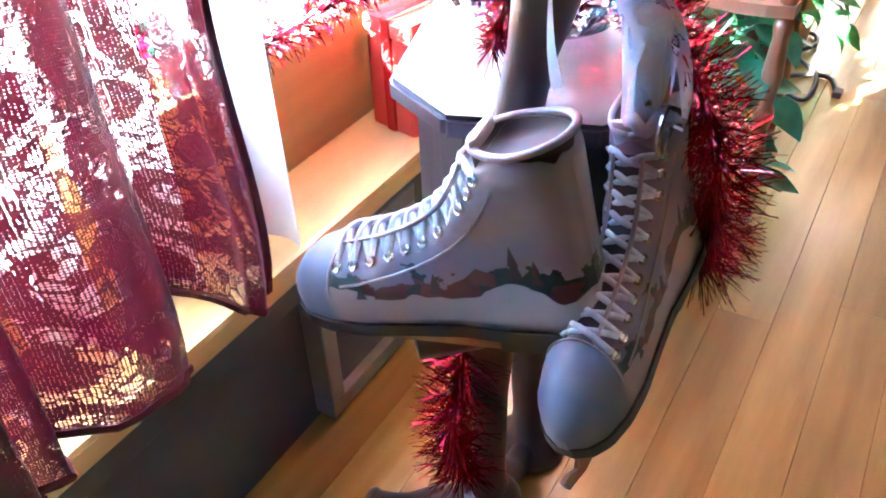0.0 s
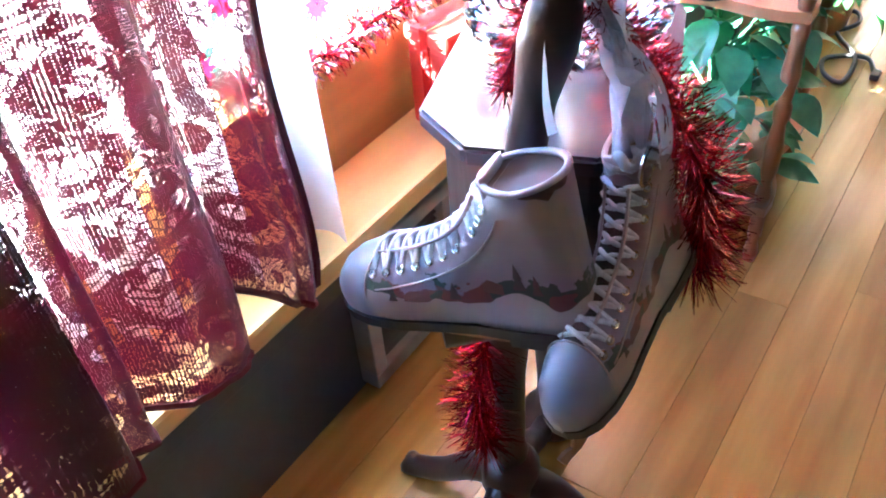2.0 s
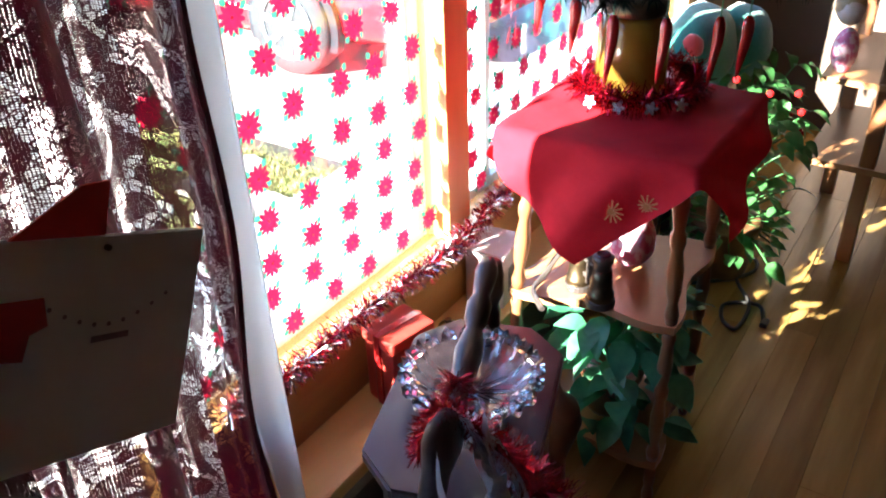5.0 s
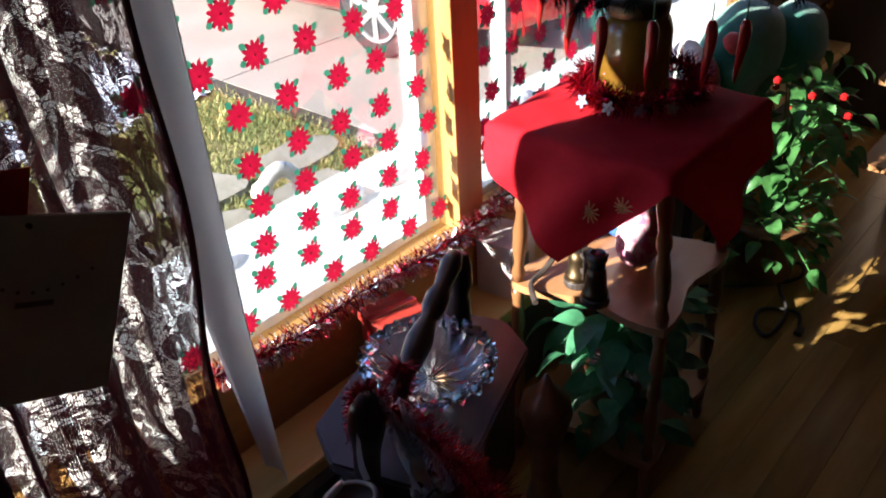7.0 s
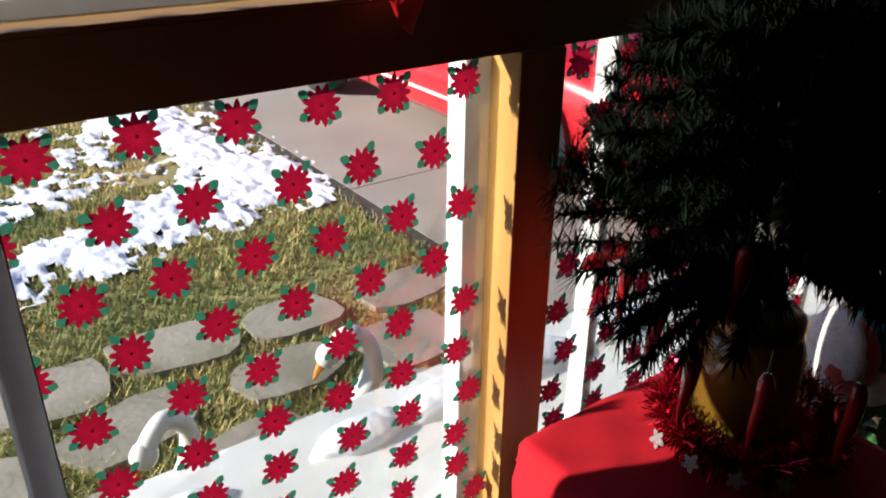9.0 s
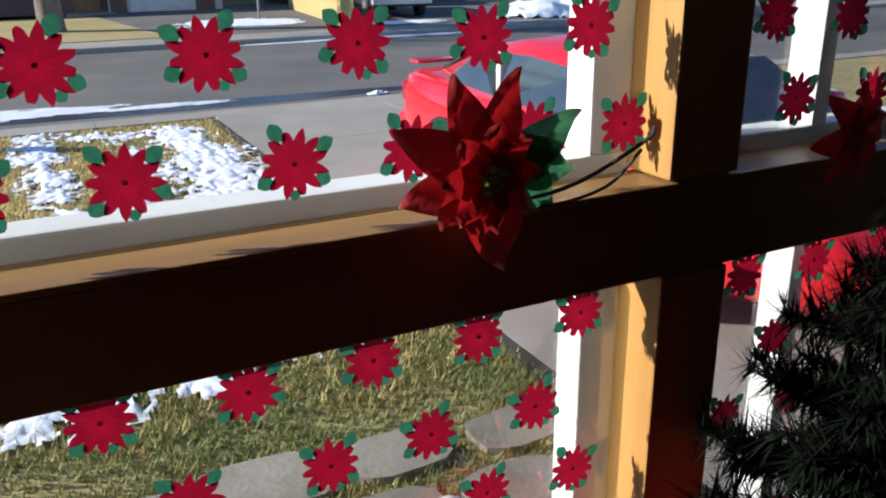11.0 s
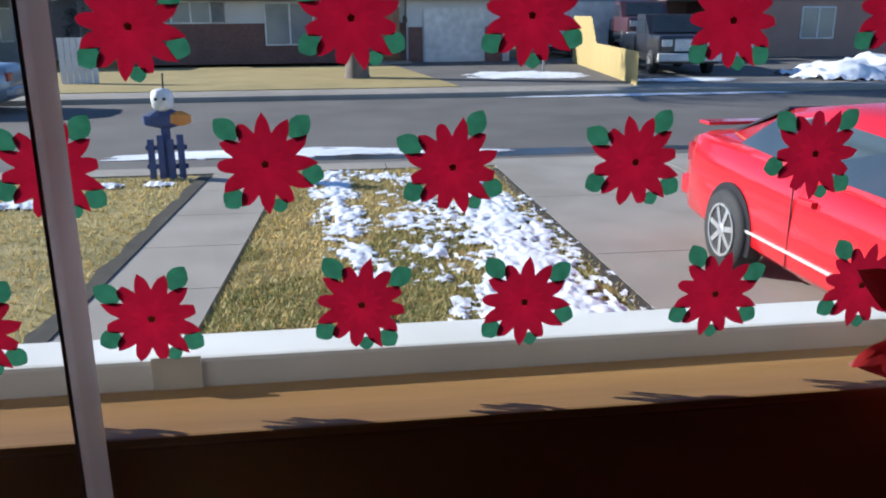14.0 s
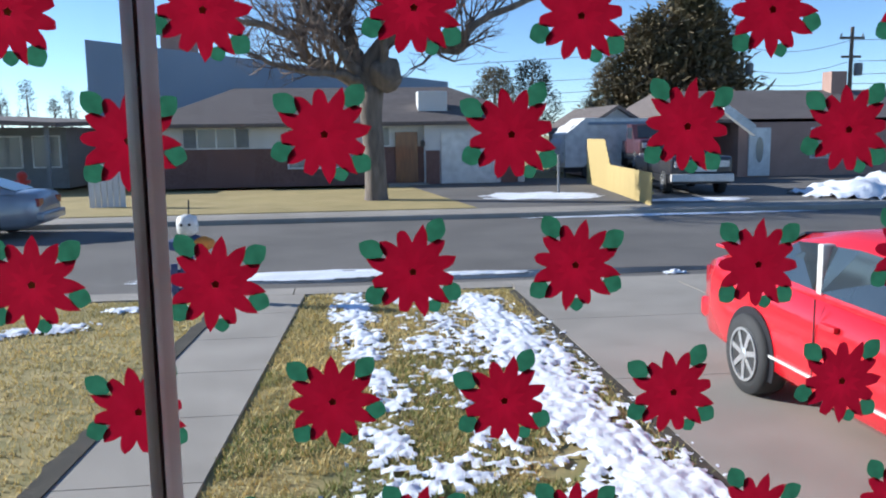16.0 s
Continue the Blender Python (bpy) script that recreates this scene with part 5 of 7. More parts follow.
def cling(seed):
    """A flat poinsettia; local x, y in the plane of the glass, z towards the room."""
    rng = random.Random(seed)
    c = thing("window_cling", "red poinsettia cling with green leaves on the window glass", "sticker", None, "poinsettia clings on the window")
    turn = 75 + rng.uniform(-9, 9)
    for a, ln in ((48, 0.0345), (133, 0.0345), (216, 0.0315), (283, 0.0275), (322, 0.0315)):
        a = turn + 15 + 30 * round((a - turn - 15) / 30)
        lv = []
        for k, (u, w) in enumerate(((0.0, 0.55), (0.25, 0.85), (0.5, 1.0), (0.72, 0.85), (0.9, 0.42), (1.0, 0.0), (0.86, -0.5), (0.66, -0.9), (0.45, -1.0), (0.2, -0.8), (0.0, -0.5))):
            lv.append(pose(0, 0, 0, 0, 0, a) @ Vector((0.0195 + (ln - 0.0195) * u, 0.0058 * w * (0.72 if ln < 0.03 else 1), 0.0)))
        part("leaf", raw(lv, [tuple(range(len(lv)))]), M["leaf_print"], c, "green printed leaf")

    n, turn = 12, radians(turn)
    ov, of, iv, fi = [], [], [], []
    for k in range(n):
        a, h = turn + 2 * math.pi * k / n, math.pi / n
        r, ri = 0.0265 * rng.uniform(0.88, 1.08), 0.0105
        tip = a + rng.uniform(-0.06, 0.06)
        q = [(ri * 0.72, a - h), (0.0168, a - h), (0.0208, a - h * 0.66), (0.0235, a - h * 0.4), (r, tip), (0.0235, a + h * 0.4), (0.0208, a + h * 0.66), (0.0168, a + h), (ri * 0.72, a + h), (ri * 1.25, a)]
        of.append(tuple(range(len(ov), len(ov) + 10)))
        ov += [(p * math.cos(t), p * math.sin(t), 0.0007) for p, t in q]
        fi.append(tuple(range(len(iv), len(iv) + 4)))
        iv += [(p * math.cos(t), p * math.sin(t), 0.0007) for p, t in ((0.0, a), (ri * 0.72, a - h), (ri * 1.25, a), (ri * 0.72, a + h))]
    part("outer_petals", raw(ov, of), M["petal"], c, "dark red outer petals")
    part("inner_petals", raw(iv, fi), M["petal_top"], c, "brighter red inner petals")
    part("centre", prism([(0.0019 * math.cos(a) * (1 + 0.25 * math.sin(5 * a)), 0.0019 * math.sin(a) * (1 + 0.25 * math.sin(5 * a))) for a in np.linspace(0, 6.0, 16)], 0.0009, 0.0013), M["centre_print"], c, "yellow-green speckled centre")
    return c


kinds = [cling(k) for k in range(4)]
rng = random.Random(21)
facing = Matrix(((1, 0, 0, 0), (0, 0, -1, 0), (0, 1, 0, 0), (0, 0, 0, 1)))
first = set()
ROWS = [(1.724, 1), (1.658, 0), (1.580, 1), (1.504, 0), (1.424, 1), (1.802, 0), (1.88, 1), (1.248, 0), (1.163, 1), (1.082, 2), (1.006, 0), (0.923, 1), (0.840, 2), (0.762, 1), (0.688, 2), (0.622, 0), (0.555, 1)]
PATTERN = {0: [0.623 + 0.1035 * k for k in range(-3, 24)], 1: [v + 0.2065 * k for k in range(-2, 12) for v in (0.57, 0.665)], 2: [v + 0.2 * k for k in range(-2, 12) for v in (0.545, 0.644)]}
done = 0
for z, kind in ROWS:
    shift = {1.163: 0.012, 1.006: -0.045, 0.923: 0.065, 0.762: 0.075}.get(z, 0.0)
    for x in PATTERN[kind]:
        x += shift + rng.uniform(-0.003, 0.003)
        if x < (0.40 if z > 1.3 else 0.66) or x > 2.2 or 1.285 < x < 1.415:
            continue
        if z < 0.53 and x < 0.8:
            continue
        m = Matrix.Translation((x, 0.8035, z + rng.uniform(-0.003, 0.003))) @ facing @ pose(0, 0, 0, 0, 0, rng.uniform(-10, 10))
        k = rng.randrange(4)
        if k not in first:
            first.add(k)
            kinds[k].matrix_basis = m
        else:
            copy_thing(kinds[k], m)
        done += 1

# silk poinsettia on the rail
fl = thing("silk_poinsettia", "large red silk poinsettia standing on the window rail", "artificial flower", pose(1.10, 0.735, 1.415))


def petal_mesh(ln, w, curl, m):
    verts, faces = [], []
    n, k = 9, 5
    for i in range(n + 1):
        u = i / n
        hw = w * (math.sin(math.pi * min(1, u ** 0.8)) ** 0.8) * (1 - 0.25 * u) + 0.001 * (1 - u)
        for j in range(k):
            s = j / (k - 1) * 2 - 1
            verts.append(m @ Vector((u * ln, s * hw, -curl * u * u * ln + 0.12 * hw * abs(s) + 0.003 * math.sin(9 * u + 3 * s))))
    for i in range(n):
        for j in range(k - 1):
            faces.append((i * k + j, (i + 1) * k + j, (i + 1) * k + j + 1, i * k + j + 1))
    return raw(verts, faces)


toward = Matrix(((1, 0, 0, 0), (0, 0, -1, 0), (0, 1, 0, 0), (0, 0, 0, 1)))
rng = random.Random(5)
for a, ln, w, c in ((100, 0.072, 0.020, 0.1), (62, 0.082, 0.020, 0.0), (150, 0.068, 0.020, 0.2), (205, 0.060, 0.022, 0.3), (245, 0.052, 0.02, 0.3), (292, 0.098, 0.026, 0.15), (325, 0.062, 0.022, 0.3), (20, 0.06, 0.02, 0.2)):
    part("petal", petal_mesh(ln, w, c, toward @ pose(0, 0, 0.0, 0, 0, a) @ pose(0, 0, 0, 0, 6)), M["silk"], fl, smooth=True)
for a in (40, 85, 130, 180, 230, 275, 320, 5):
    part("petal", petal_mesh(0.042, 0.015, -0.08, toward @ pose(0, 0, 0.008, 0, 0, a) @ pose(0, 0, 0, 0, -14)), M["silk"], fl, smooth=True)
for k in range(9):
    a = k * 2.4
    part("stamen", lathe([(0.0018, 0), (0.003, 0.008), (0.0026, 0.013), (0.0006, 0.015)], 6, toward @ pose(0.0035 * math.sqrt(k) * math.cos(a), 0.0035 * math.sqrt(k) * math.sin(a), 0.012)), M["centre_print"], fl)
for a, ln in ((-12, 0.075), (22, 0.085), (-38, 0.07), (5, 0.06)):
    part("leaf", petal_mesh(ln, 0.019, 0.2, toward @ pose(0.03, 0, -0.014, 0, 0, a)), M["foliage"], fl, smooth=True)
part("wire_stem", tube(spline([(0.0, 0.006, -0.005), (0.05, 0.02, -0.03), (0.10, 0.015, -0.022), (0.15, 0.0, 0.008), (0.158, 0.0, 0.018)], 16), 0.0018, 6), M["cord"], fl)
part("wire_stem", tube(spline([(0.0, 0.008, -0.007), (0.06, 0.025, -0.04), (0.12, 0.012, -0.03), (0.15, 0.004, 0.0)], 16), 0.0015, 6), M["cord"], fl)
tagged(mesh_object("tape_piece", box((0.655, 0.8235, 1.366), (0.683, 0.8255, 1.392)), M["tape"]), "yellowed clear tape piece on the white frame", "tape")

# smaller poinsettia on the rail past the post
fl2 = thing("silk_poinsettia", "small red silk poinsettia beside the window post", "artificial flower", pose(1.50, 0.735, 1.40))
for a in (20, 75, 130, 190, 245, 300):
    part("petal", petal_mesh(0.05, 0.017, 0.2, toward @ pose(0, 0, 0, 0, 0, a)), M["silk"], fl2, smooth=True)
part("stem", tube([(0, 0, 0), (0.0, 0.02, -0.035)], 0.002, 6), M["cord"], fl2)

# curtain
cu = thing("lace_curtain", "maroon lace curtain hanging in deep folds", "curtain", pose(0, 0, 0))
verts, faces, uvs = [], [], []
nu, nv = 190, 60
for i in range(nu + 1):
    s = i / nu
    for j in range(nv + 1):
        t = j / nv
        ztop, x = 2.1, -0.60 + 1.175 * s
        zbot = 0.405 + 0.012 * math.sin(s * 70) + 0.045 * math.exp(-((x - 0.49) / 0.026) ** 2) - 0.035 * max(0.0, s - 0.965) / 0.035
        z = ztop + (zbot - ztop) * t
        flow = 0.7 + 0.5 * t
        ph = s * 72 + 0.9 * math.sin(2.2 * t + 3 * s) + 1.1 * math.sin(s * 17)
        deep = 0.75 + 0.45 * math.sin(s * 29 + 1.0)
        bunch = 1 + 1.6 * min(1.0, max(0.0, (0.86 - s) / 0.12))
        yy = 0.585 + 0.028 * flow * deep * math.sin(ph) + 0.006 * math.sin(s * 190 + 2 * t) + 0.004 * math.sin(s * 330 + 5 * t)
        x += 0.026 * bunch * flow * deep * math.cos(ph + 0.5) * min(1, (1 - s) * 9)
        x += s ** 5 * (0.04 * (1 - t) ** 0.5 + 0.012 * math.sin(t * 21) * t)
        verts.append((x, yy, z))
        uvs.append((s * 2.8, t * 1.78))
for i in range(nu):
    for j in range(nv):
        faces.append((i * (nv + 1) + j, (i + 1) * (nv + 1) + j, (i + 1) * (nv + 1) + j + 1, i * (nv + 1) + j + 1))
me = bpy.data.meshes.new("panel")
me.from_pydata(verts, [], faces)
lay = me.uv_layers.new(name="UVMap")
for lp in me.loops:
    lay.data[lp.index].uv = uvs[lp.vertex_index]
for p in me.polygons:
    p.use_smooth = True
me.materials.append(M["lace"])
pn = new("panel", me)
pn.parent = cu
hem = [Vector(verts[i * (nv + 1) + nv]) for i in range(0, nu + 1)]
part("hem", tube(hem, 0.004, 5), mat("maroon_hem", (0.10, 0.004, 0.014), 0.6, scale=60, through_light=0.1), cu, "thick maroon scalloped hem")
side = [Vector(verts[nu * (nv + 1) + j]) for j in range(nv + 1)]
part("side_hem", tube(side, 0.005, 5), bpy.data.materials["maroon_hem"], cu)
part("rod", tube([(-0.7, 0.63, 2.11), (3.3, 0.63, 2.11)], 0.012, 10), M["brass"], cu)

# vertical blind slats, turned open
def blind_slat(x_shift, foot):
    sl = thing("blind_slat", "white vinyl vertical blind slat reaching the sill", "blind", pose(x_shift, 0.05 if x_shift else 0.0, 0), "vertical blind slats")
    verts, faces = [], []
    nz, nk = 30, 10
    for i in range(nz + 1):
        z = 0.338 + (2.1 - 0.338) * i / nz
        low = foot * max(0, 1 - (z - 0.338) / 0.35)
        f = Vector((0.674 + 0.003 * math.sin(z * 3) + 0.018 * low, 0.636 + 0.012 * low, z))
        b = Vector((0.649 + 0.045 * low, 0.708, z))
        for side_ in (0, 1):
            for k in range(nk + 1):
                u = k / nk
                bow = 0.009 * math.sin(math.pi * u) + (0.0014 if side_ else 0)
                verts.append(f.lerp(b, u) + Vector((bow, 0, 0)))
    row_n = 2 * (nk + 1)
    for i in range(nz):
        for k in range(nk):
            a = i * row_n + k
            faces.append((a, a + 1, a + 1 + row_n, a + row_n))
            a += nk + 1
            faces.append((a + 1, a, a + row_n, a + 1 + row_n))
        for a, b in ((0, nk + 1), (nk, 2 * nk + 1)):
            faces.append((i * row_n + a, i * row_n + b, (i + 1) * row_n + b, (i + 1) * row_n + a))
    part("slat", raw(verts, faces), M["vinyl"], sl, smooth=True)
    part("head_clip", box((0.655, 0.66, 2.098), (0.685, 0.71, 2.118), 0.002), M["white_frame"], sl)


for k, shift in enumerate((0, -0.095, -0.145, -0.21, -0.26, -0.31, -0.39, -0.47, -0.55, -0.63, -0.71, -0.79, -0.87, -0.95, -1.03)):
    blind_slat(shift, 1.0 if k % 2 == 0 else 0.4)

# greeting card pinned on the curtain
cd = thing("greeting_card", "white greeting card with a red patch hung on the curtain", "card", pose(0.362, 0.497, 0.972, 0, 0, 0) @ Matrix.Scale(0.93, 4) @ Matrix(((0.91, 0.38, 0, 0), (0, 0, -1, 0), (-0.42, 0.92, 0, 0), (0, 0, 0, 1))))
part("sheet", box((-0.108, -0.112, 0), (0.112, 0.10, 0.001)), M["paper"], cd)
part("fold", box((-0.108, -0.112, -0.006), (0.112, 0.10, -0.005)), M["paper"], cd)
part("red_patch", prism([(-0.106, 0.0), (-0.07, -0.005), (-0.066, 0.018), (-0.05, 0.024), (-0.056, 0.05), (-0.106, 0.05)], 0.0012, 0.0018), M["red_paper"], cd, "red printed corner motif")
for k in range(9):
    x = -0.05 + k * 0.0155
    part("dot", prism([(x + 0.0022 * math.cos(a), 0.038 - 0.022 * math.sin(math.pi * k / 8) + 0.0022 * math.sin(a)) for a in np.linspace(0, 5.5, 8)], 0.0012, 0.0018), M["ink"], cd)
part("text_bar", box((-0.005, 0.0, 0.0012), (0.035, 0.006, 0.0018)), M["ink"], cd)
part("envelope", prism([(-0.09, 0.10), (0.0, 0.10), (-0.002, 0.15), (-0.03, 0.145)], -0.004, -0.002), M["red_paper"], cd, "red envelope behind the card")
part("pin", lathe([(0.003, 0), (0.003, 0.004)], 8, pose(0, 0.09, 0.001)), M["brass"], cd)

# tinsel along the sill
rng = random.Random(31)
way = spline([(0.66, 0.745, 0.545), (0.80, 0.742, 0.525), (1.0, 0.74, 0.53), (1.2, 0.738, 0.515), (1.35, 0.735, 0.525), (1.5, 0.738, 0.55), (1.75, 0.74, 0.53), (2.0, 0.74, 0.54)], 60)
tn = thing("tinsel_garland", "red and silver tinsel garland lying along the window foot", "tinsel", pose(0, 0, 0))
part("red_fringe", tinsel(way, 0.034, 3000, rng, 0.0011), M["tinsel_red"], tn)
part("silver_fringe", tinsel(way, 0.034, 1800, rng, 0.0011), M["tinsel_silver"], tn)
part("core", tube(way, 0.003, 6), M["tinsel_red"], tn)

# gift box, ornament and white box on the sill
gb = thing("gift_box", "red wrapped gift box with orange shine on the sill", "gift box", pose(1.02, 0.695, SILL_Z, 0, 0, -12))
part("body", box((-0.05, -0.04, 0), (0.05, 0.04, 0.135), 0.006), M["red_paper"], gb)
part("lid", box((-0.053, -0.043, 0.135), (0.053, 0.043, 0.16), 0.006), M["red_paper"], gb)
part("ribbon", box((-0.0545, -0.008, 0.002), (0.0545, 0.008, 0.1615), 0.002), M["chili"], gb, "glossy red ribbon band")
gl = thing("glass_ornament", "small green-gold ornament on the sill", "ornament", pose(1.19, 0.70, SILL_Z))
part("ball", lathe([(0.006, 0), (0.022, 0.008), (0.028, 0.026), (0.02, 0.046), (0.006, 0.054)], 16), M["amber"], gl, smooth=True)
part("cap", lathe([(0.007, 0.054), (0.007, 0.062)], 10), M["brass"], gl)
wb = thing("white_carton", "white carton with grey print on the sill", "box", pose(1.40, 0.715, SILL_Z, 0, 0, 8))
part("carton", box((-0.055, -0.045, 0), (0.055, 0.045, 0.13), 0.003), M["paper"], wb)
part("print", box((-0.03, -0.0465, 0.03), (0.02, -0.0455, 0.09)), M["shutter"], wb)
part("flap", box((-0.056, -0.046, 0.13), (0.056, 0.046, 0.134), 0.001), M["paper"], wb)


# ---- skates on the stand ----
def landscape_material():
    """White leather painted with a winter scene: snow below, dark trees and barns, a lavender sky, a blue toe."""
    m = bpy.data.materials.new("painted_skate_leather")
    m.use_nodes = True
    n, l = m.node_tree.nodes, m.node_tree.links
    b = n["Principled BSDF"]
    b.inputs["Roughness"].default_value = 0.36
    tc, sp = n.new("ShaderNodeTexCoord"), n.new("ShaderNodeSeparateXYZ")
    l.new(tc.outputs["Object"], sp.inputs[0])

    def math_node(op, a, b_):
        x = n.new("ShaderNodeMath")
        x.operation = op
        for k, v in enumerate((a, b_)):
            if isinstance(v, float):
                x.inputs[k].default_value = v
            else:
                l.new(v, x.inputs[k])
        return x.outputs[0]
    hill = n.new("ShaderNodeTexNoise")
    hill.inputs["Scale"].default_value = 22
    l.new(tc.outputs["Object"], hill.inputs["Vector"])
    tree = n.new("ShaderNodeTexNoise")
    tree.inputs["Scale"].default_value, tree.inputs["Detail"].default_value = 75, 6
    l.new(tc.outputs["Object"], tree.inputs["Vector"])
    z = math_node("ADD", sp.outputs[2], math_node("MULTIPLY", math_node("SUBTRACT", hill.outputs[0], 0.5), 0.05))
    above = math_node("GREATER_THAN", z, 0.034)
    under = math_node("LESS_THAN", math_node("ADD", z, math_node("MULTIPLY", math_node("SUBTRACT", tree.outputs[0], 0.5), 0.05)), 0.052)
    trees = math_node("MULTIPLY", above, under)

    def mixed(f, a, b_):
        x = n.new("ShaderNodeMix")
        x.data_type = "RGBA"
        l.new(f, x.inputs[0])
        for k, v in ((6, a), (7, b_)):
            if isinstance(v, tuple):
                x.inputs[k].default_value = (*v, 1)
            else:
                l.new(v, x.inputs[k])
        return x.outputs[2]
    skyr = n.new("ShaderNodeMapRange")
    skyr.inputs[1].default_value, skyr.inputs[2].default_value = 0.03, 0.12
    l.new(sp.outputs[2], skyr.inputs[0])
    col = mixed(skyr.outputs[0], (0.25, 0.225, 0.33), (0.36, 0.29, 0.31))
    col = mixed(above, (0.50, 0.42, 0.43), col)
    two = math_node("GREATER_THAN", hill.outputs[0], 0.52)
    col = mixed(trees, col, mixed(two, (0.035, 0.06, 0.055), (0.15, 0.05, 0.05)))
    toe = n.new("ShaderNodeMapRange")
    toe.inputs[1].default_value, toe.inputs[2].default_value = 0.195, 0.205
    l.new(math_node("ADD", sp.outputs[0], math_node("MULTIPLY", math_node("SUBTRACT", hill.outputs[0], 0.5), 0.02)), toe.inputs[0])
    col = mixed(toe.outputs[0], col, (0.23, 0.26, 0.36))
    wear = n.new("ShaderNodeTexNoise")
    wear.inputs["Scale"].default_value, wear.inputs["Detail"].default_value = 40, 8
    l.new(tc.outputs["Object"], wear.inputs["Vector"])
    mx = n.new("ShaderNodeMix")
    mx.data_type, mx.blend_type = "RGBA", "MULTIPLY"
    mx.inputs[0].default_value = 0.3
    l.new(col, mx.inputs[6])
    l.new(wear.outputs["Color"], mx.inputs[7])
    l.new(mx.outputs[2], b.inputs["Base Color"])
    bu = n.new("ShaderNodeBump")
    bu.inputs["Strength"].default_value, bu.inputs["Distance"].default_value = 0.12, 0.002
    l.new(wear.outputs[0], bu.inputs["Height"])
    l.new(bu.outputs[0], b.inputs["Normal"])
    return m


M["skate"] = landscape_material()
TOP = [(0.0, 0.150), (0.015, 0.160), (0.04, 0.163), (0.060, 0.160), (0.071, 0.150), (0.082, 0.130), (0.096, 0.110), (0.115, 0.094), (0.145, 0.078), (0.18, 0.068), (0.21, 0.062), (0.235, 0.052), (0.25, 0.036), (0.257, 0.020)]
WID = [(0.0, 0.012), (0.006, 0.024), (0.02, 0.032), (0.06, 0.034), (0.10, 0.033), (0.14, 0.037), (0.18, 0.042), (0.21, 0.041), (0.235, 0.034), (0.25, 0.022), (0.257, 0.006)]


def lerp_table(tab, x):
    for (a, p), (b, q) in zip(tab, tab[1:]):
        if x <= b:
            return p + (q - p) * (x - a) / (b - a)
    return tab[-1][1]


def throat_x(z):
    """How far forward the boot reaches at height z."""
    if z < 0.075:
        return 0.5
    return lerp_table([(-h, x) for x, h in TOP if x >= 0.06][::1], -z)


def half_width(x, z):
    h = lerp_table(TOP, x)
    w = lerp_table(WID, x)
    u = min(1, max(0, z / h))
    ahead = 1 - max(0.0, throat_x(z) - x) / 0.042
    near = math.sqrt(max(0.02, 1 - max(0.0, ahead) ** 2.2))
    top_w = 0.030 if h > 0.12 else 0.012
    if h > 0.12:
        w = max(w, 0.028) if x > 0.01 else w
        return w * near * (1 - 0.24 * math.sin(math.pi * min(1, u * 1.1)))
    return w * (1 - u ** 3.2) ** 0.5 * (0.96 + 0.04 * math.sin(3 * u))


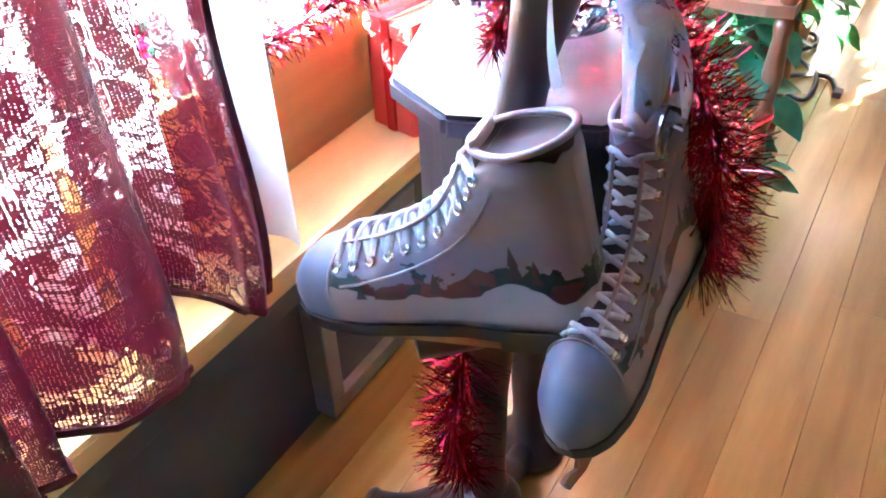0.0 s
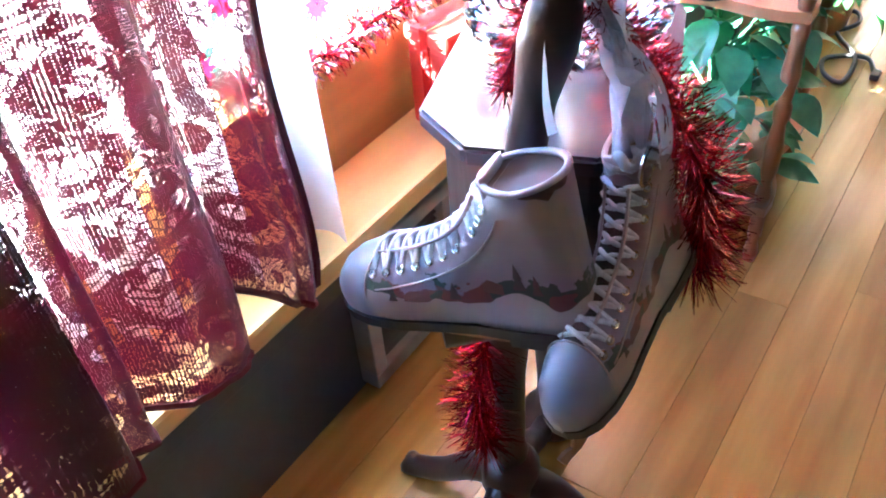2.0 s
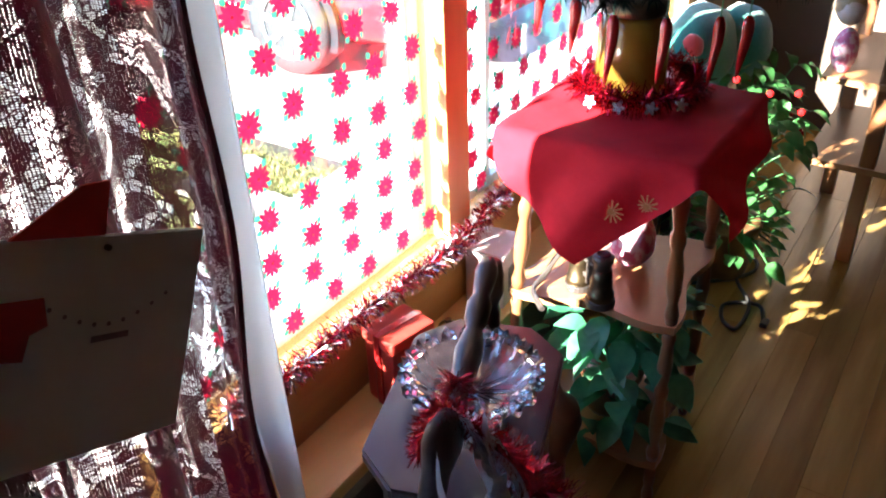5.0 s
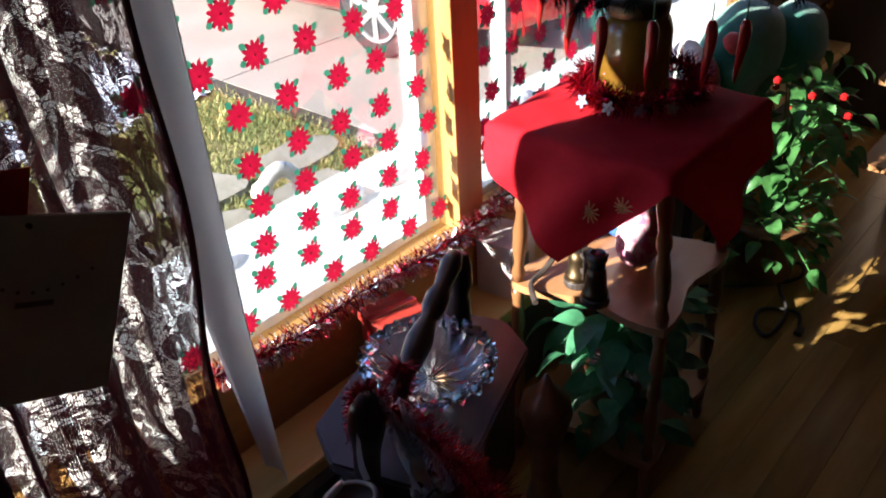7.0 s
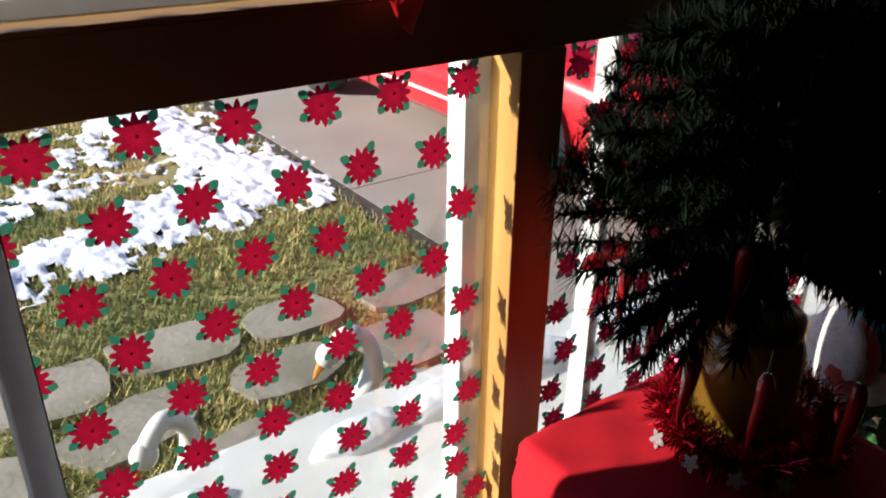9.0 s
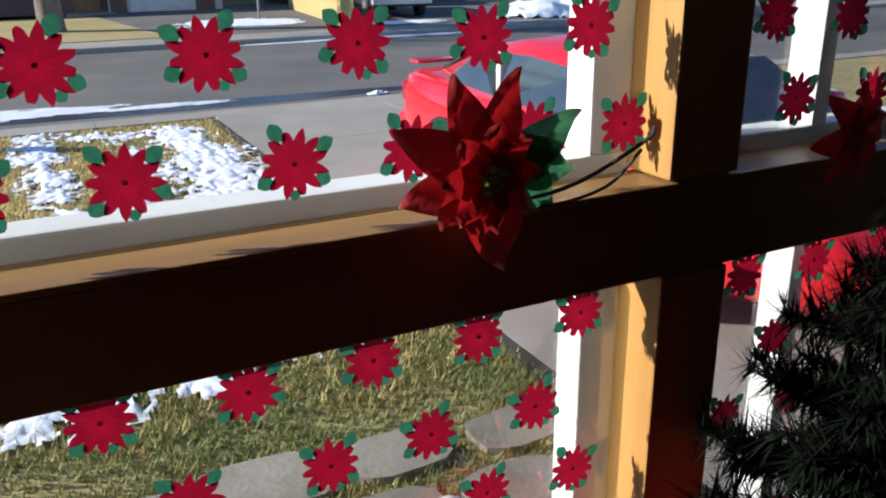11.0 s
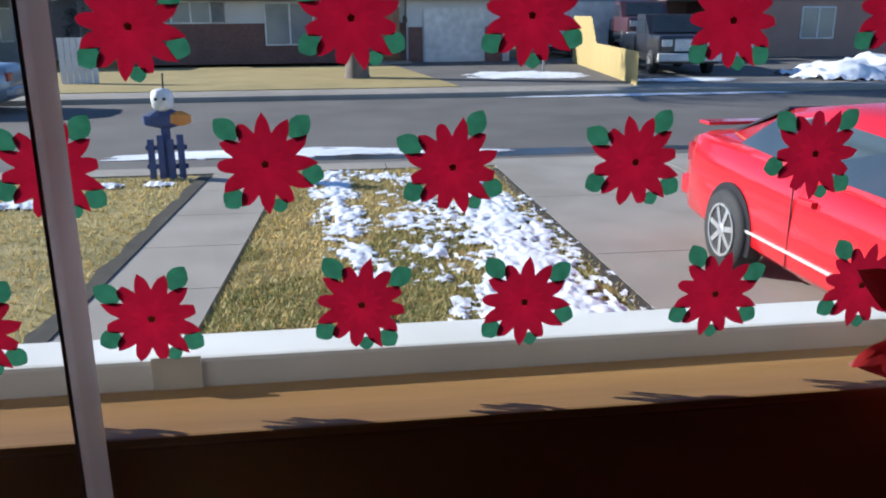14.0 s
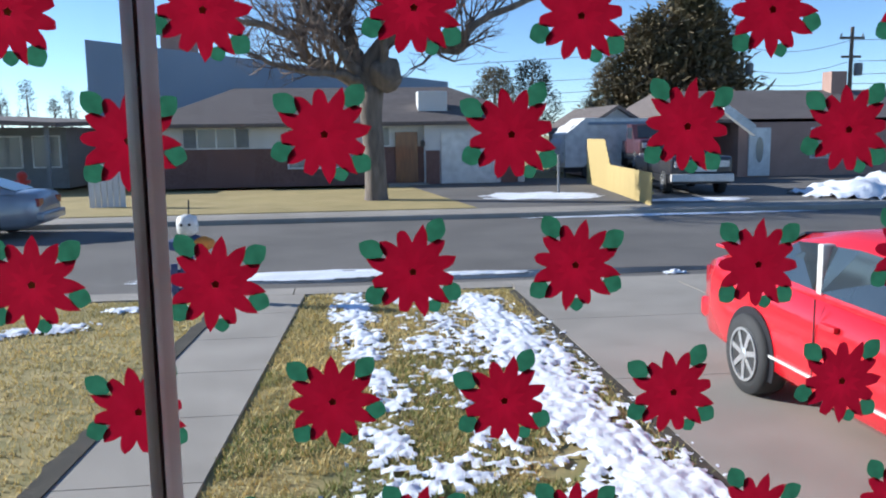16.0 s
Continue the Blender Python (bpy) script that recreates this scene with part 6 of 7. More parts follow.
def skate(m, label, seed):
    s = thing("ice_skate", label, "ice skate", m, "pair of painted ice skates")
    rng = random.Random(seed)
    verts, faces = [], []
    xs = [0.257 * (0.5 - 0.5 * math.cos(math.pi * k / 40)) for k in range(41)]
    nk = 12
    for x in xs:
        h = lerp_table(TOP, x)
        ring = []
        for k in range(nk + 1):
            z = h * k / nk
            ring.append((x, half_width(x, z), z))
        verts += ring + [(a, -b, c) for a, b, c in ring[::-1]]
    nr = 2 * (nk + 1)
    for i in range(40):
        for k in range(nr):
            a, b = i * nr + k, i * nr + (k + 1) % nr
            if k == nk and xs[i] > 0.006 and xs[i + 1] < 0.060:
                continue
            faces.append((a, b, b + nr, a + nr))
    faces += [tuple(range(nr)), tuple(range(40 * nr, 41 * nr))[::-1]]
    bm = raw(verts, faces)
    bmesh.ops.remove_doubles(bm, verts=bm.verts, dist=0.0004)
    bmesh.ops.recalc_face_normals(bm, faces=bm.faces)
    part("boot", bm, M["skate"], s, "white leather boot painted with a winter scene", smooth=True)
    rim_c = [Vector((0.034 + 0.035 * math.cos(a), 0.029 * math.sin(a), 0.160 - 0.006 * math.cos(a) * (math.cos(a) < 0) + 0.002)) for a in np.linspace(0, 2 * math.pi, 30)]
    part("collar", tube(rim_c, 0.0032, 8), M["leather"], s, "padded pale collar", smooth=True)
    part("lining", lathe([(1.0, 0.001), (0.955, 0.002), (0.92, -0.006), (0.88, -0.03), (0.84, -0.06), (0.05, -0.066)], 24, pose(0.034, 0, 0.160) @ Matrix.Diagonal((0.034, 0.0265, 1, 1))), M["lining"], s, "brown inner lining", smooth=True)
    out = [(x, half_width(x, 0.004) + 0.003) for x in xs] + [(x, -half_width(x, 0.004) - 0.003) for x in xs[::-1]]
    part("sole", prism(out, -0.010, 0.002), M["sole"], s, "black sole")
    part("heel_block", prism([(0.002, -0.026), (0.07, -0.028), (0.075, 0.028), (0.002, 0.026)], -0.030, -0.009), M["sole"], s, "black heel block")
    bl = bmesh.new()
    prof = [(-0.02, -0.045), (0.0, -0.058), (0.24, -0.058), (0.268, -0.046), (0.272, -0.03), (0.262, -0.032), (0.25, -0.042), (0.235, -0.018), (0.17, -0.018), (0.155, -0.036), (0.085, -0.036), (0.07, -0.028), (0.01, -0.028), (-0.01, -0.038)]
    prism_into(bl, prof, -0.0022, 0.0022, pose(0, 0, 0, 90))
    box_into(bl, (0.165, -0.022, -0.02), (0.24, 0.022, -0.011), 0.002)
    part("blade", bl, M["blade"], s, "worn brownish steel blade")
    # throat, tongue and lacing
    line = [(0.196, 0.0660), (0.181, 0.0690), (0.166, 0.0730), (0.151, 0.0775), (0.137, 0.0835), (0.123, 0.0905), (0.110, 0.0995), (0.099, 0.1095), (0.089, 0.1225), (0.081, 0.135), (0.074, 0.148)]
    tv, tf = [], []
    for x, z in line:
        for yv, dz in ((-0.013, -0.0005), (-0.006, 0.002), (0.006, 0.002), (0.013, -0.0005)):
            tv.append((x + 0.002, yv, z + dz))
    for i in range(len(line) - 1):
        for k in range(3):
            tf.append((i * 4 + k, i * 4 + k + 1, i * 4 + k + 5, i * 4 + k + 4))
    part("tongue", raw(tv, tf), M["pine_paint"], s, "dark tongue under the laces", smooth=True)
    part("tongue_tip", prism([(0.062 + 0.004 * math.cos(a), 0.020 * math.sin(a)) for a in np.linspace(0, 6.0, 18)], 0.145, 0.169), M["leather"], s, smooth=True)
    for sgn in (-1, 1):
        part("eyelet_flap", tube([(x + 0.001, sgn * 0.0135, z + 0.0005) for x, z in line], 0.0022, 6), M["leather"], s)
    def inward(i, off):
        (xa, za), (xb, zb) = line[max(0, i - 1)], line[min(len(line) - 1, i + 1)]
        d = Vector((xb - xa, 0, zb - za)).normalized()
        q = Vector((line[i][0], 0, line[i][1])) + Vector((-d.z, 0, d.x)) * off
        return q, Vector((d.z, 0, -d.x))

    def eyelet_at(i, sgn):
        q, out_dir = inward(i, 0.013)
        nrm = Vector((0, 0.8 * sgn, 0)) + out_dir * 0.6
        q.y = sgn * (half_width(q.x, q.z) + 0.0004)
        return Matrix.Translation(q) @ nrm.to_track_quat("Z", "Y").to_matrix().to_4x4()

    for sgn in (-1, 1):
        seam = []
        for i in range(len(line)):
            q, _ = inward(i, 0.027)
            seam.append((q.x, sgn * (half_width(q.x, q.z) + 0.0002), q.z))
        part("facing_seam", tube(seam, 0.0011, 6), M["leather"], s, smooth=True)
    part("toe_seam", tube([(0.203 - 0.006 * math.cos(a) ** 2, 0.0395 * math.sin(a), 0.005 + 0.0595 * max(0.0, math.cos(a)) ** 0.55) for a in np.linspace(-1.5, 1.5, 25)], 0.0011, 6), M["leather"], s, smooth=True)
    eye = None
    for i, (x, z) in enumerate(line):
        for sgn in (-1, 1):
            p = eyelet_at(i, sgn)
            if eye is None:
                eye = part("eyelet", lathe([(0.0050, -0.001), (0.0050, 0.0014), (0.0038, 0.0022), (0.0026, 0.0016), (0.0022, 0.0002)], 12), M["eyelet"], s)
                eye.matrix_basis = p
                eye_mesh = eye.data
            else:
                e = new("eyelet", eye_mesh)
                e.parent, e.matrix_basis = s, p
    for i in range(len(line) - 1):
        (x0, z0), (x1, z1) = line[i], line[i + 1]
        for sgn in (-1, 1):
            mid = Vector(((x0 + x1) / 2 + 0.003, 0, (z0 + z1) / 2 + 0.0045 + 0.001 * sgn))
            e0, e1 = eyelet_at(i, sgn).translation, eyelet_at(i + 1, -sgn).translation
            lp = spline([e0, e0.lerp(mid, 0.55) + (mid - e0).length * 0.1 * Vector((0.3, 0, 1)), mid, e1.lerp(mid, 0.55) + (mid - e1).length * 0.1 * Vector((0.3, 0, 1)), e1], 8)
            bm = bmesh.new()
            tube_into(bm, lp, 0.003, 6)
            part("lace", bm, M["lace_white"], s, smooth=True)
    # stitching and a few painted pines on both sides
    for sgn in (-1, 1):
        for x0, z0, hgt, ww, mt in ((0.05, 0.05, 0.032, 0.012, "pine_paint"), (0.035, 0.045, 0.024, 0.010, "pine_paint"), (0.075, 0.042, 0.016, 0.02, "brown_paint"), (0.11, 0.036, 0.02, 0.012, "pine_paint"), (0.15, 0.03, 0.012, 0.022, "brown_paint"), (0.172, 0.03, 0.018, 0.009, "pine_paint")):
            pv = []
            shape = [(-0.5, 0), (0.5, 0), (0.22, 0.4), (0.34, 0.4), (0.0, 1.0), (-0.34, 0.4), (-0.22, 0.4)] if mt == "pine_paint" else [(-0.5, 0), (0.5, 0), (0.5, 0.6), (0.2, 1.0), (-0.5, 0.75)]
            for a, c in shape:
                x, z = x0 + a * ww, z0 + c * hgt
                pv.append((x, sgn * (half_width(x, z) + 0.0009), z))
            cx = Vector((x0, sgn * (half_width(x0, z0 + 0.4 * hgt) + 0.0012), z0 + 0.4 * hgt))
            part("painted_motif", raw(pv + [tuple(cx)], [(k, (k + 1) % len(pv), len(pv)) for k in range(len(pv))]), M[mt], s)
    return s


def frame_of(heel, toe, up):
    heel, toe, up = Vector(heel), Vector(toe), Vector(up)
    x = (toe - heel).normalized()
    y = up.cross(x).normalized()
    z = x.cross(y)
    return Matrix(((x.x, y.x, z.x, heel.x), (x.y, y.y, z.y, heel.y), (x.z, y.z, z.z, heel.z), (0, 0, 0, 1)))


skate(frame_of((0.598, 0.262, 0.490), (0.566, 0.540, 0.425), (-0.05, 0.1, 1)) @ Matrix.Diagonal((1.05, 1.06, 0.89, 1)), "painted white ice skate hung with its toe towards the window", 1)
skate(frame_of((0.743, 0.252, 0.474), (0.515, 0.258, 0.418), (-0.25, 0.16, 0.95)) @ Matrix.Diagonal((0.90, 0.80, 0.92, 1)), "painted white ice skate leaning beside its mate", 2)

st = thing("skate_stand", "dark turned wooden stand with curved feet and a cross bar", "stand", pose(0.655, 0.39, 0))
part("post", tube(spline([(0, 0, 0.05), (0.002, 0, 0.16), (-0.002, -0.005, 0.4), (-0.012, -0.03, 0.6), (-0.03, -0.07, 0.765)], 24), [0.024, 0.028, 0.024, 0.019, 0.018, 0.022, 0.018, 0.018, 0.018, 0.018, 0.021, 0.024, 0.021, 0.018, 0.018, 0.018, 0.02, 0.018, 0.018, 0.018, 0.018, 0.021, 0.024, 0.022, 0.012], 14), M["dark_wood"], st, smooth=True)
part("cross_bar", tube([(-0.055, 0.045, 0.372), (0.0, -0.01, 0.375), (0.04, -0.10, 0.378)], [0.016, 0.02, 0.016], 10), M["dark_wood"], st, smooth=True)
for a in (96, 190, 285, 10):
    pts = spline([(0.0, 0, 0.085), (0.05, 0, 0.075), (0.10, 0, 0.035), (0.145, 0, 0.016), (0.165, 0, 0.02)], 14)
    bm = tube(pts, [0.024, 0.023, 0.022, 0.021, 0.02, 0.019, 0.018, 0.017, 0.017, 0.016, 0.016, 0.016, 0.017, 0.017, 0.012], 10)
    bmesh.ops.transform(bm, matrix=pose(0, 0, 0, 0, 0, a), verts=bm.verts)
    part("foot", bm, M["dark_wood"], st, smooth=True)
part("collar", lathe([(0.03, 0.06), (0.038, 0.075), (0.038, 0.11), (0.028, 0.125)], 16), M["dark_wood"], st, smooth=True)

rng = random.Random(41)
tr = thing("red_tinsel", "bushy red tinsel garland wound about the skate stand", "tinsel", pose(0, 0, 0))
w1 = spline([(0.66, 0.39, 0.64), (0.65, 0.37, 0.70), (0.63, 0.33, 0.765), (0.665, 0.29, 0.715), (0.70, 0.26, 0.645), (0.735, 0.235, 0.56), (0.755, 0.23, 0.48), (0.765, 0.235, 0.42)], 40)
part("foil_fringe", tinsel(w1, 0.05, 4200, rng, 0.0006, lambda u: 0.42 + 0.58 * max(0, min(1, (u - 0.35) * 2.6))), M["tinsel_red"], tr)
part("core", tube(w1, 0.003, 6), M["tinsel_red"], tr)
w2 = spline([(0.635, 0.405, 0.35), (0.625, 0.412, 0.28), (0.622, 0.41, 0.22), (0.63, 0.408, 0.165)], 16)
tr2 = thing("red_tinsel", "end of red tinsel tied low on the stand", "tinsel", pose(0, 0, 0))
part("foil_fringe", tinsel(w2, 0.046, 1300, rng, 0.0006), M["tinsel_red"], tr2)
part("core", tube(w2, 0.003, 6), M["tinsel_red"], tr2)
w3 = spline([(0.70, 0.37, 0.665), (0.735, 0.385, 0.685), (0.75, 0.39, 0.70)], 8)
tr3 = thing("red_tinsel", "short red tinsel wrapped on the wooden handle", "tinsel", pose(0, 0, 0))
part("foil_fringe", tinsel(w3, 0.032, 600, rng, 0.0006), M["tinsel_red"], tr3)
part("core", tube(w3, 0.003, 6), M["tinsel_red"], tr3)

rb = thing("ribbon_bundle", "pale blue ribbon with crinkled clear wrap hanging over the skates", "ribbon", pose(0, 0, 0))


def ribbon_strip(pts, width, twist):
    p = spline(pts, 26)
    v, f = [], []
    for k, q in enumerate(p):
        d = (p[min(k + 1, 26)] - p[max(k - 1, 0)]).normalized()
        sd = Matrix.Rotation(twist * k / 26, 3, d) @ d.orthogonal().normalized() * width
        v += [q - sd, q + sd]
        if k:
            f.append((2 * k - 2, 2 * k - 1, 2 * k + 1, 2 * k))
    return raw(v, f)


part("strip", ribbon_strip([(0.635, 0.325, 0.765), (0.640, 0.295, 0.74), (0.645, 0.275, 0.69), (0.655, 0.262, 0.64), (0.67, 0.262, 0.58)], 0.006, 2.2), M["ribbon"], rb, smooth=True)
part("strip", ribbon_strip([(0.64, 0.32, 0.76), (0.65, 0.29, 0.72), (0.665, 0.262, 0.68), (0.68, 0.25, 0.62), (0.69, 0.255, 0.57)], 0.006, -2.5), M["ribbon"], rb, smooth=True)
part("strip", ribbon_strip([(0.63, 0.33, 0.765), (0.61, 0.325, 0.72), (0.603, 0.32, 0.68), (0.605, 0.315, 0.65)], 0.004, 1.5), M["ribbon"], rb, smooth=True)
M["white_wrap"] = mat("white_plastic_wrap", (0.80, 0.82, 0.86), 0.25, (0.62, 0.68, 0.80), scale=70, through_light=0.35, bump=0.3, bump_scale=200, coat=0.4)
rng = random.Random(3)
for k in range(11):
    a0 = Vector((0.64 + rng.uniform(-0.012, 0.02), 0.305 + rng.uniform(-0.02, 0.015), 0.765 - 0.012 * (k % 4)))
    a1 = Vector((0.652 + rng.uniform(-0.02, 0.025), 0.272 + rng.uniform(-0.014, 0.02), 0.685 + rng.uniform(-0.02, 0.02)))
    a2 = Vector((0.668 + rng.uniform(-0.02, 0.025), 0.262 + rng.uniform(-0.01, 0.02), 0.60 + rng.uniform(-0.03, 0.03)))
    kink = [q + Vector([rng.uniform(-0.006, 0.006) for _ in range(3)]) for q in (a0, a0.lerp(a1, 0.35), a0.lerp(a1, 0.7), a1, a1.lerp(a2, 0.5), a2)]
    part("wrap", ribbon_strip(kink, rng.uniform(0.006, 0.012), rng.uniform(-4, 4)), M["white_wrap"] if k % 3 else M["clear_wrap"], rb, "crinkled white plastic wrap", smooth=True)
part("bow_knot", tube([Vector((0.655 + 0.013 * math.cos(a), 0.27 + 0.01 * math.sin(a), 0.615 + 0.004 * math.sin(3 * a))) for a in np.linspace(0, 6.3, 18)], 0.005, 7), M["white_wrap"], rb, smooth=True)
part("silver_loop", tube([Vector((0.655 + 0.014 * math.cos(a), 0.255, 0.61 + 0.018 * math.sin(a))) for a in np.linspace(0, 6.3, 18)], 0.002, 5), M["eyelet"], rb)

# octagonal table, crystal bowl and turned handle
T = pose(0.822, 0.4175, 0, 0, 0, 18.7)
tb = thing("octagonal_table", "small dark box table with a clipped-corner top", "table", T)
u, v, cu_ = 0.188, 0.118, 0.058
octo = [(-u + cu_, -v), (u - cu_, -v), (u, -v + cu_), (u, v - cu_), (u - cu_, v), (-u + cu_, v), (-u, v - cu_), (-u, -v + cu_)]
M["table_top"] = wood("mauve_brown_wood", (0.085, 0.062, 0.066), (0.05, 0.036, 0.04), "x", 0.3)
bm = prism(octo, 0.575, 0.595)
bmesh.ops.bevel(bm, geom=[e for e in bm.edges], offset=0.004, segments=2, affect="EDGES")
part("tabletop", bm, M["table_top"], tb, "smooth mauve-brown wooden top")
o2 = [(x * 0.86, y * 0.84) for x, y in octo]
part("body", prism(o2, 0.36, 0.573), M["dark_wood"], tb, "dark box body")
part("pedestal", lathe([(0.045, 0.0), (0.05, 0.006), (0.045, 0.02), (0.026, 0.03), (0.022, 0.08), (0.028, 0.18), (0.022, 0.3), (0.04, 0.345), (0.04, 0.358)], 18), M["dark_wood"], tb, smooth=True)
part("door_panel", box((-0.10, -v * 0.84 - 0.006, 0.38), (0.10, -v * 0.84 - 0.001, 0.55), 0.003), M["dark_wood"], tb)

bo = thing("crystal_bowl", "cut crystal bowl with a starburst base", "bowl", pose(0.825, 0.415, 0.5955))
nf = 20
bm = bmesh.new()
lathe_into(bm, [(0.035, 0.0), (0.05, 0.004), (0.066, 0.014), (0.084, 0.032), (0.096, 0.052), (0.098, 0.054), (0.088, 0.05), (0.072, 0.030), (0.055, 0.016), (0.03, 0.010), (0.004, 0.009)], nf * 2, None,
           lambda a, z: 1 + (0.07 * (1 if round(a / (math.pi / nf)) % 2 else -0.4)) * min(1, z / 0.05))
part("bowl", bm, M["crystal"], bo)
for k in range(nf):
    p = lathe([(0.0125, 0), (0.010, 0.010), (0.0005, 0.022)], 4, pose(0, 0, 0, 0, 0, 360 / nf * k) @ pose(0.088, 0, 0.040, 0, 42))
    part("cut_point", p, M["crystal"], bo)
for k in range(12):
    part("star_ray", prism([(0.004, -0.0015), (0.05, -0.004), (0.062, 0), (0.05, 0.004), (0.004, 0.0015)], 0.0105, 0.0145, pose(0, 0, 0, 0, 0, 30 * k)), M["crystal"], bo)

hd = thing("turned_handle", "dark turned wooden handle propped over the bowl", "carved handle", pose(0, 0, 0))
a, b = Vector((0.70, 0.365, 0.668)), Vector((0.948, 0.458, 0.752))
prof = [(0.012, 0.0), (0.016, 0.02), (0.011, 0.05), (0.017, 0.08), (0.02, 0.11), (0.014, 0.14), (0.011, 0.15), (0.017, 0.165), (0.018, 0.19), (0.012, 0.205), (0.015, 0.23), (0.017, 0.25), (0.012, 0.27), (0.004, 0.278)]
part("upper_spindle", lathe(prof, 14, look(a, a - (b - a))), M["dark_wood"], hd, smooth=True)
a2, b2 = Vector((0.955, 0.455, 0.742)), Vector((0.955, 0.47, 0.5955))
part("lower_spindle", lathe([(0.011, 0), (0.017, 0.02), (0.02, 0.05), (0.014, 0.075), (0.018, 0.09), (0.021, 0.12), (0.02, 0.1465)], 14, look(a2, a2 - (b2 - a2))), M["dark_wood"], hd, smooth=True)

# ---- shelf stand with its things ----
FLc, FRc, BRc, BLc = (1.270, 0.585), (1.310, 0.285), (1.612, 0.312), (1.585, 0.605)
ss = thing("shelf_stand", "three-tier wooden shelf stand with turned posts", "shelf", pose(0, 0, 0))


def wavy(corners, amp, n=9):
    out = []
    for k in range(4):
        p, q = Vector(corners[k]), Vector(corners[(k + 1) % 4])
        nrm = Vector(((q - p).y, -(q - p).x)).normalized()
        for i in range(n):
            t = i / n
            out.append(tuple(p.lerp(q, t) + nrm * amp * math.sin(math.pi * t) * math.cos(2 * math.pi * t)))
    return out


loop = [FLc, FRc, BRc, BLc]
for z in (0.105, 0.452):
    bm = prism(wavy([(x + (0.012 if x > 1.4 else -0.012), y + (0.012 if y > 0.4 else -0.012)) for x, y in loop], 0.018), z, z + 0.017)
    part("shelf_board", bm, M["shelf"], ss)
part("top_board", prism([(1.195, 0.562), (1.215, 0.262), (1.535, 0.285), (1.515, 0.575)], 0.825, 0.842), M["shelf"], ss)
tops = [(1.235, 0.54), (1.262, 0.285), (1.52, 0.30), (1.50, 0.56)]
for (x0, y0), (x1, y1) in zip(loop, tops):
    prof = [(0.010, 0.0), (0.013, 0.02), (0.009, 0.045), (0.012, 0.06), (0.012, 0.104)]
    part("foot", lathe(prof, 12, pose(x0, y0, 0)), M["spindle"], ss, smooth=True)
    for z0, z1, fx, fy, gx, gy in ((0.122, 0.452, x0, y0, x0, y0), (0.469, 0.825, x0, y0, x1, y1)):
        d = z1 - z0
        prof = [(0.011, 0), (0.014, 0.02 * d / 0.33), (0.009, 0.05), (0.014, d * 0.22), (0.015, d * 0.35), (0.010, d * 0.48), (0.014, d * 0.52), (0.014, d * 0.57), (0.010, d * 0.6), (0.015, d * 0.74), (0.011, d * 0.9), (0.014, d * 0.95), (0.011, d)]
        sh = Matrix(((1, 0, (gx - fx) / d, fx), (0, 1, (gy - fy) / d, fy), (0, 0, 1, z0), (0, 0, 0, 1)))
        part("post", lathe(prof, 12, sh), M["spindle"], ss, smooth=True)

cl = thing("red_tablecloth", "red cotton cloth with gold prints draped with its corners hanging", "tablecloth", pose(0, 0, 0))
rect = (1.19, 0.245, 1.54, 0.582)
verts, faces = [], []
n = 56
ccx, ccy = 1.365, 0.42
for i in range(n + 1):
    for j in range(n + 1):
        a_, b_ = (i / n - 0.5) * 0.56, (j / n - 0.5) * 0.56
        px, py = ccx + (a_ - b_) * 0.7071, ccy + (a_ + b_) * 0.7071
        qx, qy = min(max(px, rect[0]), rect[2]), min(max(py, rect[1]), rect[3])
        dx, dy = px - qx, py - qy
        dd = math.hypot(dx, dy)
        z = 0.8455
        if dd > 0:
            ex, ey = dx / dd, dy / dd
            out = 0.010 + 0.02 * min(1, dd / 0.1) + 0.012 * math.sin(py * 38 + px * 22) * min(1, dd / 0.08)
            qx, qy, z = qx + ex * min(dd, out), qy + ey * min(dd, out), 0.8455 - max(0, dd - 0.006)
        verts.append((qx, qy, z + 0.0015 * math.sin(px * 60) * math.sin(py * 50)))
for i in range(n):
    for j in range(n):
        a_ = i * (n + 1) + j
        faces.append((a_, a_ + n + 1, a_ + n + 2, a_ + 1))
part("cloth", raw(verts, faces), M["red_cloth"], cl, smooth=True)
def front_x(y, drop):
    px = rect[0] - drop
    return rect[0] - (0.010 + 0.02 * min(1, drop / 0.1) + 0.012 * math.sin(y * 38 + px * 22) * min(1, drop / 0.08))


for y, drop in ((0.36, 0.09), (0.31, 0.075)):
    for k in range(6):
        part("gold_motif", box((-0.0006, -0.020, -0.0012), (0.0006, 0.020, 0.0012), 0, pose(front_x(y, drop) - 0.002, y, 0.8455 - drop, 30 * k)), M["gold_print"], cl)

jar = thing("amber_jar", "amber glass jar holding the little tree on the cloth", "jar", pose(1.45, 0.46, 0.848))
part("glass", lathe([(0.058, 0), (0.064, 0.006), (0.064, 0.11), (0.058, 0.13), (0.05, 0.138)], 24), M["amber"], jar, smooth=True)
part("lid", lathe([(0.054, 0.1385), (0.056, 0.142), (0.056, 0.158), (0.05, 0.162)], 24), M["brass"], jar, smooth=True)
part("foot_ring", lathe([(0.059, 0.0), (0.0665, 0.003), (0.0665, 0.009), (0.06, 0.012)], 24), M["amber"], jar)
rng = random.Random(51)
wr = thing("tinsel_wreath", "red tinsel wreath with small white stars round the jar", "tinsel", pose(0, 0, 0))
ring = [Vector((1.44 + 0.115 * math.cos(a), 0.44 + 0.10 * math.sin(a), 0.872)) for a in np.linspace(0, 6.28, 40)]
part("foil_fringe", tinsel(ring, 0.034, 2600, rng, 0.0010), M["tinsel_red"], wr)
part("core", tube(ring, 0.004, 6), M["tinsel_red"], wr)
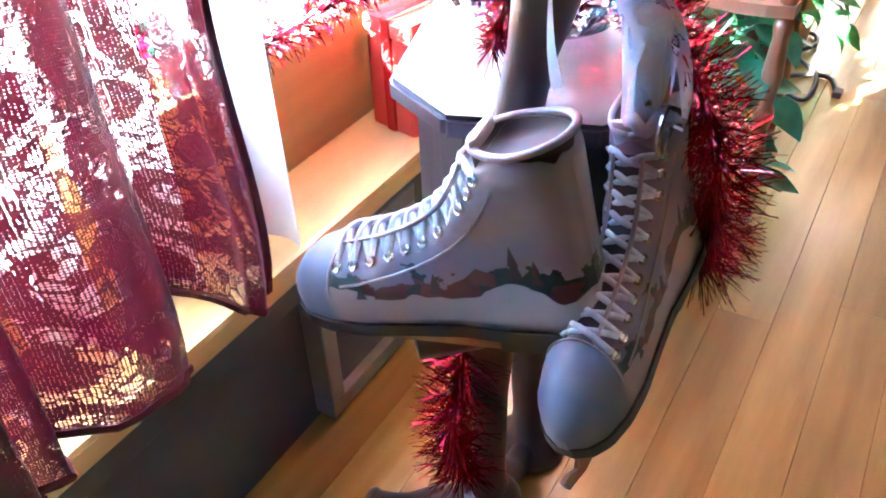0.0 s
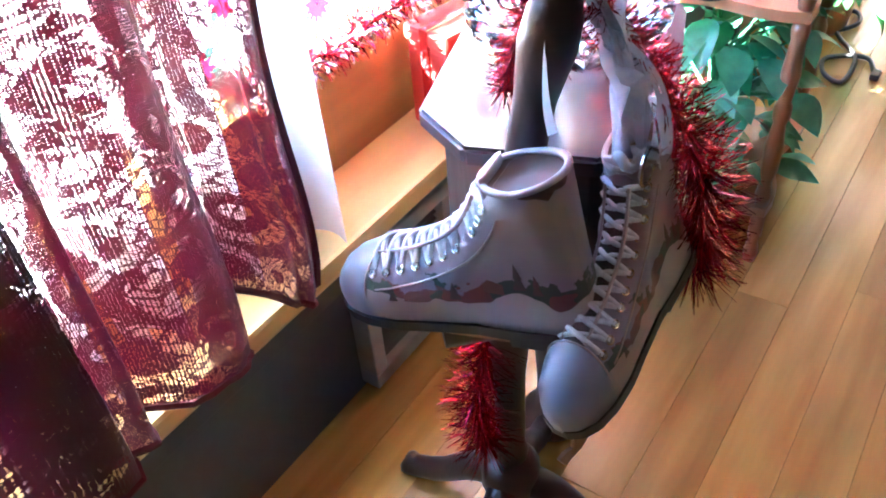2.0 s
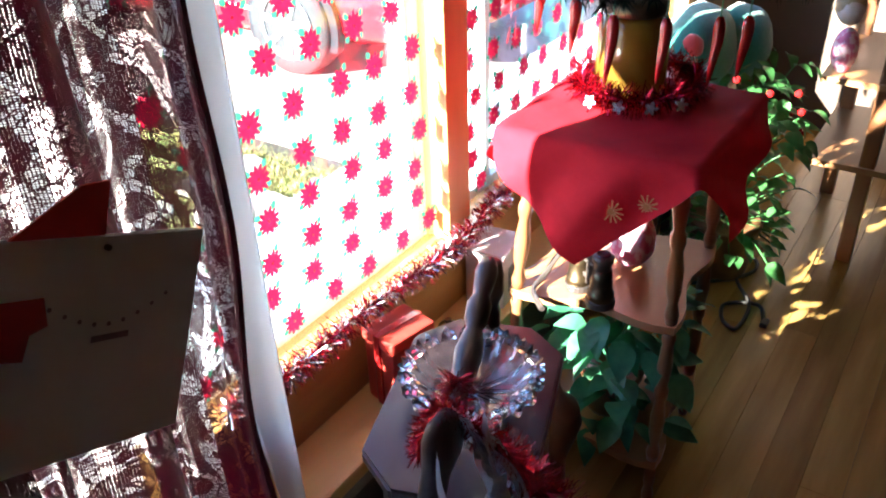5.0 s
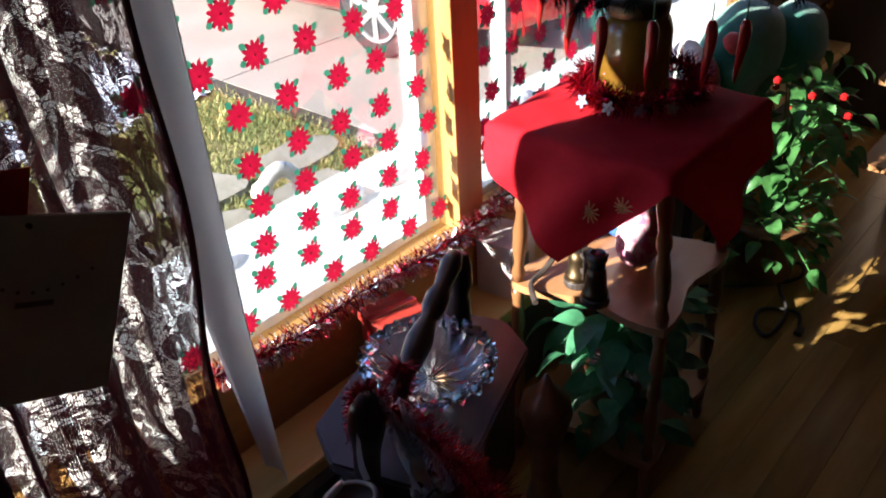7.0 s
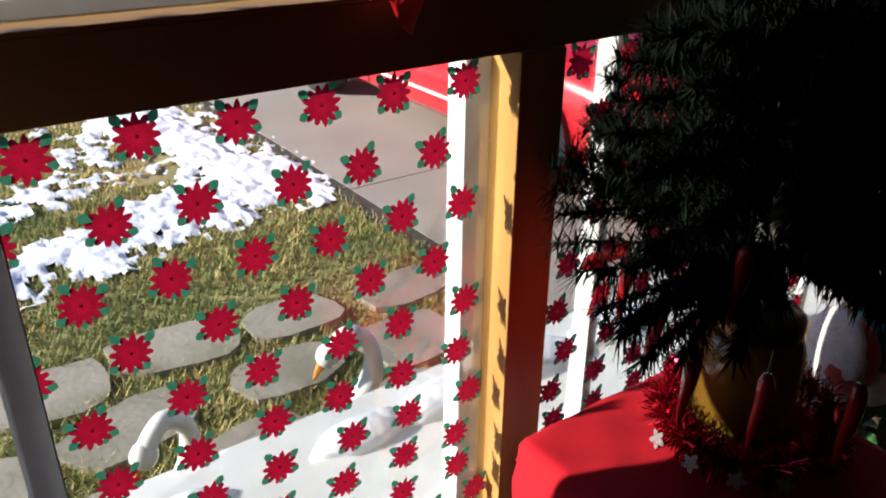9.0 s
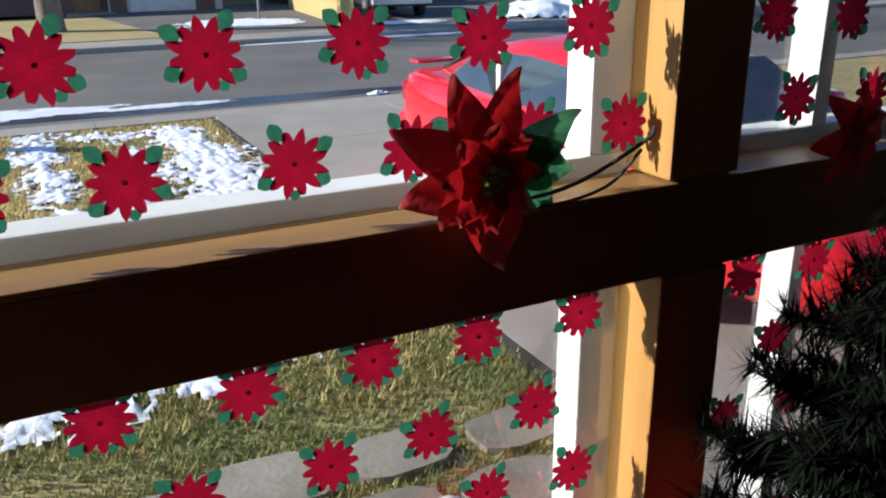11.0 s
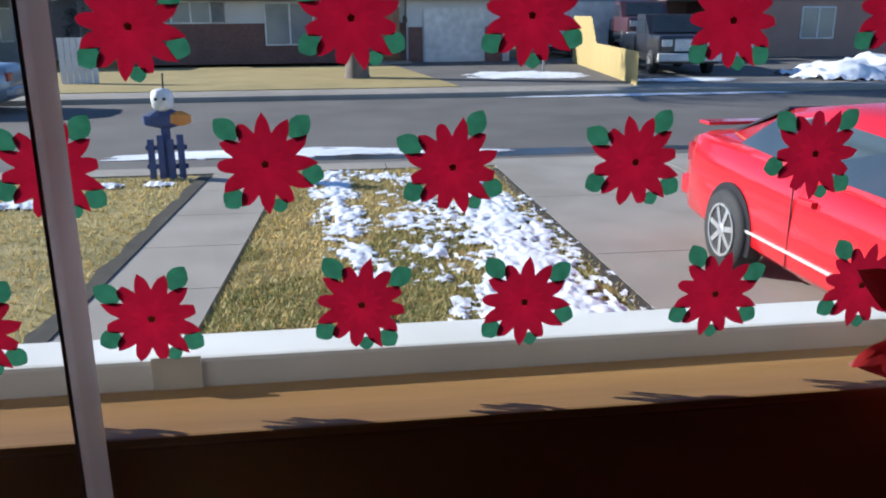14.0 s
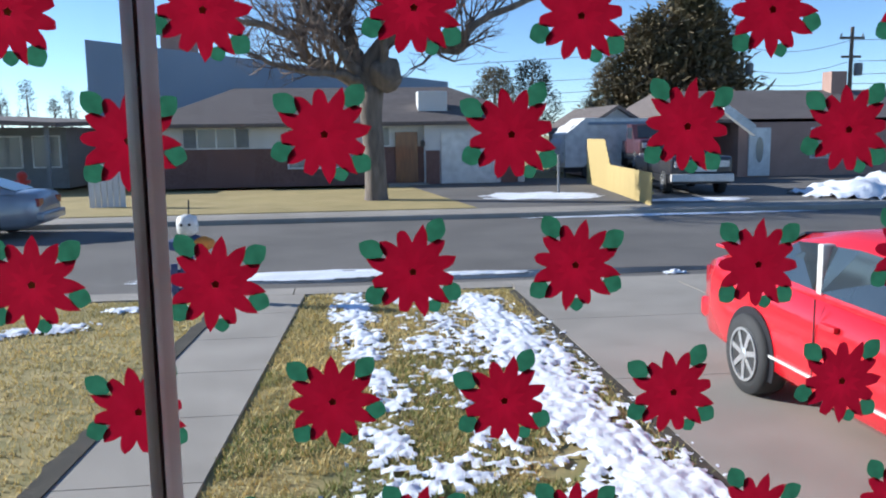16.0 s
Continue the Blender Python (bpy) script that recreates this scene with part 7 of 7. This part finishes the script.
for a in (3.3, 3.7, 4.1, 2.9):
    part("star", prism(star(5, 0.006, 0.013, rng, 0), 0, 0.003, pose(1.44 + 0.14 * math.cos(a), 0.44 + 0.13 * math.sin(a), 0.868, 70, 0, math.degrees(a) + 90)), M["tinsel_silver"], wr)

tree = thing("tabletop_tree", "small artificial pine tree with red pepper ornaments, backlit shade in its needle colour", "christmas tree", pose(1.475, 0.48, 1.008))
part("trunk", tube([(0, -0.02, 0.0), (0, 0, 0.2), (0, 0, 0.66)], [0.012, 0.012, 0.004], 8), M["bark"], tree)
rng = random.Random(61)
for lvl in range(9):
    z = 0.08 + lvl * 0.067
    r = 0.27 * (1 - lvl / 9.6) + 0.03
    verts, faces = [], []
    for k in range(34 - 2 * lvl):
        a = rng.random() * 6.283
        tip = Vector((r * rng.uniform(0.75, 1.1) * math.cos(a), r * rng.uniform(0.75, 1.1) * math.sin(a), z + rng.uniform(-0.035, 0.045)))
        base = Vector((0, 0, z))
        for q in range(620):
            t = rng.uniform(0.12, 1.0)
            p = base.lerp(tip, t)
            d = (tip - base).normalized()
            o = (d * rng.uniform(0.5, 1.2) + Vector((rng.uniform(-1, 1), rng.uniform(-1, 1), rng.uniform(-1, 1)))).normalized() * rng.uniform(0.024, 0.046)
            w = o.cross(Vector((0.3, 0.2, 1))).normalized() * (0.0030 if t < 0.62 else 0.0016)
            i0 = len(verts)
            verts += [p - w, p + w, p + o]
            faces.append((i0, i0 + 1, i0 + 2))
        i0 = len(verts)
        w = Vector((-math.sin(a), math.cos(a), 0)) * 0.0018
        verts += [base - w, base + w, tip]
        faces.append((i0, i0 + 1, i0 + 2))
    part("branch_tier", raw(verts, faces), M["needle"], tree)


def chili(x, y, z, ln):
    c = thing("pepper_ornament", "glossy red pepper ornament hanging from the tree", "ornament", pose(x, y, z), "pepper ornaments")
    part("pepper", tube(spline([(0, 0, 0), (0.002, 0, -ln * 0.3), (0.0, 0.004, -ln * 0.7), (0.004, 0.008, -ln)], 12), [0.005, 0.009, 0.010, 0.010, 0.0095, 0.009, 0.008, 0.007, 0.006, 0.005, 0.004, 0.0025, 0.001], 10), M["chili"], c, smooth=True)
    part("stem", tube([(0, 0, 0), (0.001, 0, 0.03)], 0.0015, 5), M["foliage"], c)


for x, y, z, ln in ((1.33, 0.52, 1.03, 0.10), (1.30, 0.44, 1.02, 0.12), (1.32, 0.36, 1.02, 0.11), (1.40, 0.30, 1.01, 0.12), (1.30, 0.40, 1.16, 0.10), (1.36, 0.60, 1.05, 0.10), (1.46, 0.27, 1.0, 0.11)):
    chili(x, y, z, ln)
bw = thing("dark_red_bow", "dark red ribbon bow tied on the tree", "bow", pose(1.40, 0.68, 1.0))
for s_ in (-1, 1):
    part("loop", ribbon_strip([(0, 0, 0), (s_ * 0.02, -0.02, 0.02), (s_ * 0.045, -0.01, 0.012), (s_ * 0.02, 0.005, -0.004), (0, 0, 0)], 0.009, 0.6), M["silk"], bw, smooth=True)
    part("tail", ribbon_strip([(0, 0, 0), (s_ * 0.008, -0.004, -0.04), (s_ * 0.016, 0.0, -0.085)], 0.008, 0.5), M["silk"], bw, smooth=True)

# binoculars
bi = thing("binoculars", "old brass and black binoculars standing on the shelf", "binoculars", pose(1.315, 0.452, 0.4695, 0, 0, 62))
for s_ in (-0.034, 0.034):
    part("barrel", lathe([(0.024, 0), (0.027, 0.003), (0.027, 0.014), (0.0245, 0.016), (0.0255, 0.020), (0.0255, 0.028), (0.022, 0.031), (0.020, 0.060), (0.018, 0.080)], 20, pose(s_, 0, 0)), M["brass"], bi, "worn brass barrel", smooth=True)
    part("objective_ring", lathe([(0.0275, 0.0005), (0.0285, 0.004), (0.0285, 0.013), (0.0275, 0.0155)], 20, pose(s_, 0, 0)), M["black_metal"], bi)
    part("eyepiece", lathe([(0.016, 0.080), (0.0165, 0.094), (0.020, 0.097), (0.021, 0.108), (0.016, 0.112)], 18, pose(s_, 0, 0)), M["black_metal"], bi, "black eyepiece", smooth=True)
    part("lens", lathe([(0.014, 0.112), (0.013, 0.1135)], 16, pose(s_, 0, 0)), M["lens_glass"], bi)
part("bridge", box((-0.03, -0.007, 0.040), (0.03, 0.007, 0.05), 0.002), M["black_metal"], bi)
part("bridge", box((-0.03, -0.007, 0.074), (0.03, 0.007, 0.082), 0.002), M["black_metal"], bi)
part("focus_wheel", lathe([(0.009, 0.03), (0.009, 0.085), (0.012, 0.087), (0.012, 0.098)], 14), M["black_metal"], bi)
part("strap", tube(spline([(0.05, 0.0, 0.09), (0.075, 0.02, 0.06), (0.08, 0.05, 0.02), (0.06, 0.09, 0.008), (0.0, 0.11, 0.008)], 20), 0.006, 6), M["black_metal"], bi)
pk = thing("floral_pouch", "pink flowered cotton pouch behind the binoculars", "pouch", pose(1.47, 0.43, 0.4695, 0, 0, 20))
bm = bmesh.new()
bmesh.ops.create_uvsphere(bm, u_segments=24, v_segments=16, radius=1)
for v_ in bm.verts:
    k = 1 + 0.09 * noise.noise(v_.co * 3)
    v_.co = Vector((v_.co.x * 0.062 * k, v_.co.y * 0.045 * k, 0.052 + v_.co.z * 0.052 * k + 0.03 * max(0, v_.co.z) ** 3))
part("pouch", bm, M["pink_print"], pk, smooth=True)
part("drawstring", tube([Vector((0.03 * math.cos(a), 0.022 * math.sin(a), 0.115)) for a in np.linspace(0, 6.3, 16)], 0.003, 6), M["pink"], pk)
bb = thing("blue_bottle", "blue fabric bag with a white side on the shelf", "bag", pose(1.555, 0.50, 0.4695))
part("bag", box((-0.035, -0.05, 0), (0.035, 0.05, 0.19), 0.014), M["blue_plastic"], bb, smooth=True)
part("white_panel", box((-0.0375, -0.03, 0.03), (-0.036, 0.045, 0.16), 0.001), M["paper"], bb)


# plants
def leaf_mesh(ln, w, m, droop):
    verts, faces = [], []
    n_ = 7
    for i in range(n_ + 1):
        u_ = i / n_
        hw = w * math.sin(math.pi * u_ ** 0.75) ** 0.9 * (1 - 0.15 * u_) + 0.0008
        z_ = 0.25 * u_ * ln - droop * u_ * u_ * ln
        for s_ in (-1, 0, 1):
            verts.append(m @ Vector((u_ * ln, s_ * hw, z_ + 0.22 * hw * abs(s_))))
    for i in range(n_):
        for j in range(2):
            faces.append((i * 3 + j, (i + 1) * 3 + j, (i + 1) * 3 + j + 1, i * 3 + j + 1))
    return raw(verts, faces)


def leafy(name, label, where, pot, leaves, seed, reach, height, ln, material, pot_r=0.07, pot_h=0.11, low=-0.1):
    rng_ = random.Random(seed)
    p = thing(name, label, "plant", where)
    if pot:
        part("pot", lathe([(pot_r * 0.75, 0), (pot_r * 0.8, 0.01), (pot_r, pot_h * 0.9), (pot_r * 1.06, pot_h * 0.92), (pot_r * 1.06, pot_h), (pot_r * 0.9, pot_h)], 20), M["clay"], p, "brown pot", smooth=True)
    for _ in range(leaves):
        a_ = rng_.random() * 360
        r_ = reach * rng_.random() ** 0.6 * 0.7
        z_ = pot_h + (height - pot_h) * rng_.random() if rng_.random() < 0.8 else pot_h + low * rng_.random()
        q = Vector((r_ * math.cos(radians(a_)), r_ * math.sin(radians(a_)), z_))
        m_ = pose(q.x, q.y, q.z, rng_.uniform(-25, 25), rng_.uniform(-25, 40), a_ + rng_.uniform(-40, 40))
        l_ = ln * rng_.uniform(0.65, 1.15)
        part("leaf", leaf_mesh(l_, l_ * 0.32, m_, rng_.uniform(0.2, 0.9)), material, p, smooth=True)
        if rng_.random() < 0.35:
            part("stem", tube(spline([(0, 0, pot_h * 0.9), (q.x * 0.4, q.y * 0.4, max(pot_h, q.z * 0.8)), q], 6), 0.002, 5), material, p)
    return p


leafy("silk_plant", "broad-leaved green plant in a clay pot on the low shelf", pose(1.42, 0.43, 0.1225), True, 120, 8, 0.21, 0.30, 0.082, M["foliage"], 0.065, 0.10)
leafy("ivy_plant", "bushy bright green plant with red berries by the window", pose(2.28, 0.44, 0.0), True, 270, 9, 0.25, 0.66, 0.065, M["holly"], 0.10, 0.18)
rng = random.Random(9)
for k in range(14):
    a_ = rng.random() * 6.28
    part("berry", lathe([(0.002, 0), (0.010, 0.006), (0.010, 0.014), (0.002, 0.02)], 8, pose(0.16 * math.cos(a_), 0.16 * math.sin(a_), rng.uniform(0.45, 0.66))), M["chili"], bpy.data.objects["ivy_plant"])
gd = thing("brown_gourd", "glossy brown gourd-shaped vase with a pointed neck", "vase", pose(1.185, 0.452, 0))
part("vase", lathe([(0.03, 0), (0.036, 0.01), (0.03, 0.05), (0.028, 0.15), (0.045, 0.21), (0.055, 0.25), (0.048, 0.285), (0.024, 0.305), (0.014, 0.325), (0.004, 0.35)], 24), M["clay"], gd, smooth=True)
part("base_ring", lathe([(0.038, 0), (0.04, 0.004), (0.036, 0.012)], 20), M["clay"], gd)

# cord on the floor
cb = thing("floor_cord", "dark cord lying in loops on the floor", "cable", pose(0, 0, 0))
part("cord", tube(spline([(2.07, 0.245, 0.006), (2.14, 0.28, 0.007), (2.10, 0.36, 0.007), (2.02, 0.345, 0.008), (2.0, 0.30, 0.007), (2.12, 0.30, 0.010), (2.22, 0.36, 0.007), (2.34, 0.42, 0.008), (2.38, 0.36, 0.008), (2.30, 0.34, 0.010), (2.20, 0.42, 0.008), (2.1, 0.55, 0.006)], 70), 0.0055, 6), M["cord"], cb, smooth=True)
part("plug", box((2.045, 0.232, 0.0005), (2.078, 0.252, 0.016), 0.004), M["cord"], cb)

# plush figure, doll and the tall shelf beyond
sb = thing("low_stool", "dark wooden stool under the plush figure", "stool", pose(2.12, 0.60, 0))
part("seat", box((-0.13, -0.05, 0.50), (0.22, 0.04, 0.53), 0.008), M["dark_wood"], sb)
for x in (-0.11, 0.19):
    for y in (-0.035, 0.025):
        part("leg", box((x - 0.012, y - 0.012, 0), (x + 0.012, y + 0.012, 0.5)), M["dark_wood"], sb)
pl = bmesh.new()


def blob(bm, c, r, idx, seed=0):
    rr = bmesh.ops.create_uvsphere(bm, u_segments=20, v_segments=12, radius=1)
    for v_ in rr["verts"]:
        k = 1 + 0.06 * noise.noise(v_.co * 2 + Vector((seed, 0, 0)))
        v_.co = Vector((c[0] + v_.co.x * r[0] * k, c[1] + v_.co.y * r[1] * k, c[2] + v_.co.z * r[2] * k))
    for f in {f for v_ in rr["verts"] for f in v_.link_faces}:
        f.material_index = idx
        f.smooth = True


blob(pl, (2.24, 0.58, 0.665), (0.18, 0.095, 0.13), 0, 1)
blob(pl, (2.42, 0.52, 0.65), (0.12, 0.09, 0.11), 0, 2)
blob(pl, (2.05, 0.61, 0.63), (0.055, 0.06, 0.085), 1, 3)
blob(pl, (2.09, 0.57, 0.575), (0.055, 0.045, 0.04), 2, 4)
blob(pl, (2.015, 0.62, 0.66), (0.02, 0.06, 0.09), 2, 5)
blob(pl, (2.11, 0.555, 0.72), (0.03, 0.03, 0.035), 1, 6)
tagged(mesh_object("plush_toy", pl, [M["plush_green"], M["plush_red"], M["plush_white"]]), "green and red plush toy with white fleece trim", "plush toy")

et = thing("corner_shelf", "tall brown wooden shelf with turned posts", "shelf", pose(0, 0, 0))
for z in (0.30, 0.55, 1.25):
    part("shelf_board", prism([(2.50, 0.30), (2.50, -0.05), (2.62, -0.25), (3.0, -0.25), (3.0, 0.30)], z, z + 0.018), M["shelf"], et)
for x, y in ((2.53, 0.13), (2.97, -0.2), (2.97, 0.27), (2.64, -0.21)):
    part("post", box((x - 0.022, y - 0.022, 0), (x + 0.022, y + 0.022, 1.6), 0.006), M["spindle"], et)
dl = bmesh.new()
blob(dl, (2.56, 0.262, 0.63), (0.045, 0.035, 0.065), 0)
blob(dl, (2.555, 0.268, 0.745), (0.036, 0.036, 0.045), 1)
blob(dl, (2.562, 0.272, 0.755), (0.04, 0.040, 0.045), 2)
lathe_into(dl, [(0.055, 0.785), (0.058, 0.79), (0.045, 0.795), (0.045, 0.86), (0.04, 0.865)], 20, pose(2.56, 0.27, 0))
for f in dl.faces:
    if f.calc_center_median().z > 0.783:
        f.material_index = 3
tagged(mesh_object("doll", dl, [M["pink_print"], M["skin"], M["hair"], M["white_paint"]]), "small doll in pink print with a tall white hat", "doll")
for k, (x, y, h) in enumerate(((2.72, 0.05, 0.14), (2.8, -0.1, 0.2), (2.68, -0.12, 0.1))):
    vz = thing("dark_vase", "dark glazed vase on the tall shelf", "vase", pose(x, y, 0.318), "vases on the tall shelf")
    part("vase", lathe([(0.03, 0), (0.045, h * 0.3), (0.04, h * 0.6), (0.018, h * 0.8), (0.024, h)], 18), M["black_metal"], vz, smooth=True)
    part("rim", lathe([(0.024, h), (0.026, h + 0.004), (0.02, h + 0.006)], 16), M["eyelet"], vz)
gg = thing("gold_garland", "thin gold tinsel strand hanging on the brown wall", "tinsel", pose(0, 0, 0))
rng = random.Random(71)
gw = [Vector((3.44, 0.748, z)) for z in np.linspace(0.36, 0.80, 20)]
part("foil_fringe", tinsel(gw, 0.016, 700, rng, 0.0014), M["tinsel_gold"], gg)
part("core", tube(gw, 0.002, 5), M["tinsel_gold"], gg)

# ---- floor planks ----
floor = tagged(new("floor"), "honey-coloured varnished pine floor boards", kind="structure")
part("subfloor", box((-2.5, -3.3, -0.1), (3.5, 0.70, -0.022)), M["dark_wood"], floor)
plank_meshes = []
for ln in (0.9, 1.3, 1.7):
    bm = bmesh.new()
    box_into(bm, (0.0003, 0.0003, -0.02), (ln - 0.0003, 0.0847, 0.0))
    bmesh.ops.bevel(bm, geom=[e for e in bm.edges if all(v_.co.z > -0.001 for v_ in e.verts)], offset=0.0006, segments=1, affect="EDGES")
    me = bpy.data.meshes.new("plank")
    bm.to_mesh(me)
    bm.free()
    me.materials.append(M["plank"])
    plank_meshes.append((ln, me))
rng = random.Random(81)
y = 0.70
while y > -3.25:
    y -= 0.085
    x = -2.5 - rng.uniform(0.1, 1.2)
    while x < 3.5:
        ln, me = rng.choice(plank_meshes)
        p = new("plank", me)
        p.parent = floor
        p.location = (x, y, 0)
        x += ln
